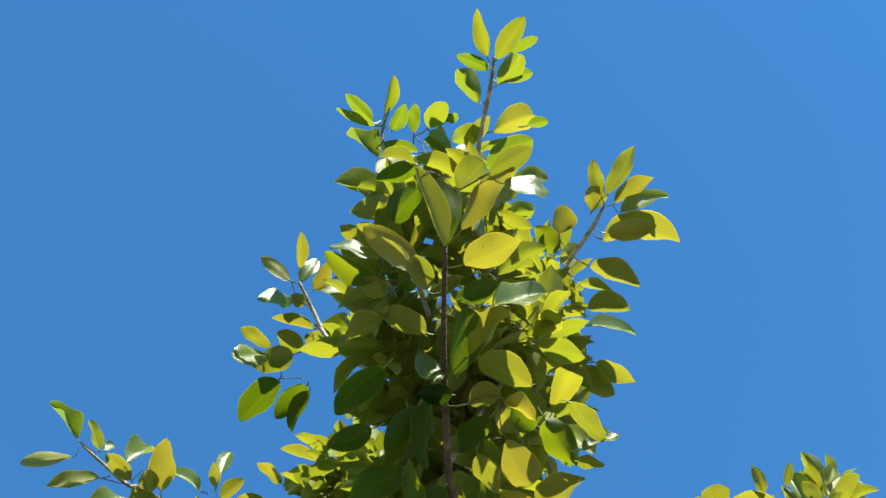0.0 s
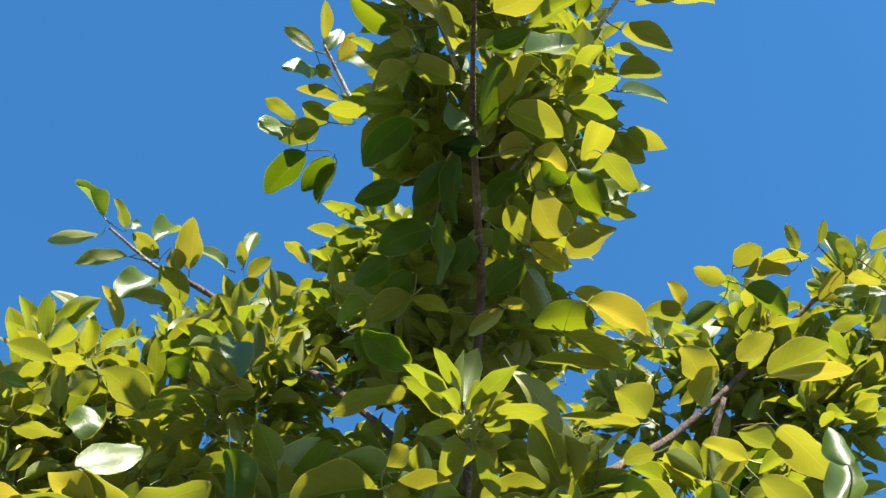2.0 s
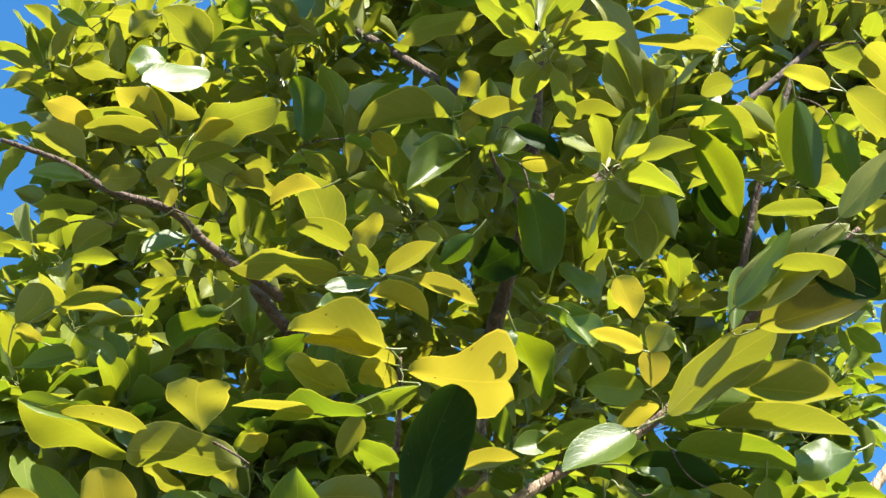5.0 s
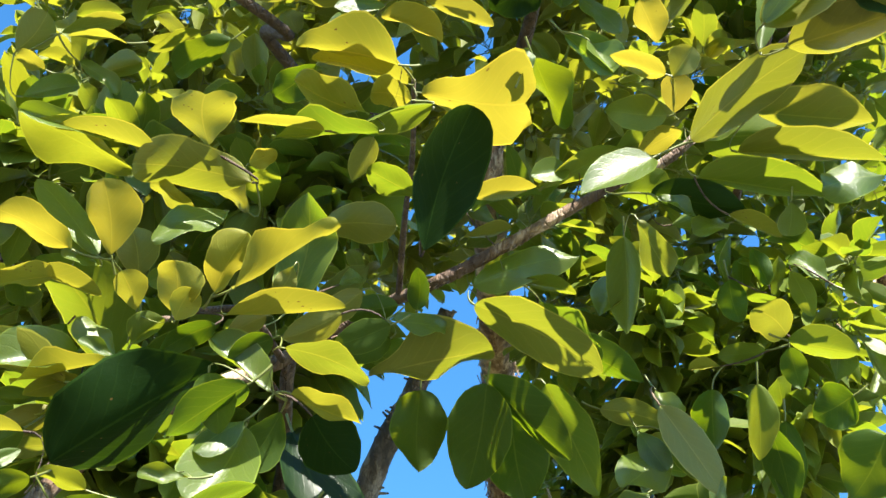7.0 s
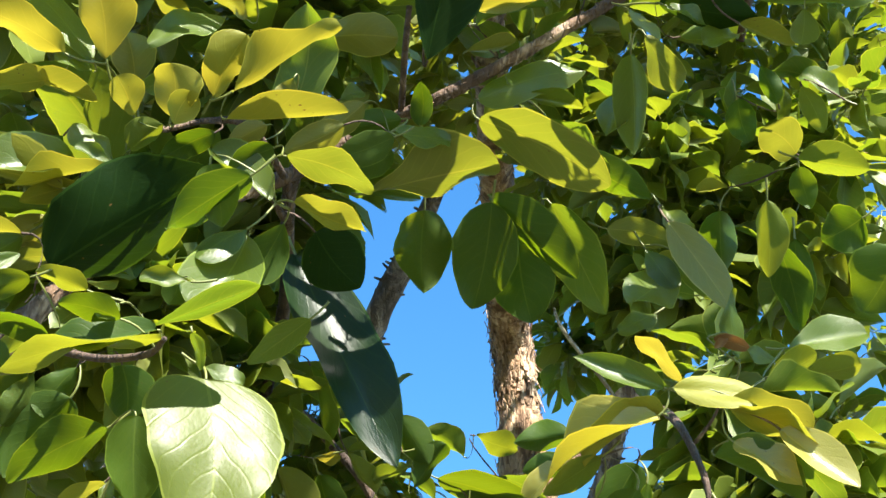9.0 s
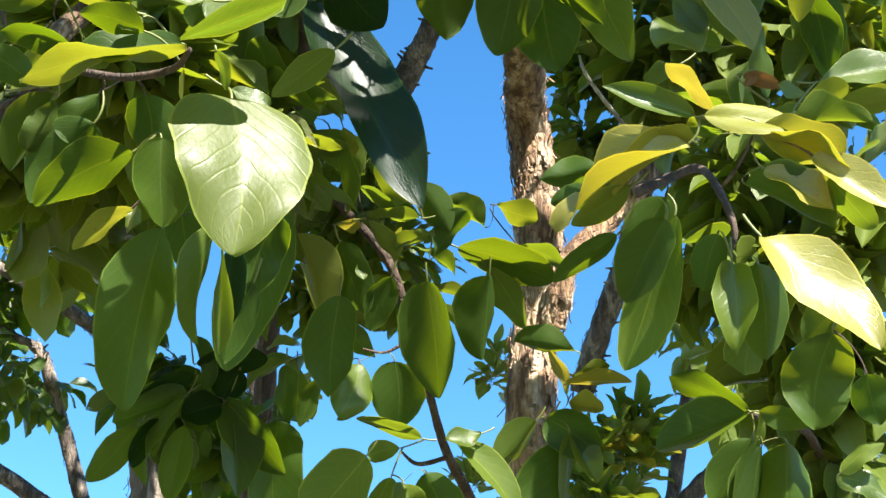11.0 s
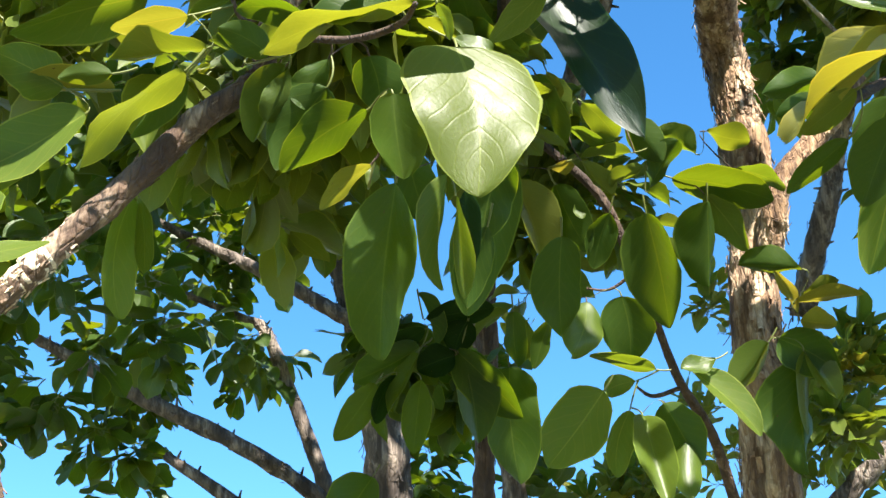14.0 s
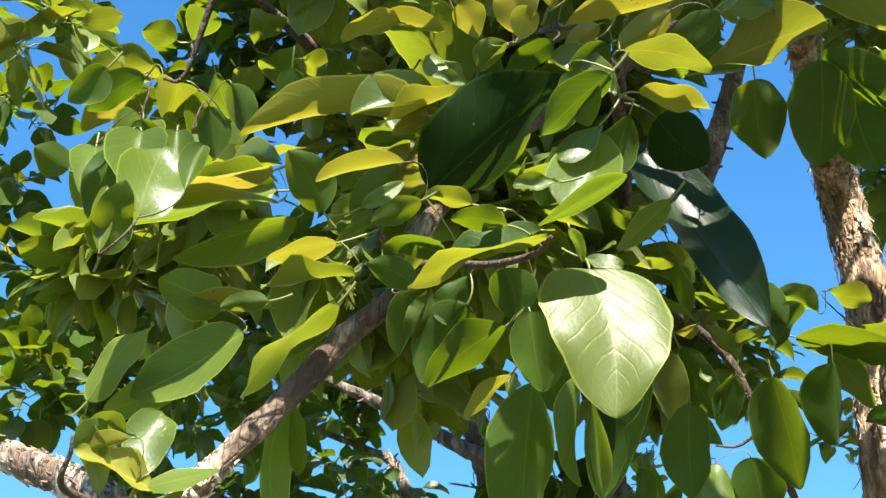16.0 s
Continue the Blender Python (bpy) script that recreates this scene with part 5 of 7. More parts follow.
clus = stem("twig", grown, [(-0.190, 1.581, 2.540, 0.0053), (-0.144, 1.601, 2.500, 0.0061), (-0.074, 1.636, 2.432, 0.0069), (-0.043, 1.674, 2.357, 0.0065), (-0.012, 1.719, 2.269, 0.0061), (0.012, 1.772, 2.209, 0.0069), (0.054, 1.883, 2.168, 0.0080), (0.085, 1.982, 2.083, 0.0091), (0.117, 2.077, 2.008, 0.0101)], BARK_TWIG, 8, 6, 0.12, "brown twig bark", 0)
clus2 = stem("twig", grown, [(0.012, 1.776, 2.202, 0.0039), (-0.026, 1.761, 2.187, 0.0031), (-0.049, 1.754, 2.201, 0.0015)], BARK_TWIG, 6, 6, 0.12, "brown twig bark", 0)
clus3 = stem("twig", grown, [(-0.039, 1.684, 2.337, 0.0031), (-0.073, 1.693, 2.320, 0.0023), (-0.104, 1.691, 2.323, 0.0015)], BARK_TWIG, 6, 6, 0.12, "brown twig bark", 0)
leaf(btwig5, (-0.292, 0.797, 2.282), (-0.466, 0.790, 2.288), 0.054, 6, "yo")
leaf(bbough, (0.228, 0.781, 2.666), (0.173, 0.774, 2.683), 0.036, -9, "ye")
leaf(bbough, (0.235, 0.781, 2.663), (0.253, 0.759, 2.683), 0.032, 138, "wb")
leaf(bbough, (0.232, 0.812, 2.639), (0.171, 0.812, 2.644), 0.037, -128, "ge")
leaf(bbough, (0.239, 0.806, 2.638), (0.233, 0.782, 2.667), 0.041, -36, "yb")
leaf(bbough, (0.246, 0.818, 2.626), (0.206, 0.841, 2.614), 0.032, 4, "ye")
leaf(bbough, (0.255, 0.820, 2.615), (0.361, 0.745, 2.671), 0.085, 10, "we")
leaf(bbough, (0.260, 0.821, 2.625), (0.318, 0.836, 2.675), 0.031, 75, "se")
leaf(bbough, (0.325, 0.817, 2.654), (0.439, 0.810, 2.641), 0.070, 0, "we")
leaf(bbough, (0.278, 0.862, 2.656), (0.369, 0.850, 2.653), 0.055, -37, "go")
leaf(bbough, (0.305, 0.838, 2.618), (0.447, 0.817, 2.593), 0.066, 13, "we")
leaf(bbough, (0.265, 0.849, 2.592), (0.395, 0.838, 2.560), 0.067, 11, "ge")
leaf(bbough, (0.137, 0.857, 2.604), (0.098, 0.845, 2.582), 0.028, -100, "se")
leaf(bbough, (0.113, 0.878, 2.595), (0.186, 0.835, 2.615), 0.045, 15, "ge")
leaf(bbough, (0.216, 0.824, 2.592), (0.143, 0.813, 2.529), 0.051, -73, "se")
leaf(bbough, (0.193, 0.883, 2.596), (0.245, 0.884, 2.594), 0.046, -9)
leaf(bbough, (0.220, 0.871, 2.587), (0.312, 0.858, 2.559), 0.044, -21, "de")
leaf(bbough, (0.225, 0.859, 2.572), (0.266, 0.872, 2.559), 0.026, 75, "se")
leaf(bbough, (0.044, 0.884, 2.585), (0.107, 0.874, 2.594), 0.039, 6, "ye")
leaf(bbough, (0.043, 0.909, 2.590), (0.114, 0.892, 2.599), 0.033, 4, "ge")
leaf(bbough, (0.035, 0.909, 2.553), (0.083, 0.905, 2.564), 0.028, 8, "w")
leaf(bbough, (0.439, 0.814, 2.572), (0.369, 0.800, 2.538), 0.041, -94, "s")
leaf(bbough, (0.295, 0.866, 2.559), (0.348, 0.876, 2.541), 0.032, 14, "ye")
leaf(bbough, (0.354, 0.849, 2.563), (0.353, 0.872, 2.539), 0.036, -23)
leaf(bbough, (0.338, 0.731, 2.656), (0.441, 0.679, 2.662), 0.075, -4, "we")
leaf(bbough, (0.312, 0.736, 2.654), (0.330, 0.723, 2.734), 0.026, 138, "s")
leaf(bbough, (0.047, 0.937, 2.514), (0.154, 0.932, 2.553), 0.043, 96, "se")
leaf(bbough, (0.093, 0.935, 2.518), (0.151, 0.943, 2.513), 0.032, 8, "ge")
leaf(bbough, (0.048, 0.937, 2.489), (0.175, 0.954, 2.425), 0.085, 0, "we")
leaf(bbough, (0.115, 0.963, 2.520), (0.175, 0.998, 2.463), 0.056, -1)
leaf(bbough, (0.144, 0.997, 2.496), (0.226, 1.021, 2.462), 0.042, -15, "me")
leaf(bbough, (0.211, 0.991, 2.633), (0.220, 1.067, 2.558), 0.048, -34, "ge")
leaf(bbough, (0.220, 0.948, 2.620), (0.254, 0.976, 2.567), 0.043, 9, "w")
leaf(bbough, (0.247, 0.908, 2.580), (0.276, 0.903, 2.591), 0.019, 99, "sb")
leaf(bbough, (0.304, 0.902, 2.580), (0.262, 0.887, 2.553), 0.031, -75, "s")
leaf(bbough, (0.065, 1.028, 2.458), (0.049, 1.098, 2.374), 0.069, -158, "mo")
leaf(bbough, (-0.003, 1.043, 2.457), (-0.002, 1.098, 2.392), 0.060, 6, "mo")
leaf(bbough, (0.094, 1.080, 2.459), (0.112, 1.132, 2.381), 0.074, -4, "mo")
leaf(bbough, (0.061, 1.026, 2.466), (0.154, 1.073, 2.398), 0.056, -4, "me")
leaf(bbough, (0.128, 1.058, 2.481), (0.186, 1.107, 2.378), 0.058, -17, "ge")
leaf(bbough, (0.187, 1.074, 2.463), (0.254, 1.068, 2.443), 0.032, -39, "we")
leaf(bbough, (0.243, 1.050, 2.474), (0.266, 1.041, 2.434), 0.028, 69, "s")
leaf(bbough, (0.241, 1.022, 2.435), (0.304, 1.055, 2.353), 0.049, 103, "we")
leaf(bbough, (0.345, 1.027, 2.470), (0.350, 1.077, 2.409), 0.035, -155, "ge")
leaf(bbough, (0.386, 1.087, 2.466), (0.392, 1.130, 2.392), 0.039, 0, "me")
leaf(bbough, (0.256, 1.087, 2.422), (0.205, 1.050, 2.356), 0.055, -64, "s")
leaf(bbough, (0.275, 1.086, 2.420), (0.233, 1.084, 2.426), 0.032, 18, "y")
leaf(bbough, (0.387, 1.037, 2.536), (0.457, 1.027, 2.515), 0.046, -13, "ge")
leaf(bbough, (0.398, 1.073, 2.571), (0.359, 1.061, 2.595), 0.059, 4, "wo")
leaf(bbough, (0.401, 1.081, 2.559), (0.414, 1.102, 2.518), 0.030, -4, "me")
leaf(bbough, (0.335, 1.049, 2.626), (0.348, 1.072, 2.584), 0.034, -2, "mo")
leaf(bbough, (0.377, 1.089, 2.560), (0.324, 1.098, 2.556), 0.026, 46, "me")
leaf(bbough, (0.328, 1.106, 2.548), (0.294, 1.116, 2.548), 0.022, 4, "y")
leaf(bbough, (0.468, 1.026, 2.413), (0.440, 1.075, 2.368), 0.074, 33, "mo")
leaf(bbough, (0.495, 1.174, 2.563), (0.452, 1.197, 2.546), 0.058, 47, "mo")
leaf(bbough, (0.319, 1.120, 2.526), (0.325, 1.164, 2.473), 0.043, -3, "me")
leaf(bbough, (0.211, 1.067, 2.635), (0.188, 1.051, 2.569), 0.038, -50, "s")
leaf(bbough, (0.377, 1.042, 2.615), (0.357, 1.020, 2.649), 0.023, 11, "me")
leaf(bbough, (0.428, 0.991, 2.580), (0.392, 0.995, 2.618), 0.031, -85, "s")
leaf(bbough, (0.387, 0.989, 2.592), (0.412, 1.017, 2.554), 0.025, -10, "ge")
leaf(bbough, (0.407, 0.633, 2.717), (0.468, 0.566, 2.763), 0.046, 96, "we")
leaf(bbough, (0.311, 0.715, 2.667), (0.418, 0.640, 2.716), 0.062, 105, "we")
leaf(bbough, (0.310, 0.705, 2.660), (0.362, 0.650, 2.716), 0.043, 89, "se")
leaf(bbough, (0.419, 0.675, 2.653), (0.341, 0.665, 2.678), 0.051, -16, "we")
leaf(bbough, (0.380, 0.661, 2.686), (0.444, 0.675, 2.654), 0.057, 133, "do")
leaf(bbough, (0.457, 0.599, 2.737), (0.500, 0.555, 2.749), 0.039, -3, "yb")
leaf(bbough, (0.473, 0.593, 2.732), (0.514, 0.595, 2.764), 0.031, 104, "se")
leaf(bbough, (0.432, 0.642, 2.704), (0.510, 0.599, 2.710), 0.051, 11, "we")
leaf(bbough, (0.490, 0.624, 2.694), (0.448, 0.623, 2.666), 0.030, -86, "so")
leaf(bbough, (0.416, 0.685, 2.789), (0.347, 0.696, 2.792), 0.033, -13, "we")
leaf(bbough, (0.353, 0.715, 2.662), (0.449, 0.677, 2.658), 0.062, 5, "we")
leaf(bbough, (0.486, 0.547, 2.771), (0.520, 0.543, 2.857), 0.043, 97, "se")
leaf(bbough, (0.494, 0.499, 2.799), (0.488, 0.500, 2.859), 0.030, -89, "se")
leaf(bbough, (0.463, 0.654, 2.675), (0.503, 0.658, 2.659), 0.038, -1, "we")
leaf(bleft, (-0.519, 0.778, 1.957), (-0.511, 0.793, 2.022), 0.040, 55, "sb")
leaf(bleft, (-0.507, 0.788, 1.952), (-0.555, 0.740, 1.973), 0.032, -65, "ye")
leaf(bleft, (-0.518, 0.758, 1.985), (-0.551, 0.750, 1.972), 0.022, 22, "yb")
leaf(bleft, (-0.515, 0.783, 1.953), (-0.458, 0.795, 1.967), 0.027, 60, "ge")
leaf(bleft, (-0.524, 0.778, 1.936), (-0.486, 0.796, 1.953), 0.025, -9, "ge")
leaf(bleft, (-0.567, 0.774, 1.905), (-0.544, 0.783, 1.908), 0.013, -9, "ye")
leaf(bleft, (-0.534, 0.746, 1.995), (-0.556, 0.742, 1.972), 0.028, 19, "ge")
leaf(bleft, (-0.544, 0.767, 1.945), (-0.550, 0.733, 1.997), 0.028, -2, "ge")
leaf(bleft, (-0.523, 0.757, 1.989), (-0.543, 0.737, 1.996), 0.028, 22, "ge")
leaf(btwig, (-0.169, 0.853, 2.153), (-0.138, 0.863, 2.145), 0.019, 89, "s")
leaf(btwig, (-0.185, 0.766, 2.124), (-0.300, 0.764, 2.094), 0.048, -17, "ge")
leaf(btwig, (-0.194, 0.781, 2.141), (-0.275, 0.775, 2.121), 0.038, -68, "me")
leaf(btwig, (-0.197, 0.784, 2.146), (-0.122, 0.782, 2.184), 0.038, 6, "ge")
leaf(btwig, (-0.181, 0.811, 2.205), (-0.220, 0.804, 2.203), 0.017, -96, "s")
leaf(btwig, (-0.195, 0.829, 2.214), (-0.202, 0.838, 2.201), 0.023, 10, "me")
leaf(btwig, (-0.244, 0.883, 2.113), (-0.316, 0.893, 2.068), 0.052, 11, "mo")
leaf(btwig, (-0.220, 0.869, 2.117), (-0.216, 0.897, 2.054), 0.047, 154, "mo")
leaf(btwig, (-0.249, 0.925, 2.087), (-0.291, 0.927, 2.049), 0.033, 0, "ye")
leaf(btwig, (-0.097, 0.920, 2.243), (-0.149, 0.942, 2.209), 0.039, -3, "ge")
leaf(btwig, (-0.277, 0.883, 2.167), (-0.303, 0.892, 2.128), 0.031, 36, "m")
leaf(btwig, (-0.309, 0.877, 2.157), (-0.330, 0.893, 2.118), 0.029, 21, "m")
leaf(btwig, (-0.176, 0.819, 2.164), (-0.169, 0.837, 2.140), 0.014, 20, "ge")
leaf(btwig, (-0.223, 0.774, 2.159), (-0.233, 0.761, 2.137), 0.016, -52, "s")
leaf(btwig, (-0.245, 1.019, 2.123), (-0.269, 1.072, 1.974), 0.072, -12, "me")
leaf(btwig, (-0.197, 1.012, 2.123), (-0.210, 1.052, 2.028), 0.047, -55, "ge")
leaf(btwig, (-0.191, 1.015, 2.102), (-0.189, 1.050, 2.017), 0.041, 56, "ge")
leaf(btwig, (-0.186, 1.044, 2.123), (-0.191, 1.082, 2.054), 0.035, 130, "de")
leaf(btwig, (-0.174, 1.108, 2.118), (-0.199, 1.139, 2.050), 0.038, 18, "me")
leaf(btwig, (-0.151, 1.076, 2.171), (-0.180, 1.115, 2.108), 0.049, 15, "mo")
leaf(btwig, (-0.278, 0.885, 2.140), (-0.327, 0.913, 2.083), 0.048, 25, "mo")
leaf(btwig, (-0.250, 0.918, 2.191), (-0.247, 0.951, 2.155), 0.045, -8, "mo")
leaf(btwig, (-0.253, 0.938, 2.074), (-0.249, 0.939, 2.097), 0.013, 99, "s")
leaf(btwig, (-0.285, 0.750, 2.164), (-0.327, 0.751, 2.150), 0.022, 41, "me")
leaf(btwig, (-0.273, 0.780, 2.133), (-0.319, 0.762, 2.134), 0.028, 12, "mo")
leaf(btwig, (-0.299, 0.788, 2.108), (-0.333, 0.765, 2.121), 0.026, 47, "mo")
leaf(btwig, (-0.219, 0.767, 2.141), (-0.261, 0.749, 2.142), 0.027, 19, "mo")
leaf(btwig, (-0.247, 0.767, 2.165), (-0.282, 0.749, 2.169), 0.024, 11, "ge")
leaf(btwig, (-0.164, 0.839, 2.134), (-0.149, 0.827, 1.993), 0.106, 34, "gc")
leaf(btwig, (-0.153, 1.128, 2.213), (-0.207, 1.193, 2.067), 0.076, -5, "me")
leaf(btwig, (-0.243, 1.073, 2.185), (-0.228, 1.119, 2.128), 0.043, -14, "mo")
leaf(btwig2, (-0.192, 0.715, 2.480), (-0.196, 0.674, 2.514), 0.075, -23, "yl")
leaf(btwig2, (-0.260, 0.748, 2.477), (-0.354, 0.687, 2.486), 0.058, 0)
leaf(btwig2, (-0.265, 0.714, 2.481), (-0.347, 0.671, 2.472), 0.021, -101, "s")
leaf(btwig2, (-0.239, 0.723, 2.476), (-0.319, 0.691, 2.471), 0.039, -14, "ye")
leaf(btwig2, (-0.156, 0.748, 2.468), (-0.257, 0.723, 2.462), 0.054, 17, "wb")
leaf(btwig2, (-0.207, 0.774, 2.452), (-0.245, 0.753, 2.470), 0.028, -4, "y")
leaf(btwig2, (-0.163, 0.792, 2.472), (-0.196, 0.772, 2.493), 0.029, 7, "w")
leaf(btwig2, (-0.033, 0.710, 2.587), (-0.127, 0.698, 2.593), 0.059, -3, "yo")
leaf(btwig2, (-0.024, 0.741, 2.594), (-0.114, 0.716, 2.598), 0.050, -15, "ye")
leaf(btwig2, (-0.057, 0.740, 2.553), (-0.128, 0.722, 2.574), 0.046, 1, "yb")
leaf(btwig2, (-0.020, 0.741, 2.573), (-0.058, 0.738, 2.578), 0.039, 5, "yb")
leaf(btwig2, (-0.047, 0.737, 2.527), (-0.145, 0.746, 2.522), 0.044, -19, "ge")
leaf(btwig2, (-0.096, 0.735, 2.523), (-0.172, 0.720, 2.516), 0.033, -26, "ye")
leaf(btwig2, (-0.000, 0.739, 2.567), (-0.077, 0.750, 2.543), 0.036, -11, "ge")
leaf(btwig2, (-0.055, 0.779, 2.561), (-0.074, 0.809, 2.532), 0.031, -18, "we")
leaf(btwig2, (-0.008, 0.829, 2.532), (-0.060, 0.806, 2.545), 0.038, 5, "gb")
leaf(btwig2, (-0.160, 0.742, 2.486), (-0.136, 0.736, 2.496), 0.023, -3, "yo")
leaf(btwig2, (-0.129, 0.897, 2.456), (-0.118, 0.840, 2.544), 0.064, -34, "go")
leaf(btwig2, (-0.110, 0.876, 2.531), (-0.032, 0.873, 2.533), 0.043, -40, "w")
leaf(btwig2, (-0.012, 0.771, 2.615), (0.109, 0.774, 2.608), 0.110, -5, "yl")
leaf(btwig2, (0.082, 0.747, 2.620), (0.090, 0.743, 2.651), 0.019, 130, "s")
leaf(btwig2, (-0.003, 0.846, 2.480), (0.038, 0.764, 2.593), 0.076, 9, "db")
leaf(btwig2, (0.099, 0.799, 2.704), (0.137, 0.854, 2.658), 0.050, 27, "me")
leaf(btwig2, (0.134, 0.815, 2.759), (0.188, 0.841, 2.728), 0.047, 4)
leaf(btwig2, (0.202, 0.750, 2.741), (0.223, 0.778, 2.709), 0.041, 21, "yo")
leaf(btwig2, (0.159, 0.804, 2.735), (0.178, 0.792, 2.677), 0.038, 54, "sb")
leaf(btwig2, (-0.214, 0.819, 2.735), (-0.272, 0.842, 2.705), 0.043, -4, "m")
leaf(btwig2, (-0.126, 0.842, 2.727), (-0.169, 0.869, 2.704), 0.037, 23, "m")
leaf(btwig2, (-0.383, 0.799, 2.712), (-0.320, 0.791, 2.730), 0.039, 20, "we")
leaf(btwig2, (-0.314, 0.797, 2.699), (-0.372, 0.789, 2.696), 0.026, -27, "ye")
leaf(btwig2, (-0.424, 0.801, 2.686), (-0.396, 0.780, 2.721), 0.040, -11, "w")
leaf(btwig2, (-0.366, 0.821, 2.694), (-0.325, 0.846, 2.678), 0.022, 100, "s")
leaf(btwig2, (-0.419, 0.838, 2.657), (-0.373, 0.857, 2.698), 0.026, 100, "s")
leaf(btwig2, (-0.392, 0.808, 2.666), (-0.419, 0.792, 2.672), 0.023, 6, "y")
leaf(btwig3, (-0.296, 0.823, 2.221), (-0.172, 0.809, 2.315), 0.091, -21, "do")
leaf(btwig3, (-0.131, 0.856, 2.322), (-0.189, 0.849, 2.370), 0.045, -69, "sb")
leaf(btwig3, (-0.120, 0.831, 2.350), (-0.045, 0.856, 2.335), 0.048, 2, "we")
leaf(btwig3, (-0.112, 0.848, 2.314), (-0.050, 0.866, 2.298), 0.039, 2, "ye")
leaf(btwig3, (-0.053, 0.961, 2.414), (0.068, 0.937, 2.434), 0.076, -6, "wb")
leaf(btwig3, (-0.032, 0.891, 2.425), (-0.084, 0.896, 2.402), 0.032, 45, "me")
leaf(btwig3, (-0.033, 0.901, 2.438), (0.021, 0.921, 2.448), 0.035, 74, "sb")
leaf(btwig3, (-0.009, 0.945, 2.486), (-0.010, 0.915, 2.516), 0.024, -18, "mo")
leaf(btwig3, (-0.104, 0.966, 2.369), (-0.061, 1.001, 2.331), 0.062, -36, "do")
leaf(btwig3, (-0.149, 0.849, 2.285), (-0.183, 0.834, 2.243), 0.033, -64, "s")
leaf(btwig3, (-0.150, 0.867, 2.291), (-0.181, 0.835, 2.196), 0.063, -54, "sb")
leaf(btwig3, (-0.125, 0.898, 2.328), (-0.155, 0.923, 2.282), 0.040, 25, "mb")
leaf(btwig3, (-0.126, 0.866, 2.472), (-0.141, 0.883, 2.451), 0.022, 17, "w")
leaf(btwig3, (-0.086, 0.910, 2.486), (-0.065, 0.918, 2.504), 0.017, 95, "s")
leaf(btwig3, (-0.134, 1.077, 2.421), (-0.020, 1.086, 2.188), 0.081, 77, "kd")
leaf(btwig3, (-0.027, 0.914, 2.467), (-0.084, 0.924, 2.460), 0.029, 42, "me")
leaf(btwig3, (-0.077, 0.871, 2.421), (-0.131, 0.887, 2.401), 0.030, 39, "we")
leaf(btwig3, (-0.134, 0.846, 2.371), (-0.172, 0.851, 2.345), 0.027, 38, "mo")
leaf(btwig3, (-0.061, 0.886, 2.461), (-0.105, 0.900, 2.429), 0.028, 39, "we")
leaf(btwig3, (-0.033, 0.930, 2.438), (-0.070, 0.938, 2.415), 0.031, 43, "mo")
leaf(btwig3, (-0.141, 0.837, 2.389), (-0.176, 0.850, 2.372), 0.021, 36, "we")
leaf(btwig3, (-0.120, 0.664, 2.196), (-0.176, 0.679, 2.158), 0.040, 1, "mo")
leaf(btwig3, (-0.149, 0.664, 2.205), (-0.140, 0.690, 2.170), 0.031, -15, "mo")
leaf(btwig4, (-0.265, 0.752, 2.383), (-0.274, 0.708, 2.430), 0.057, -15, "yb")
leaf(btwig4, (-0.278, 0.754, 2.384), (-0.341, 0.740, 2.455), 0.039, -70, "se")
leaf(btwig4, (-0.298, 0.747, 2.383), (-0.354, 0.708, 2.391), 0.042, 3, "yb")
leaf(btwig4, (-0.248, 0.789, 2.388), (-0.257, 0.763, 2.425), 0.039, 19, "wb")
leaf(btwig4, (-0.180, 0.778, 2.459), (-0.231, 0.745, 2.394), 0.035, -67, "se")
leaf(btwig4, (-0.177, 0.770, 2.361), (-0.150, 0.736, 2.400), 0.047, 16, "yb")
leaf(btwig4, (-0.161, 0.762, 2.359), (-0.075, 0.741, 2.420), 0.048, 20, "ye")
leaf(btwig4, (-0.305, 0.755, 2.361), (-0.360, 0.751, 2.344), 0.035, -5, "ye")
leaf(btwig4, (-0.326, 0.749, 2.362), (-0.271, 0.772, 2.354), 0.031, 4, "ye")
leaf(btwig4, (-0.243, 0.784, 2.350), (-0.257, 0.762, 2.374), 0.035, -1, "yb")
leaf(btwig4, (-0.210, 0.775, 2.342), (-0.210, 0.746, 2.375), 0.051, -26, "yb")
leaf(btwig4, (-0.205, 0.770, 2.330), (-0.192, 0.757, 2.354), 0.034, 13, "yb")
leaf(btwig4, (-0.274, 0.855, 2.351), (-0.339, 0.785, 2.406), 0.086, 7, "go")
leaf(btwig4, (-0.165, 0.778, 2.344), (-0.066, 0.785, 2.362), 0.046, 13, "ye")
leaf(btwig4, (-0.245, 0.802, 2.328), (-0.219, 0.791, 2.347), 0.031, -2, "go")
leaf(btwig4, (-0.257, 0.804, 2.317), (-0.294, 0.789, 2.341), 0.028, -88, "sb")
leaf(btwig4, (-0.255, 0.800, 2.310), (-0.286, 0.784, 2.316), 0.015, -92, "s")
leaf(btwig4, (-0.182, 0.822, 2.366), (-0.230, 0.835, 2.342), 0.025, 26, "me")
leaf(btwig4, (-0.290, 0.815, 2.316), (-0.357, 0.778, 2.281), 0.049, -75, "se")
leaf(btwig4, (-0.260, 0.794, 2.303), (-0.332, 0.782, 2.270), 0.036, -13, "ye")
leaf(btwig4, (-0.278, 0.803, 2.290), (-0.326, 0.803, 2.272), 0.031, 0, "ye")
leaf(btwig4, (-0.311, 0.844, 2.286), (-0.361, 0.849, 2.260), 0.026, 43, "we")
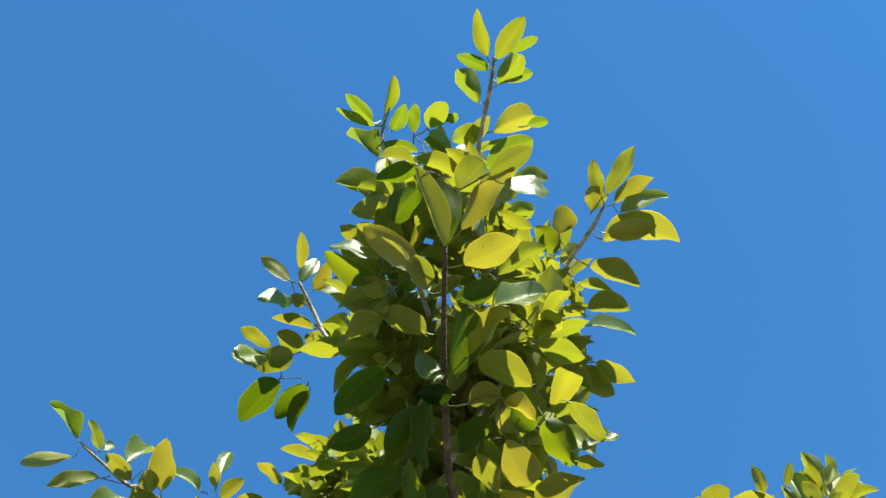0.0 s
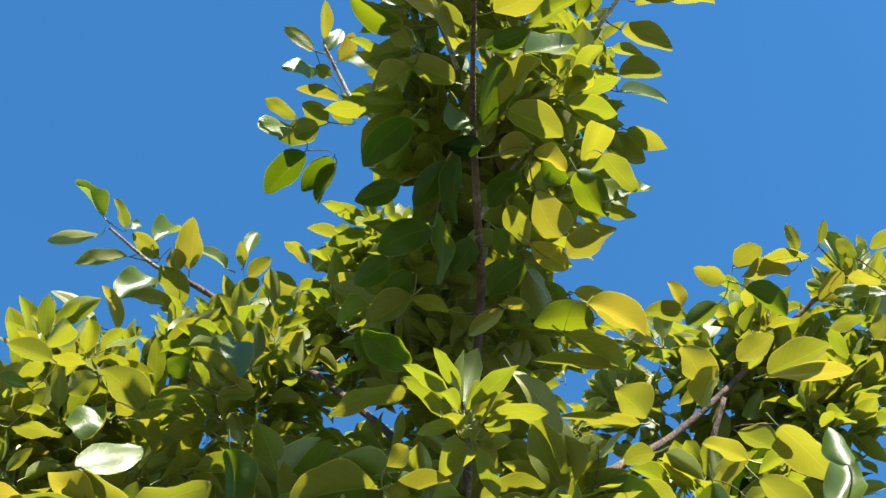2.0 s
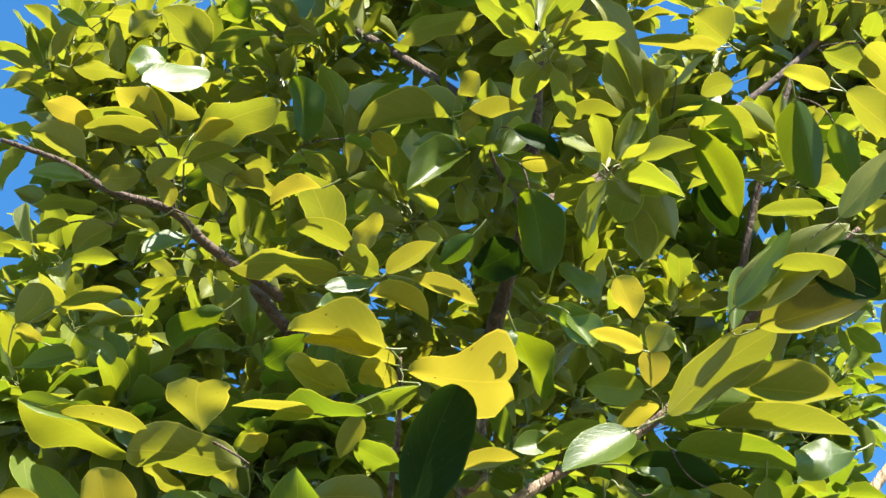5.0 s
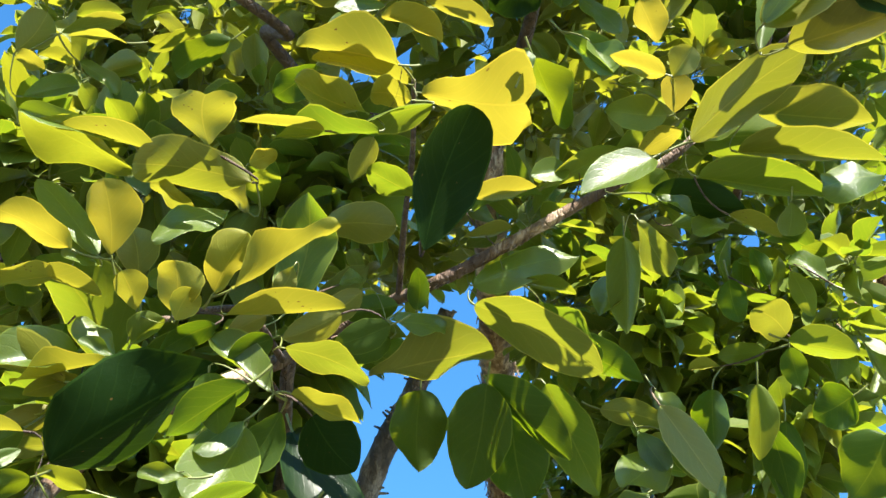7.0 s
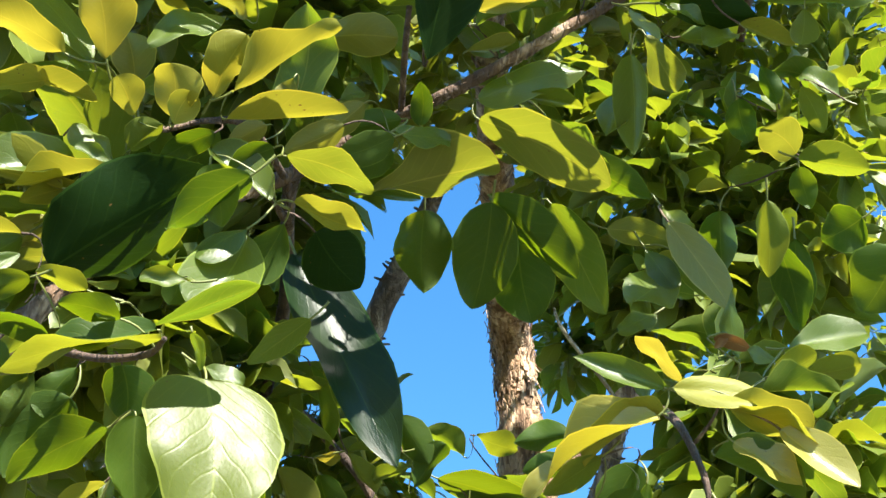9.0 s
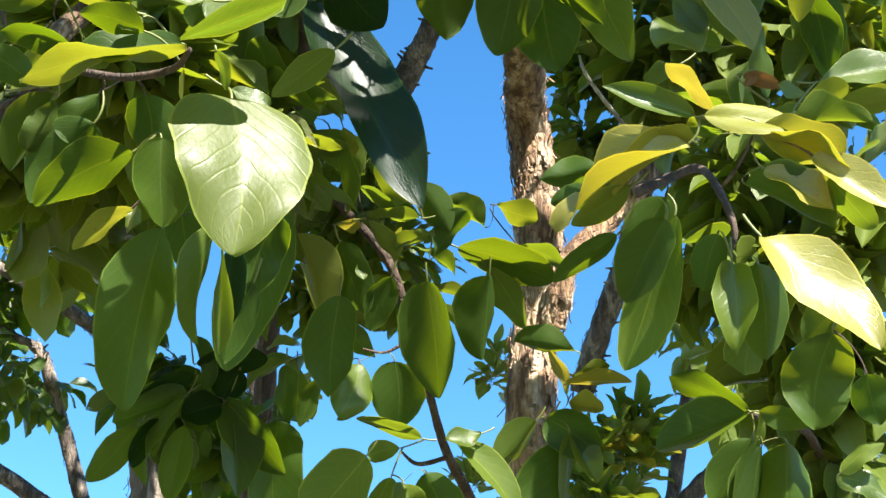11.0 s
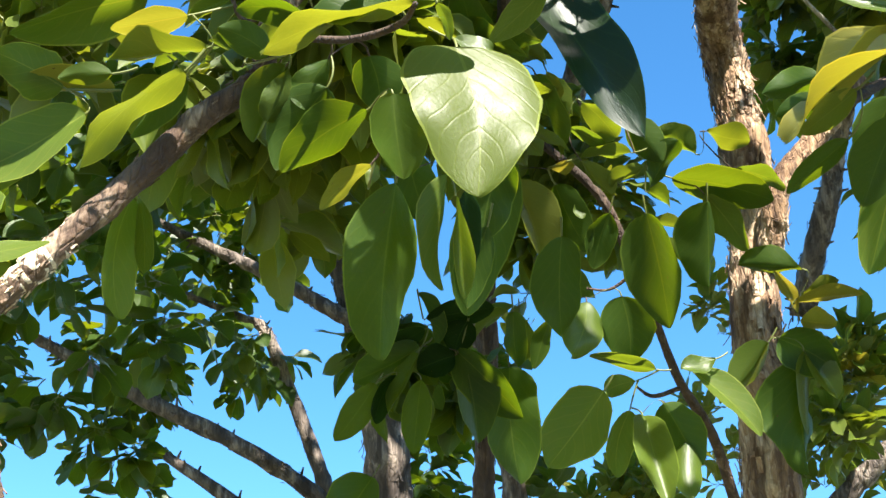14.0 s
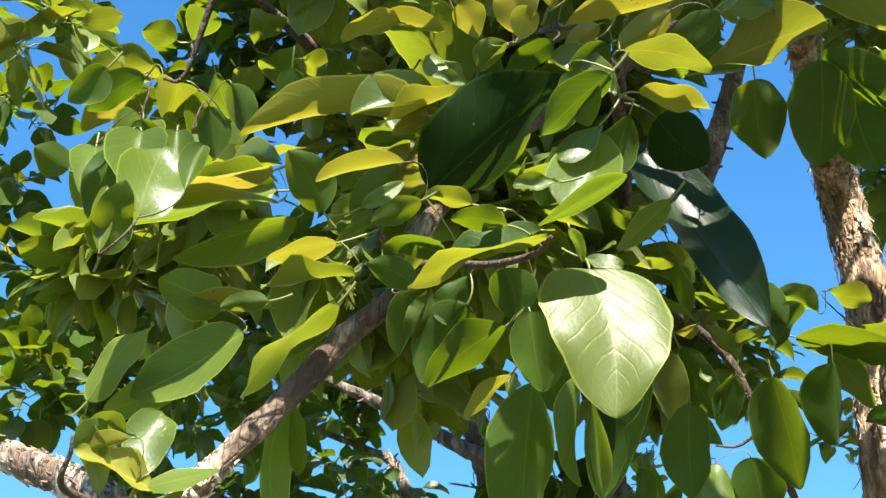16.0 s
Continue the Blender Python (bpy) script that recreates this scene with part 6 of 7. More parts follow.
leaf(btwig4, (-0.301, 0.838, 2.290), (-0.359, 0.829, 2.286), 0.017, -90, "s")
leaf(btwig4, (-0.304, 0.870, 2.266), (-0.359, 0.866, 2.256), 0.033, 9, "we")
leaf(btwig4, (-0.208, 0.783, 2.400), (-0.239, 0.785, 2.381), 0.020, 41)
leaf(btwig4, (-0.277, 0.765, 2.381), (-0.307, 0.749, 2.385), 0.020, -94, "sb")
leaf(btwig4, (-0.318, 0.846, 2.378), (-0.343, 0.858, 2.344), 0.032, 29, "m")
leaf(btwig4, (-0.280, 0.837, 2.294), (-0.324, 0.838, 2.276), 0.028, -4, "y")
leaf(btwig5, (-0.553, 0.733, 2.142), (-0.523, 0.702, 2.190), 0.038, -2, "mo")
leaf(btwig5, (-0.549, 0.722, 2.137), (-0.551, 0.724, 2.203), 0.018, -15, "se")
leaf(btwig5, (-0.519, 0.725, 2.170), (-0.521, 0.760, 2.263), 0.060, 39, "so")
leaf(btwig5, (-0.483, 0.730, 2.191), (-0.471, 0.732, 2.237), 0.024, 95, "s")
leaf(btwig5, (-0.442, 0.822, 2.266), (-0.554, 0.785, 2.216), 0.057, -17, "ye")
leaf(btwig5, (-0.464, 0.887, 2.289), (-0.542, 0.857, 2.291), 0.038, -93, "ge")
leaf(btwig5, (-0.443, 0.843, 2.246), (-0.585, 0.798, 2.205), 0.069, -15, "ge")
leaf(btwig5, (-0.439, 0.880, 2.250), (-0.550, 0.858, 2.208), 0.054, 9, "ge")
leaf(btwig5, (-0.378, 0.780, 2.186), (-0.398, 0.740, 2.225), 0.040, 28, "mo")
leaf(btwig5, (-0.381, 0.827, 2.183), (-0.440, 0.815, 2.168), 0.037, 2, "ye")
leaf(btwig5, (-0.348, 0.844, 2.214), (-0.388, 0.841, 2.192), 0.021, -5, "ge")
leaf(btwig5, (-0.505, 0.879, 2.162), (-0.551, 0.837, 2.176), 0.046, -116, "go")
leaf(btwig5, (-0.468, 0.901, 2.170), (-0.548, 0.865, 2.159), 0.042, 0, "ye")
leaf(btwig5, (-0.439, 0.825, 2.132), (-0.480, 0.816, 2.127), 0.019, 48, "me")
leaf(btwig5, (-0.368, 0.842, 2.160), (-0.450, 0.830, 2.149), 0.038, -7, "ge")
leaf(btwig5, (-0.363, 0.784, 2.098), (-0.447, 0.797, 2.029), 0.049, -17, "ge")
leaf(btwig5, (-0.390, 0.858, 2.146), (-0.439, 0.876, 2.103), 0.031, -11, "me")
leaf(btwig5, (-0.614, 0.855, 2.070), (-0.565, 0.854, 2.136), 0.037, 91, "ge")
leaf(btwig5, (-0.487, 0.889, 2.140), (-0.590, 0.887, 2.086), 0.068, -83, "go")
leaf(btwig5, (-0.540, 0.911, 2.108), (-0.613, 0.882, 2.068), 0.040, 36, "ge")
leaf(btwig5, (-0.321, 0.806, 2.121), (-0.289, 0.802, 2.149), 0.025, 8, "ge")
leaf(btwig5, (-0.476, 0.979, 2.107), (-0.496, 1.028, 2.013), 0.062, -54, "go")
leaf(btwig5, (-0.472, 0.987, 2.111), (-0.471, 1.012, 2.048), 0.034, 37, "ge")
leaf(btwig5, (-0.312, 0.877, 2.162), (-0.346, 0.911, 2.110), 0.041, -21, "mo")
leaf(btwig5, (-0.302, 0.758, 2.209), (-0.376, 0.749, 2.196), 0.034, -7, "ye")
leaf(btwig5, (-0.343, 0.774, 2.181), (-0.311, 0.791, 2.213), 0.015, 98, "se")
leaf(btwig5, (-0.327, 0.831, 2.258), (-0.373, 0.838, 2.218), 0.030, 37, "me")
leaf(btwig5, (-0.675, 0.908, 2.389), (-0.667, 0.888, 2.312), 0.048, -4, "so")
leaf(btwig5, (-0.629, 0.911, 2.419), (-0.629, 0.938, 2.374), 0.034, -16, "mo")
leaf(btwig5, (-0.612, 0.798, 2.396), (-0.647, 0.797, 2.361), 0.034, 36, "mo")
leaf(btwig5, (-0.745, 0.977, 2.418), (-0.775, 0.951, 2.435), 0.039, 48, "mo")
leaf(btwig5, (-0.590, 0.942, 2.399), (-0.612, 0.959, 2.363), 0.030, 13, "mo")
leaf(btwig5, (-0.585, 0.907, 2.394), (-0.582, 0.915, 2.338), 0.035, 133, "so")
leaf(btwig5, (-0.570, 0.944, 2.449), (-0.570, 0.973, 2.401), 0.037, -11, "mo")
leaf(btwig5, (-0.632, 0.856, 2.344), (-0.651, 0.885, 2.278), 0.045, -170, "mo")
leaf(btwig5, (-0.606, 0.872, 2.372), (-0.584, 0.852, 2.275), 0.061, 31, "so")
leaf(btwig5, (-0.627, 0.897, 2.467), (-0.683, 0.891, 2.424), 0.041, 18, "mo")
leaf(btwig5, (-0.543, 0.936, 2.468), (-0.535, 0.972, 2.427), 0.034, -21, "mo")
leaf(btwig5, (-0.466, 0.910, 2.455), (-0.478, 0.936, 2.419), 0.035, -5, "mo")
leaf(btwig5, (-1.046, 1.480, 2.657), (-1.068, 1.481, 2.626), 0.036, 38, "mo")
leaf(clus, (-0.138, 1.370, 2.463), (-0.116, 1.426, 2.375), 0.048, 45, "ge")
leaf(clus, (-0.128, 1.434, 2.510), (-0.115, 1.455, 2.480), 0.024, 8, "y")
leaf(clus, (-0.105, 1.479, 2.451), (-0.061, 1.493, 2.423), 0.033, 1, "ge")
leaf(clus, (-0.030, 1.498, 2.417), (-0.094, 1.500, 2.418), 0.035, 0, "ge")
leaf(clus, (-0.087, 1.459, 2.476), (-0.047, 1.489, 2.435), 0.047, -5)
leaf(clus, (-0.031, 1.479, 2.458), (0.009, 1.505, 2.404), 0.045, -37, "me")
leaf(clus, (-0.094, 1.497, 2.412), (-0.058, 1.530, 2.374), 0.033, -4)
leaf(clus, (-0.015, 1.513, 2.403), (-0.062, 1.516, 2.385), 0.031, 16)
leaf(clus, (-0.133, 1.501, 2.406), (-0.103, 1.504, 2.408), 0.023, -20, "y")
leaf(clus, (-0.130, 1.518, 2.391), (-0.093, 1.555, 2.309), 0.057, -13, "mo")
leaf(clus, (-0.064, 1.534, 2.352), (-0.090, 1.574, 2.294), 0.040, 18, "me")
leaf(clus, (-0.182, 1.498, 2.391), (-0.154, 1.565, 2.305), 0.065, 12, "go")
leaf(clus, (-0.123, 1.472, 2.292), (-0.133, 1.535, 2.185), 0.072, -23, "mo")
leaf(clus, (-0.150, 1.593, 2.237), (-0.174, 1.616, 2.179), 0.030, 5, "me")
leaf(clus, (-0.102, 1.589, 2.256), (-0.124, 1.566, 2.172), 0.054, -71, "so")
leaf(clus, (-0.018, 1.500, 2.329), (0.000, 1.577, 2.205), 0.090, 29, "mo")
leaf(clus, (-0.040, 1.565, 2.310), (-0.009, 1.601, 2.229), 0.058, 3, "go")
leaf(clus, (-0.057, 1.585, 2.258), (-0.053, 1.628, 2.182), 0.069, 1, "mo")
leaf(clus, (0.060, 1.530, 2.355), (0.054, 1.592, 2.265), 0.064, -29, "mo")
leaf(clus, (-0.105, 1.528, 2.369), (-0.098, 1.529, 2.344), 0.015, 83, "s")
leaf(clus, (-0.021, 1.630, 2.173), (-0.104, 1.616, 2.193), 0.039, 6, "ge")
leaf(clus, (-0.088, 1.600, 2.137), (-0.164, 1.623, 2.050), 0.081, 52, "go")
leaf(clus, (-0.048, 1.635, 2.161), (-0.088, 1.635, 2.149), 0.029, 59)
leaf(clus, (-0.058, 1.644, 2.125), (-0.081, 1.678, 2.049), 0.050, -8, "go")
leaf(clus, (-0.042, 1.655, 2.121), (-0.018, 1.603, 1.985), 0.049, 19, "so")
leaf(clus, (-0.015, 1.647, 2.133), (0.023, 1.673, 2.052), 0.059, -42, "mo")
leaf(clus, (0.012, 1.666, 2.088), (0.009, 1.639, 2.004), 0.039, -13, "so")
leaf(clus, (0.054, 1.626, 2.180), (0.011, 1.607, 2.162), 0.030, -71, "s")
leaf(clus, (0.022, 1.632, 2.170), (0.103, 1.658, 2.085), 0.054, 70, "ge")
leaf(clus, (-0.176, 1.525, 2.366), (-0.203, 1.504, 2.386), 0.029, 40, "m")
leaf(clus, (-0.012, 1.524, 2.375), (0.030, 1.496, 2.429), 0.039, -10, "m")
crown = Foliage(12, 0.07)
crown.clump(-0.20, 1.14, 2.78, 0.06, 0.07, 0.06, 14, 0.085, 0)
crown.clump(-0.37, 1.14, 2.81, 0.06, 0.07, 0.06, 10, 0.085, 0)
crown.clump(-0.49, 1.10, 2.80, 0.06, 0.07, 0.06, 12, 0.085, 0)
crown.clump(-0.12, 1.14, 2.86, 0.06, 0.07, 0.06, 12, 0.085, 0)
crown.clump(-0.40, 1.25, 2.39, 0.07, 0.08, 0.07, 11, 0.085, -0.2)
crown.clump(-0.29, 1.15, 2.39, 0.05, 0.07, 0.05, 12, 0.085, -0.1)
crown.clump(-0.21, 1.38, 2.44, 0.05, 0.06, 0.05, 8, 0.08, -0.2)
crown.clump(-0.47, 1.33, 2.41, 0.08, 0.09, 0.08, 10, 0.085, -0.2)
crown.clump(-0.17, 1.57, 2.52, 0.05, 0.06, 0.05, 8, 0.075, -0.1)
crown.clump(-0.05, 1.73, 2.46, 0.06, 0.07, 0.06, 10, 0.07, -0.3)
crown.clump(-0.64, 1.09, 2.42, 0.08, 0.10, 0.08, 13, 0.085, -0.1)
crown.clump(-0.50, 1.17, 2.38, 0.07, 0.08, 0.07, 7, 0.085, -0.2)
crown.clump(-0.77, 1.16, 2.41, 0.06, 0.07, 0.06, 10, 0.08, 0)
crown.clump(-0.35, 1.09, 2.39, 0.05, 0.06, 0.05, 10, 0.085, -0.1)
crown.clump(-0.93, 1.13, 2.79, 0.07, 0.09, 0.07, 6, 0.08, 0)
crown.clump(-0.35, 1.30, 2.62, 0.16, 0.16, 0.13, 25, 0.09, 0)
crown.clump(-0.17, 1.26, 2.66, 0.08, 0.12, 0.10, 11, 0.09, 0)
crown.clump(-0.33, 1.40, 2.58, 0.20, 0.17, 0.12, 27, 0.09, -0.1)
crown.clump(-0.48, 1.50, 2.45, 0.07, 0.16, 0.12, 9, 0.09, -0.2)
crown.clump(-0.21, 1.44, 2.54, 0.04, 0.09, 0.07, 5, 0.09, 0)
crown.clump(-0.11, 1.90, 2.57, 0.11, 0.12, 0.09, 9, 0.075, 0)
crown.clump(0.14, 1.30, 2.90, 0.09, 0.16, 0.12, 11, 0.09, 0)
crown.clump(-0.12, 1.78, 2.59, 0.09, 0.14, 0.09, 16, 0.07, -0.2)
crown.clump(-0.24, 1.31, 2.42, 0.08, 0.09, 0.06, 9, 0.09, -0.2)
crown.clump(-0.20, 1.89, 2.48, 0.08, 0.13, 0.10, 9, 0.075, -0.3)
crown.clump(-0.48, 1.61, 2.65, 0.13, 0.17, 0.12, 18, 0.09, -0.1)
crown.done(grown, "dense green and yellowing leaves in whorls", FOLIAGE)

# ---- grey-barked tree with bare crooked limbs and small leaves ----
grown = tree("grey-barked tree with bare crooked limbs and small leaves", -0.565, 2.870)
ghang = stem("twig", grown, [(-0.617, 1.390, 2.885, 0.0110), (-0.660, 1.308, 2.902, 0.0074), (-0.702, 1.233, 2.911, 0.0064), (-0.773, 1.288, 2.794, 0.0036), (-0.806, 1.285, 2.787, 0.0024)], BARK_TWIG, 8, 6, 0.12, "brown twig bark", 0)
gtrunk = stem("trunk", grown, [(-0.565, 2.870, -0.050, 0.0649), (-0.565, 2.882, 1.018, 0.0539), (-0.565, 2.870, 2.036, 0.0500), (-0.594, 2.860, 2.346, 0.0487), (-0.601, 2.830, 2.510, 0.0471), (-0.631, 2.790, 2.702, 0.0405), (-0.680, 2.750, 2.902, 0.0337), (-0.709, 2.720, 3.058, 0.0292), (-0.715, 2.619, 3.144, 0.0249), (-0.751, 2.588, 3.177, 0.0162)], BARK_GREY, 22, 10, 0.2, "rough grey bark", 900)
glimb = stem("limb", grown, [(-0.615, 2.710, 2.747, 0.0205), (-0.724, 2.728, 2.822, 0.0172), (-0.842, 2.740, 2.908, 0.0156), (-1.012, 2.793, 3.024, 0.0129), (-1.167, 2.752, 3.103, 0.0090)], BARK_GREY, 12, 10, 0.2, "rough grey bark", 120)
gcurve = stem("limb", grown, [(-0.751, 3.271, 2.306, 0.0234), (-0.792, 3.187, 2.471, 0.0202), (-0.853, 3.150, 2.654, 0.0183), (-0.915, 3.123, 2.817, 0.0164), (-0.957, 3.067, 2.927, 0.0153), (-1.019, 3.048, 2.963, 0.0098), (-1.156, 3.018, 3.023, 0.0077)], BARK_GREY, 12, 10, 0.2, "rough grey bark", 160)
glow = stem("limb", grown, [(-0.689, 3.016, 2.383, 0.0204), (-0.793, 2.952, 2.465, 0.0194), (-0.946, 2.872, 2.558, 0.0185), (-1.154, 2.831, 2.664, 0.0179), (-1.355, 2.787, 2.779, 0.0143), (-1.501, 2.716, 2.858, 0.0105)], BARK_GREY, 12, 10, 0.2, "rough grey bark", 200)
glow2 = stem("limb", grown, [(-0.642, 2.888, 2.185, 0.0200), (-0.817, 2.861, 2.319, 0.0180), (-0.957, 2.838, 2.427, 0.0155), (-1.096, 2.809, 2.523, 0.0110)], BARK_GREY, 8, 6, 0.12, "rough grey bark", 0)
leaf(ghang, (-0.824, 1.286, 2.816), (-0.963, 1.327, 2.816), 0.074, 18, "go")
leaf(ghang, (-0.863, 1.301, 2.786), (-0.944, 1.321, 2.745), 0.049, 7, "yo")
leaf(ghang, (-0.850, 1.325, 2.801), (-0.911, 1.368, 2.772), 0.041, 2, "go")
leaf(ghang, (-0.914, 1.366, 2.758), (-0.945, 1.352, 2.625), 0.069, -71, "go")
leaf(ghang, (-0.848, 1.320, 2.750), (-0.841, 1.298, 2.612), 0.070, -10, "go")
leaf(ghang, (-0.818, 1.372, 2.780), (-0.801, 1.343, 2.671), 0.067, 9, "go")
leaf(ghang, (-0.788, 1.295, 2.785), (-0.842, 1.369, 2.778), 0.069, 16, "go")
leaf(ghang, (-0.761, 1.310, 2.776), (-0.781, 1.412, 2.742), 0.056, 4, "go")
leaf(ghang, (-0.756, 1.350, 2.837), (-0.756, 1.447, 2.804), 0.053, 3)
leaf(ghang, (-0.679, 1.364, 2.865), (-0.682, 1.450, 2.866), 0.055, -18, "go")
leaf(ghang, (-0.610, 1.322, 2.819), (-0.610, 1.385, 2.822), 0.049, -2, "go")
leaf(ghang, (-0.870, 1.354, 2.635), (-0.818, 1.371, 2.613), 0.028, 65, "go")
leaf(ghang, (-0.709, 1.318, 2.813), (-0.699, 1.380, 2.819), 0.047, -27)
leaf(ghang, (-0.736, 1.337, 2.752), (-0.747, 1.400, 2.740), 0.033, -8, "go")
leaf(ghang, (-0.810, 1.316, 2.882), (-0.839, 1.267, 2.868), 0.045, 34, "go")
leaf(ghang, (-0.787, 1.323, 2.884), (-0.743, 1.259, 2.883), 0.053, -10)
leaf(ghang, (-0.700, 1.348, 2.877), (-0.650, 1.282, 2.875), 0.053, -10)
leaf(ghang, (-0.874, 1.274, 2.849), (-0.916, 1.209, 2.823), 0.055, 36)
leaf(ghang, (-0.581, 1.381, 2.862), (-0.588, 1.458, 2.860), 0.052, -8, "go")
# two pale rounded leaves, drawn with the fruit shape
fruit(ghang, (-0.865, 1.407, 2.674), 0.0089)
fruit(ghang, (-0.913, 1.469, 2.611), 0.0099)
crown = Foliage(13, 0.2)
crown.clump(-1.02, 2.07, 2.58, 0.15, 0.18, 0.15, 9, 0.07, -0.2)
crown.clump(-0.93, 2.22, 2.59, 0.12, 0.14, 0.12, 6, 0.07, -0.2)
crown.clump(-1.20, 1.98, 2.33, 0.11, 0.13, 0.11, 6, 0.07, -0.1)
crown.clump(-1.07, 2.13, 2.40, 0.07, 0.09, 0.07, 5, 0.07, -0.2)
crown.clump(-1.23, 1.64, 3.00, 0.12, 0.14, 0.12, 4, 0.07, -0.1)
crown.clump(-1.27, 1.72, 2.85, 0.12, 0.14, 0.12, 6, 0.07, -0.1)
crown.clump(-1.23, 1.82, 2.74, 0.10, 0.13, 0.10, 8, 0.07, -0.1)
crown.clump(-1.20, 1.69, 2.53, 0.08, 0.09, 0.08, 7, 0.07, -0.1)
crown.clump(-0.98, 3.04, 3.20, 0.13, 0.20, 0.19, 14, 0.066, -0.1)
crown.clump(-1.08, 3.28, 2.95, 0.07, 0.19, 0.17, 8, 0.06, -0.4)
crown.clump(-1.20, 2.98, 3.12, 0.23, 0.28, 0.22, 34, 0.072, 0)
crown.clump(-1.49, 2.79, 3.15, 0.24, 0.28, 0.23, 56, 0.072, 0)
crown.clump(-1.00, 3.04, 2.87, 0.12, 0.19, 0.17, 10, 0.066, -0.4)
crown.clump(-1.33, 3.02, 2.77, 0.18, 0.19, 0.16, 23, 0.072, -0.2)
crown.clump(-1.71, 3.03, 2.84, 0.14, 0.21, 0.25, 29, 0.072, -0.2)
crown.clump(-1.37, 3.11, 2.60, 0.20, 0.18, 0.11, 10, 0.072, -0.2)
crown.clump(-1.00, 2.89, 3.14, 0.13, 0.18, 0.12, 10, 0.066, 0)
crown.clump(-0.55, 3.15, 2.54, 0.08, 0.19, 0.14, 17, 0.07, -0.2)
crown.clump(-1.11, 2.28, 3.07, 0.11, 0.17, 0.11, 15, 0.072, 0.1)
crown.clump(-0.97, 1.76, 3.12, 0.11, 0.17, 0.12, 11, 0.075, -0.1)
crown.clump(-1.25, 2.44, 3.07, 0.23, 0.26, 0.17, 35, 0.072, 0)
crown.clump(-0.87, 1.74, 3.19, 0.13, 0.18, 0.13, 23, 0.08, -0.1)
crown.clump(-1.53, 2.38, 3.07, 0.16, 0.17, 0.12, 20, 0.072, 0.1)
crown.clump(-1.01, 2.07, 2.90, 0.17, 0.26, 0.16, 27, 0.075, -0.1)
crown.clump(-1.18, 1.60, 3.49, 0.33, 0.34, 0.22, 37, 0.09, 0)
crown.clump(-1.75, 1.77, 3.38, 0.20, 0.45, 0.40, 102, 0.09, 0)
crown.clump(-1.61, 2.66, 3.13, 0.13, 0.27, 0.17, 22, 0.072, 0)
crown.done(grown, "dense green and yellowing leaves in whorls", FOLIAGE_DEEP_GREEN)
crown = Foliage(33)
crown.clump(-0.23, 3.05, 2.40, 0.05, 0.05, 0.05, 4, 0.065, 0.4)
crown.clump(-0.12, 3.14, 2.46, 0.07, 0.09, 0.07, 9, 0.07, 0.3)
crown.clump(-0.05, 3.14, 2.48, 0.05, 0.06, 0.05, 4, 0.065, 0.3)
crown.clump(0.42, 2.74, 2.61, 0.05, 0.07, 0.05, 5, 0.075, 0.3)
crown.clump(0.40, 2.85, 2.59, 0.05, 0.06, 0.05, 5, 0.07, 0.2)
crown.clump(-0.29, 2.72, 2.69, 0.03, 0.03, 0.03, 2, 0.065, 0.2)
crown.clump(0.13, 2.70, 2.75, 0.04, 0.04, 0.04, 3, 0.06, 0.4)
crown.clump(-1.44, 2.18, 3.10, 0.11, 0.17, 0.11, 5, 0.06, 0.3)
crown.clump(-1.44, 2.07, 3.29, 0.06, 0.09, 0.06, 3, 0.06, 0.3)
crown.clump(-1.50, 2.12, 3.11, 0.10, 0.17, 0.13, 10, 0.066, 0.2)
crown.done(grown, "small bright yellow-green leaves at twig ends", FOLIAGE_YELLOW)

# ---- thin brown-stemmed sapling with dark hanging leaves ----
grown = tree("thin brown-stemmed sapling with dark hanging leaves", -0.327, 2.360)
dstem = stem("trunk", grown, [(-0.327, 2.360, -0.050, 0.0267), (-0.327, 2.372, 0.968, 0.0221), (-0.327, 2.360, 1.935, 0.0205), (-0.333, 2.340, 2.188, 0.0204), (-0.322, 2.330, 2.340, 0.0189), (-0.310, 2.290, 2.507, 0.0192), (-0.307, 2.240, 2.688, 0.0185), (-0.296, 2.170, 2.801, 0.0164), (-0.279, 2.032, 2.866, 0.0128)], BARK_TWIG, 14, 10, 0.2, "brown twig bark", 260)
dstem2 = stem("trunk", grown, [(-0.287, 2.800, -0.050, 0.0345), (-0.287, 2.812, 1.011, 0.0287), (-0.287, 2.800, 2.022, 0.0266), (-0.312, 2.780, 2.323, 0.0265), (-0.325, 2.750, 2.459, 0.0245), (-0.371, 2.700, 2.640, 0.0201), (-0.397, 2.630, 2.871, 0.0156)], BARK_GREY, 14, 10, 0.2, "rough grey bark", 300)
leaf(dstem, (-0.408, 1.748, 2.228), (-0.467, 1.756, 2.150), 0.044, 52, "me")
leaf(dstem, (-0.344, 1.742, 2.276), (-0.438, 1.730, 2.226), 0.062, 38, "mo")
leaf(dstem, (-0.335, 1.730, 2.298), (-0.407, 1.727, 2.259), 0.037, 31, "de")
leaf(dstem, (-0.379, 1.750, 2.239), (-0.411, 1.760, 2.173), 0.043, 14, "do")
leaf(dstem, (-0.346, 1.741, 2.267), (-0.393, 1.762, 2.187), 0.043, -75, "me")
leaf(dstem, (-0.296, 1.748, 2.262), (-0.350, 1.751, 2.245), 0.049, -108, "do")
leaf(dstem, (-0.346, 1.761, 2.234), (-0.361, 1.784, 2.134), 0.046, 0, "me")
leaf(dstem, (-0.287, 1.755, 2.274), (-0.271, 1.794, 2.147), 0.078, 10, "mo")
leaf(dstem, (-0.294, 1.751, 2.271), (-0.207, 1.794, 2.180), 0.077, -22, "mo")
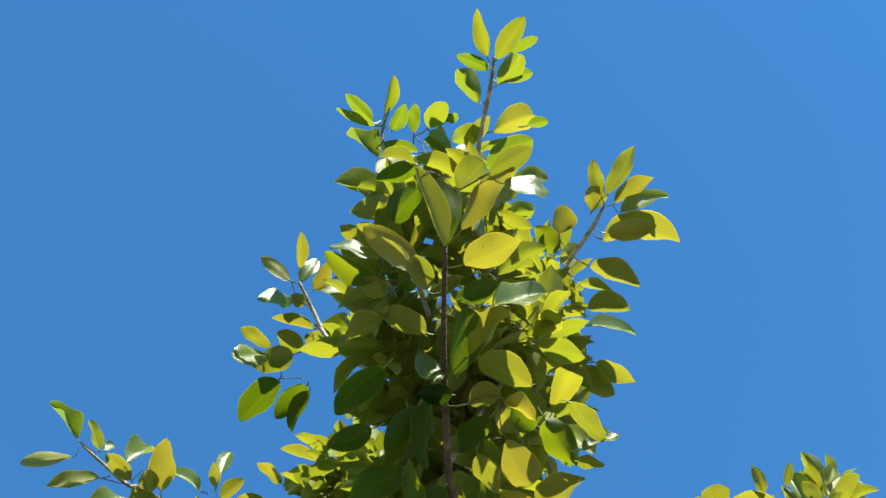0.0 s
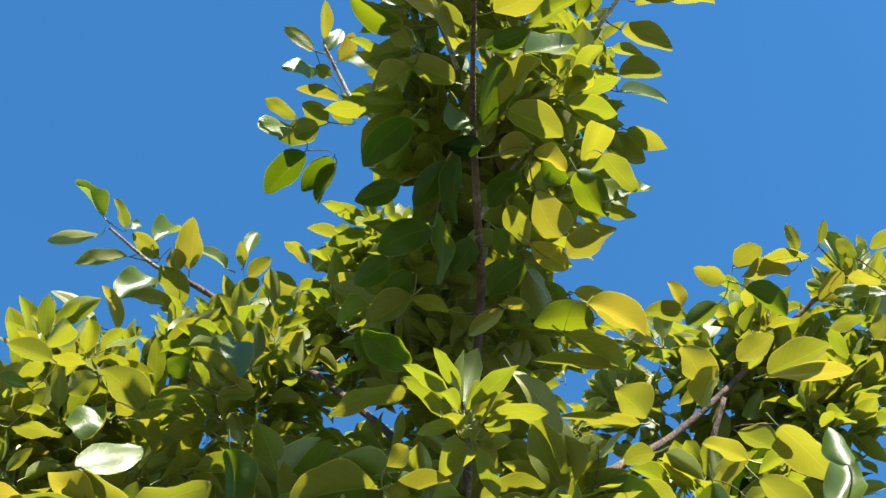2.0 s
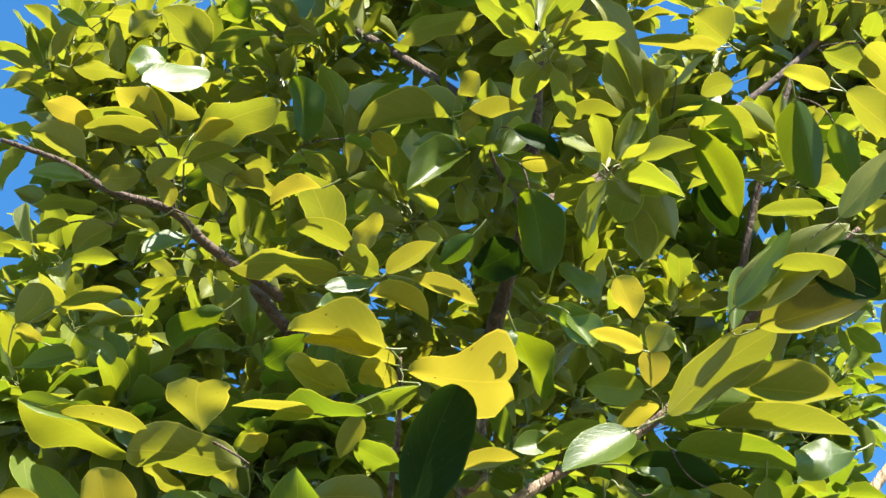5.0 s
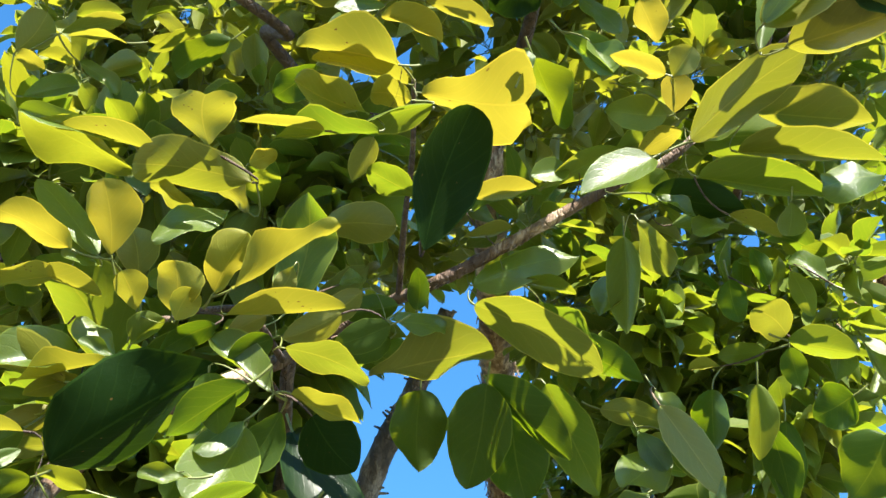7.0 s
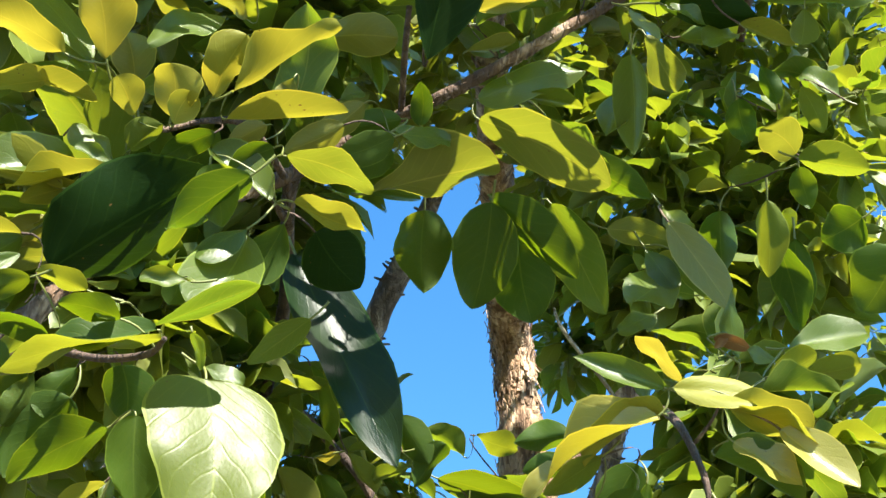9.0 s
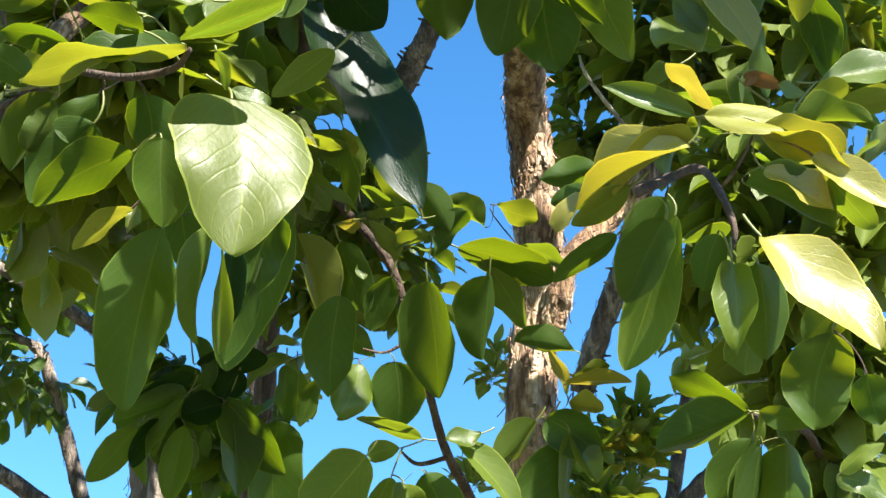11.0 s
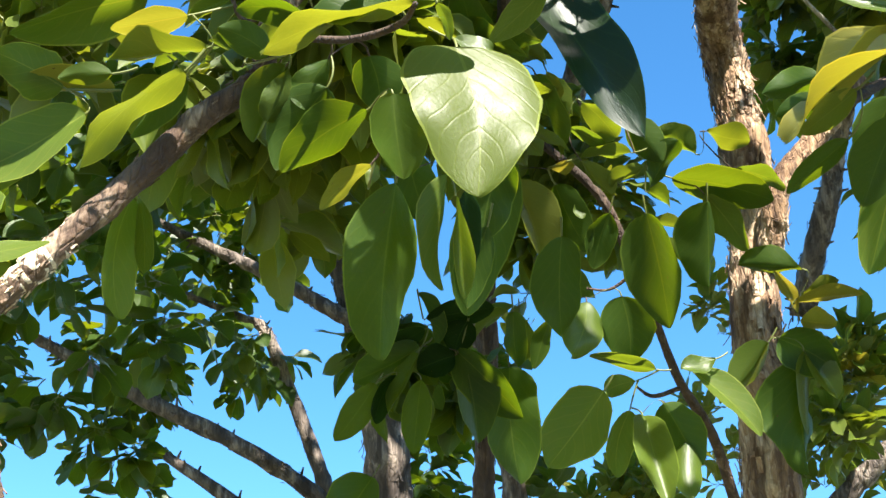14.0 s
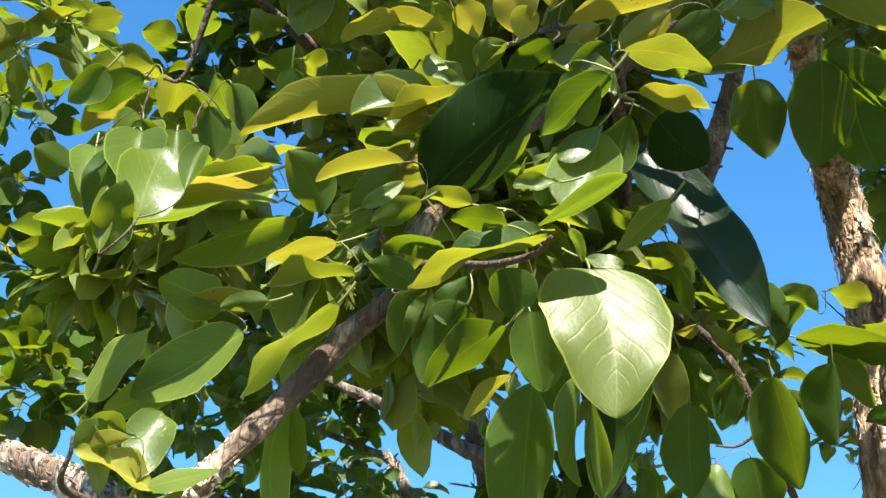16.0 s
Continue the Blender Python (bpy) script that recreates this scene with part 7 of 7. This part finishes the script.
leaf(dstem, (-0.225, 1.802, 2.262), (-0.220, 1.849, 2.102), 0.097, 25, "mo")
leaf(dstem, (-0.332, 1.722, 2.310), (-0.236, 1.731, 2.324), 0.044, -42, "de")
leaf(dstem, (-0.340, 1.705, 2.344), (-0.323, 1.739, 2.273), 0.036, 21, "me")
leaf(dstem, (-0.210, 1.733, 2.316), (-0.210, 1.774, 2.248), 0.046, 38, "mo")
leaf(dstem, (-0.275, 1.733, 2.307), (-0.297, 1.750, 2.263), 0.048, 31, "do")
leaf(dstem, (-0.484, 2.107, 2.212), (-0.560, 2.135, 2.122), 0.086, 44, "mo")
crown = Foliage(14, 0.12)
crown.clump(-0.34, 2.19, 2.38, 0.06, 0.07, 0.06, 10, 0.075, -0.2)
crown.clump(-0.42, 1.96, 2.36, 0.06, 0.07, 0.06, 10, 0.08, -0.3)
crown.clump(-0.65, 1.97, 2.89, 0.13, 0.14, 0.10, 18, 0.085, -0.2)
crown.clump(-0.34, 2.50, 2.50, 0.07, 0.10, 0.12, 6, 0.08, -0.3)
crown.clump(-0.27, 2.89, 2.39, 0.07, 0.18, 0.11, 8, 0.06, 0.2)
crown.done(grown, "dense green and yellowing leaves in whorls", FOLIAGE_DEEP_GREEN)

# ---- branching tree with grey limbs and dense drooping leaves ----
grown = tree("branching tree with grey limbs and dense drooping leaves", 0.472, 2.980)
rgrey = stem("limb", grown, [(0.308, 2.728, 2.711, 0.0265), (0.343, 2.668, 2.829, 0.0253), (0.385, 2.613, 2.937, 0.0241), (0.414, 2.558, 3.045, 0.0205), (0.473, 2.487, 3.185, 0.0157)], BARK_GREY, 12, 10, 0.2, "rough grey bark", 160)
rlow = stem("limb", grown, [(0.267, 2.844, 2.264, 0.0222), (0.348, 2.807, 2.337, 0.0222), (0.429, 2.772, 2.406, 0.0210), (0.544, 2.721, 2.505, 0.0198), (0.637, 2.678, 2.589, 0.0140), (0.811, 2.635, 2.673, 0.0117)], BARK_GREY, 12, 10, 0.2, "rough grey bark", 160)
rthin = stem("trunk", grown, [(0.472, 2.980, -0.050, 0.0261), (0.472, 2.992, 1.032, 0.0216), (0.472, 2.980, 2.064, 0.0200), (0.496, 2.960, 2.386, 0.0185), (0.521, 2.940, 2.534, 0.0175), (0.545, 2.900, 2.680, 0.0164), (0.580, 2.840, 2.876, 0.0140)], BARK_GREY, 10, 10, 0.12, "rough grey bark", 20)
rdark = stem("limb", grown, [(0.388, 2.274, 2.061, 0.0277), (0.427, 2.127, 2.130, 0.0248), (0.471, 2.004, 2.150, 0.0211), (0.536, 1.877, 2.179, 0.0169), (0.598, 1.720, 2.267, 0.0138), (0.635, 1.641, 2.313, 0.0112)], BARK_TWIG, 12, 10, 0.2, "brown twig bark", 40)
rclu = stem("twig", grown, [(0.532, 1.772, 2.164, 0.0069), (0.448, 1.551, 2.158, 0.0055), (0.388, 1.472, 2.137, 0.0039), (0.354, 1.448, 2.141, 0.0023)], BARK_TWIG, 8, 6, 0.12, "brown twig bark", 0)
rhub = stem("twig", grown, [(0.328, 2.002, 2.771, 0.0105), (0.298, 1.495, 2.488, 0.0065), (0.260, 1.169, 2.291, 0.0046), (0.263, 1.097, 2.213, 0.0037), (0.270, 1.093, 2.176, 0.0029), (0.268, 1.101, 2.160, 0.0016)], BARK_TWIG, 8, 6, 0.12, "brown twig bark", 0)
ystalk = stem("twig", grown, [(0.214, 1.215, 2.327, 0.0021), (0.186, 1.177, 2.346, 0.0024), (0.159, 1.144, 2.359, 0.0021), (0.140, 1.122, 2.373, 0.0020), (0.133, 1.112, 2.388, 0.0012)], SHOOT, 6, 6, 0.12, "pale young shoot", 0)
dry = stem("twig", grown, [(0.273, 1.143, 2.253, 0.0025), (0.285, 1.113, 2.262, 0.0017), (0.296, 1.077, 2.279, 0.0014)], BARK_TWIG, 6, 6, 0.12, "brown twig bark", 0)
bgrey = stem("limb", grown, [(-0.137, 2.244, 2.952, 0.0261), (-0.096, 2.169, 3.059, 0.0250), (-0.060, 2.125, 3.122, 0.0239), (-0.024, 2.081, 3.185, 0.0206), (0.027, 1.999, 3.302, 0.0152)], BARK_GREY, 10, 10, 0.12, "rough grey bark", 20)
fruit(rgrey, (0.819, 2.217, 3.156), 0.0146)
leaf(rclu, (0.332, 1.366, 2.110), (0.249, 1.364, 2.148), 0.041, 20, "me")
leaf(rclu, (0.333, 1.372, 2.108), (0.236, 1.395, 2.073), 0.061, 31, "mo")
leaf(rclu, (0.336, 1.379, 2.082), (0.296, 1.415, 2.007), 0.054, 26, "mo")
leaf(rclu, (0.342, 1.370, 2.078), (0.322, 1.435, 1.956), 0.056, -44, "me")
leaf(rclu, (0.346, 1.374, 2.073), (0.342, 1.428, 1.959), 0.057, -39, "me")
leaf(rclu, (0.372, 1.371, 2.075), (0.370, 1.412, 1.971), 0.065, 4, "mo")
leaf(rclu, (0.343, 1.361, 2.107), (0.396, 1.359, 2.092), 0.026, -55, "me")
leaf(rclu, (0.337, 1.379, 2.074), (0.344, 1.366, 2.106), 0.019, -95, "ge")
leaf(rclu, (0.416, 1.308, 2.176), (0.400, 1.359, 2.086), 0.077, 22, "mo")
leaf(rclu, (0.426, 1.287, 2.202), (0.390, 1.325, 2.170), 0.045, 43, "mo")
leaf(rclu, (0.441, 1.376, 2.011), (0.425, 1.408, 1.939), 0.048, 32, "mo")
leaf(rclu, (0.424, 1.367, 2.042), (0.468, 1.346, 2.069), 0.025, 74, "ge")
leaf(rclu, (0.421, 1.369, 2.038), (0.474, 1.377, 2.021), 0.033, 82, "so")
leaf(rclu, (0.413, 1.404, 1.941), (0.328, 1.441, 1.934), 0.054, 13, "ge")
leaf(rclu, (0.450, 1.318, 2.134), (0.464, 1.339, 2.085), 0.044, -5, "mo")
leaf(rhub, (0.205, 0.927, 2.189), (0.129, 0.927, 2.217), 0.025, -94, "se")
leaf(rhub, (0.219, 0.924, 2.193), (0.180, 0.904, 2.226), 0.029, -17, "ye")
leaf(rhub, (0.212, 0.922, 2.186), (0.290, 0.919, 2.175), 0.035, 80, "ye")
leaf(rhub, (0.259, 0.920, 2.178), (0.323, 0.921, 2.147), 0.043, -7, "yb")
leaf(rhub, (0.256, 0.922, 2.168), (0.333, 0.930, 2.134), 0.045, 4, "ye")
leaf(rhub, (0.298, 0.923, 2.150), (0.353, 0.915, 2.095), 0.038, 76, "pe")
leaf(rhub, (0.261, 0.936, 2.144), (0.313, 0.932, 2.103), 0.032, 77, "pe")
leaf(rhub, (0.200, 0.934, 2.166), (0.093, 0.996, 2.114), 0.048, -58, "pl")
leaf(rhub, (0.209, 0.941, 2.174), (0.140, 0.967, 2.133), 0.038, -2, "ye")
leaf(rhub, (0.154, 0.968, 2.143), (0.106, 0.983, 2.114), 0.036, 12, "ge")
leaf(rhub, (0.208, 0.938, 2.168), (0.171, 0.943, 2.175), 0.023, 0, "ye")
leaf(rhub, (0.134, 1.009, 2.186), (0.084, 1.023, 2.183), 0.028, 51, "me")
leaf(rhub, (0.191, 1.007, 2.158), (0.164, 1.040, 2.107), 0.041, 34, "mo")
leaf(rhub, (0.248, 0.953, 2.140), (0.316, 0.946, 2.095), 0.050, -15, "mo")
leaf(rhub, (0.312, 0.931, 2.135), (0.347, 0.941, 2.093), 0.036, -8, "go")
leaf(rhub, (0.330, 0.977, 2.263), (0.401, 0.968, 2.275), 0.043, 80, "sb")
leaf(rhub, (0.345, 0.987, 2.243), (0.391, 0.969, 2.244), 0.033, -20)
leaf(rhub, (0.309, 0.978, 2.233), (0.350, 0.961, 2.248), 0.033, -20, "gb")
leaf(rhub, (0.295, 0.960, 2.207), (0.362, 0.950, 2.203), 0.031, 0, "ge")
leaf(rhub, (0.300, 1.038, 2.287), (0.291, 0.996, 2.340), 0.031, 52, "me")
leaf(rhub, (0.321, 0.988, 2.254), (0.294, 0.983, 2.263), 0.018, -87, "s")
leaf(rhub, (0.363, 1.077, 2.454), (0.392, 1.134, 2.383), 0.043, 14, "me")
leaf(rhub, (0.244, 1.150, 2.409), (0.203, 1.145, 2.382), 0.030, -71, "so")
leaf(rhub, (0.293, 1.170, 2.447), (0.238, 1.185, 2.455), 0.035, 11, "go")
leaf(rhub, (0.225, 1.071, 2.437), (0.253, 1.072, 2.389), 0.031, 101, "s")
leaf(rhub, (0.252, 1.065, 2.430), (0.313, 1.089, 2.389), 0.035, 130, "ge")
leaf(rhub, (0.185, 0.980, 2.120), (0.155, 1.029, 2.065), 0.046, -129, "mo")
leaf(rhub, (0.198, 1.005, 2.139), (0.157, 1.063, 2.017), 0.080, 96, "ge")
leaf(rhub, (0.146, 0.996, 2.113), (0.093, 1.023, 2.081), 0.030, 10, "me")
leaf(rhub, (0.240, 0.990, 2.085), (0.239, 0.995, 2.004), 0.036, -151, "so")
leaf(rhub, (0.261, 0.987, 2.083), (0.271, 1.032, 2.016), 0.047, -9, "mo")
leaf(rhub, (0.244, 0.904, 2.062), (0.321, 0.894, 1.962), 0.059, 75, "po")
leaf(rhub, (0.228, 0.982, 2.108), (0.219, 1.012, 2.069), 0.030, 16, "mo")
leaf(rhub, (0.129, 0.978, 2.143), (0.089, 0.988, 2.138), 0.024, 47, "me")
leaf(rhub, (0.271, 1.009, 2.292), (0.304, 1.010, 2.281), 0.016, -28, "re")
leaf(rhub, (0.283, 1.006, 2.293), (0.272, 1.015, 2.284), 0.009, -123, "re")
crown = Foliage(15)
crown.clump(0.32, 1.48, 2.90, 0.09, 0.11, 0.09, 22, 0.08, -0.1)
crown.clump(0.47, 1.58, 2.90, 0.10, 0.12, 0.10, 24, 0.08, -0.1)
crown.clump(0.21, 1.56, 2.98, 0.08, 0.10, 0.08, 14, 0.08, 0)
crown.clump(0.59, 1.50, 2.95, 0.10, 0.12, 0.10, 22, 0.08, -0.1)
crown.clump(0.36, 1.58, 2.75, 0.07, 0.08, 0.07, 12, 0.08, -0.2)
crown.clump(0.11, 1.33, 2.95, 0.05, 0.06, 0.05, 8, 0.08, 0)
crown.clump(0.54, 1.58, 2.75, 0.09, 0.11, 0.09, 20, 0.085, -0.2)
crown.clump(0.38, 1.43, 2.48, 0.06, 0.07, 0.06, 12, 0.08, -0.2)
crown.clump(0.50, 1.45, 2.40, 0.07, 0.08, 0.07, 14, 0.085, -0.3)
crown.clump(0.33, 1.64, 2.74, 0.08, 0.09, 0.08, 14, 0.08, -0.2)
crown.clump(0.51, 1.65, 2.26, 0.08, 0.09, 0.08, 22, 0.085, -0.4)
crown.clump(0.54, 1.69, 2.13, 0.06, 0.07, 0.06, 16, 0.085, -0.4)
crown.clump(0.43, 1.50, 2.36, 0.07, 0.08, 0.07, 14, 0.085, -0.3)
crown.clump(0.37, 1.70, 2.45, 0.05, 0.06, 0.05, 10, 0.08, -0.3)
crown.clump(0.30, 2.42, 2.35, 0.06, 0.08, 0.06, 14, 0.06, 0.1)
crown.clump(0.63, 2.09, 2.17, 0.07, 0.09, 0.07, 14, 0.08, -0.3)
crown.clump(0.66, 1.79, 3.81, 0.29, 0.24, 0.21, 52, 0.09, 0.1)
crown.clump(0.72, 2.19, 3.64, 0.31, 0.25, 0.22, 52, 0.085, 0)
crown.clump(0.55, 2.36, 3.59, 0.19, 0.16, 0.14, 20, 0.08, 0)
crown.clump(0.70, 2.26, 3.40, 0.27, 0.16, 0.14, 27, 0.08, -0.2)
crown.clump(0.53, 2.41, 3.23, 0.16, 0.18, 0.15, 20, 0.08, -0.3)
crown.clump(0.91, 2.23, 3.32, 0.06, 0.17, 0.13, 6, 0.085, -0.3)
crown.clump(-0.08, 3.08, 2.45, 0.09, 0.14, 0.09, 16, 0.055, 0.4)
crown.clump(-0.17, 3.09, 2.42, 0.06, 0.09, 0.06, 5, 0.055, 0.4)
crown.clump(0.33, 2.67, 3.21, 0.05, 0.14, 0.14, 9, 0.07, -0.3)
crown.clump(0.50, 2.55, 3.38, 0.15, 0.17, 0.14, 25, 0.08, -0.2)
crown.clump(0.83, 2.37, 3.11, 0.12, 0.17, 0.13, 13, 0.085, -0.2)
crown.clump(0.86, 2.48, 2.95, 0.09, 0.17, 0.13, 13, 0.085, -0.2)
crown.clump(0.78, 2.27, 3.43, 0.14, 0.17, 0.13, 23, 0.08, -0.1)
crown.clump(0.31, 2.81, 2.55, 0.07, 0.18, 0.13, 13, 0.055, 0.1)
crown.clump(0.37, 2.68, 2.60, 0.04, 0.09, 0.07, 5, 0.05, 0.2)
crown.clump(0.31, 2.44, 3.33, 0.06, 0.19, 0.17, 16, 0.07, 0)
crown.clump(0.91, 1.80, 3.87, 0.06, 0.22, 0.22, 23, 0.085, 0)
crown.clump(0.30, 2.21, 3.45, 0.13, 0.16, 0.15, 20, 0.085, 0)
crown.clump(0.99, 2.35, 3.92, 0.10, 0.18, 0.17, 23, 0.085, 0)
crown.clump(1.03, 2.18, 4.13, 0.07, 0.19, 0.18, 16, 0.085, 0)
crown.clump(0.50, 2.31, 3.82, 0.24, 0.25, 0.23, 41, 0.09, 0)
crown.clump(0.81, 2.12, 3.83, 0.23, 0.25, 0.24, 41, 0.09, 0)
crown.clump(0.39, 2.77, 2.63, 0.08, 0.09, 0.07, 9, 0.07, 0.3)
crown.clump(0.35, 2.85, 2.46, 0.11, 0.18, 0.13, 16, 0.07, 0.1)
crown.clump(0.54, 2.88, 2.41, 0.07, 0.18, 0.11, 6, 0.07, -0.1)
crown.clump(0.52, 2.55, 2.84, 0.09, 0.18, 0.11, 9, 0.075, -0.3)
crown.clump(0.54, 2.15, 2.53, 0.06, 0.18, 0.11, 9, 0.09, -0.4)
crown.clump(0.53, 1.68, 2.35, 0.08, 0.09, 0.08, 9, 0.1, -0.5)
crown.clump(0.32, 2.45, 3.25, 0.08, 0.18, 0.12, 18, 0.08, -0.1)
crown.clump(0.44, 2.49, 3.17, 0.07, 0.18, 0.11, 9, 0.08, -0.2)
crown.clump(0.65, 2.08, 2.23, 0.07, 0.18, 0.12, 9, 0.09, -0.4)
crown.clump(0.44, 1.53, 2.42, 0.12, 0.09, 0.06, 9, 0.1, -0.3)
crown.done(grown, "dense green and yellowing leaves in whorls", FOLIAGE)
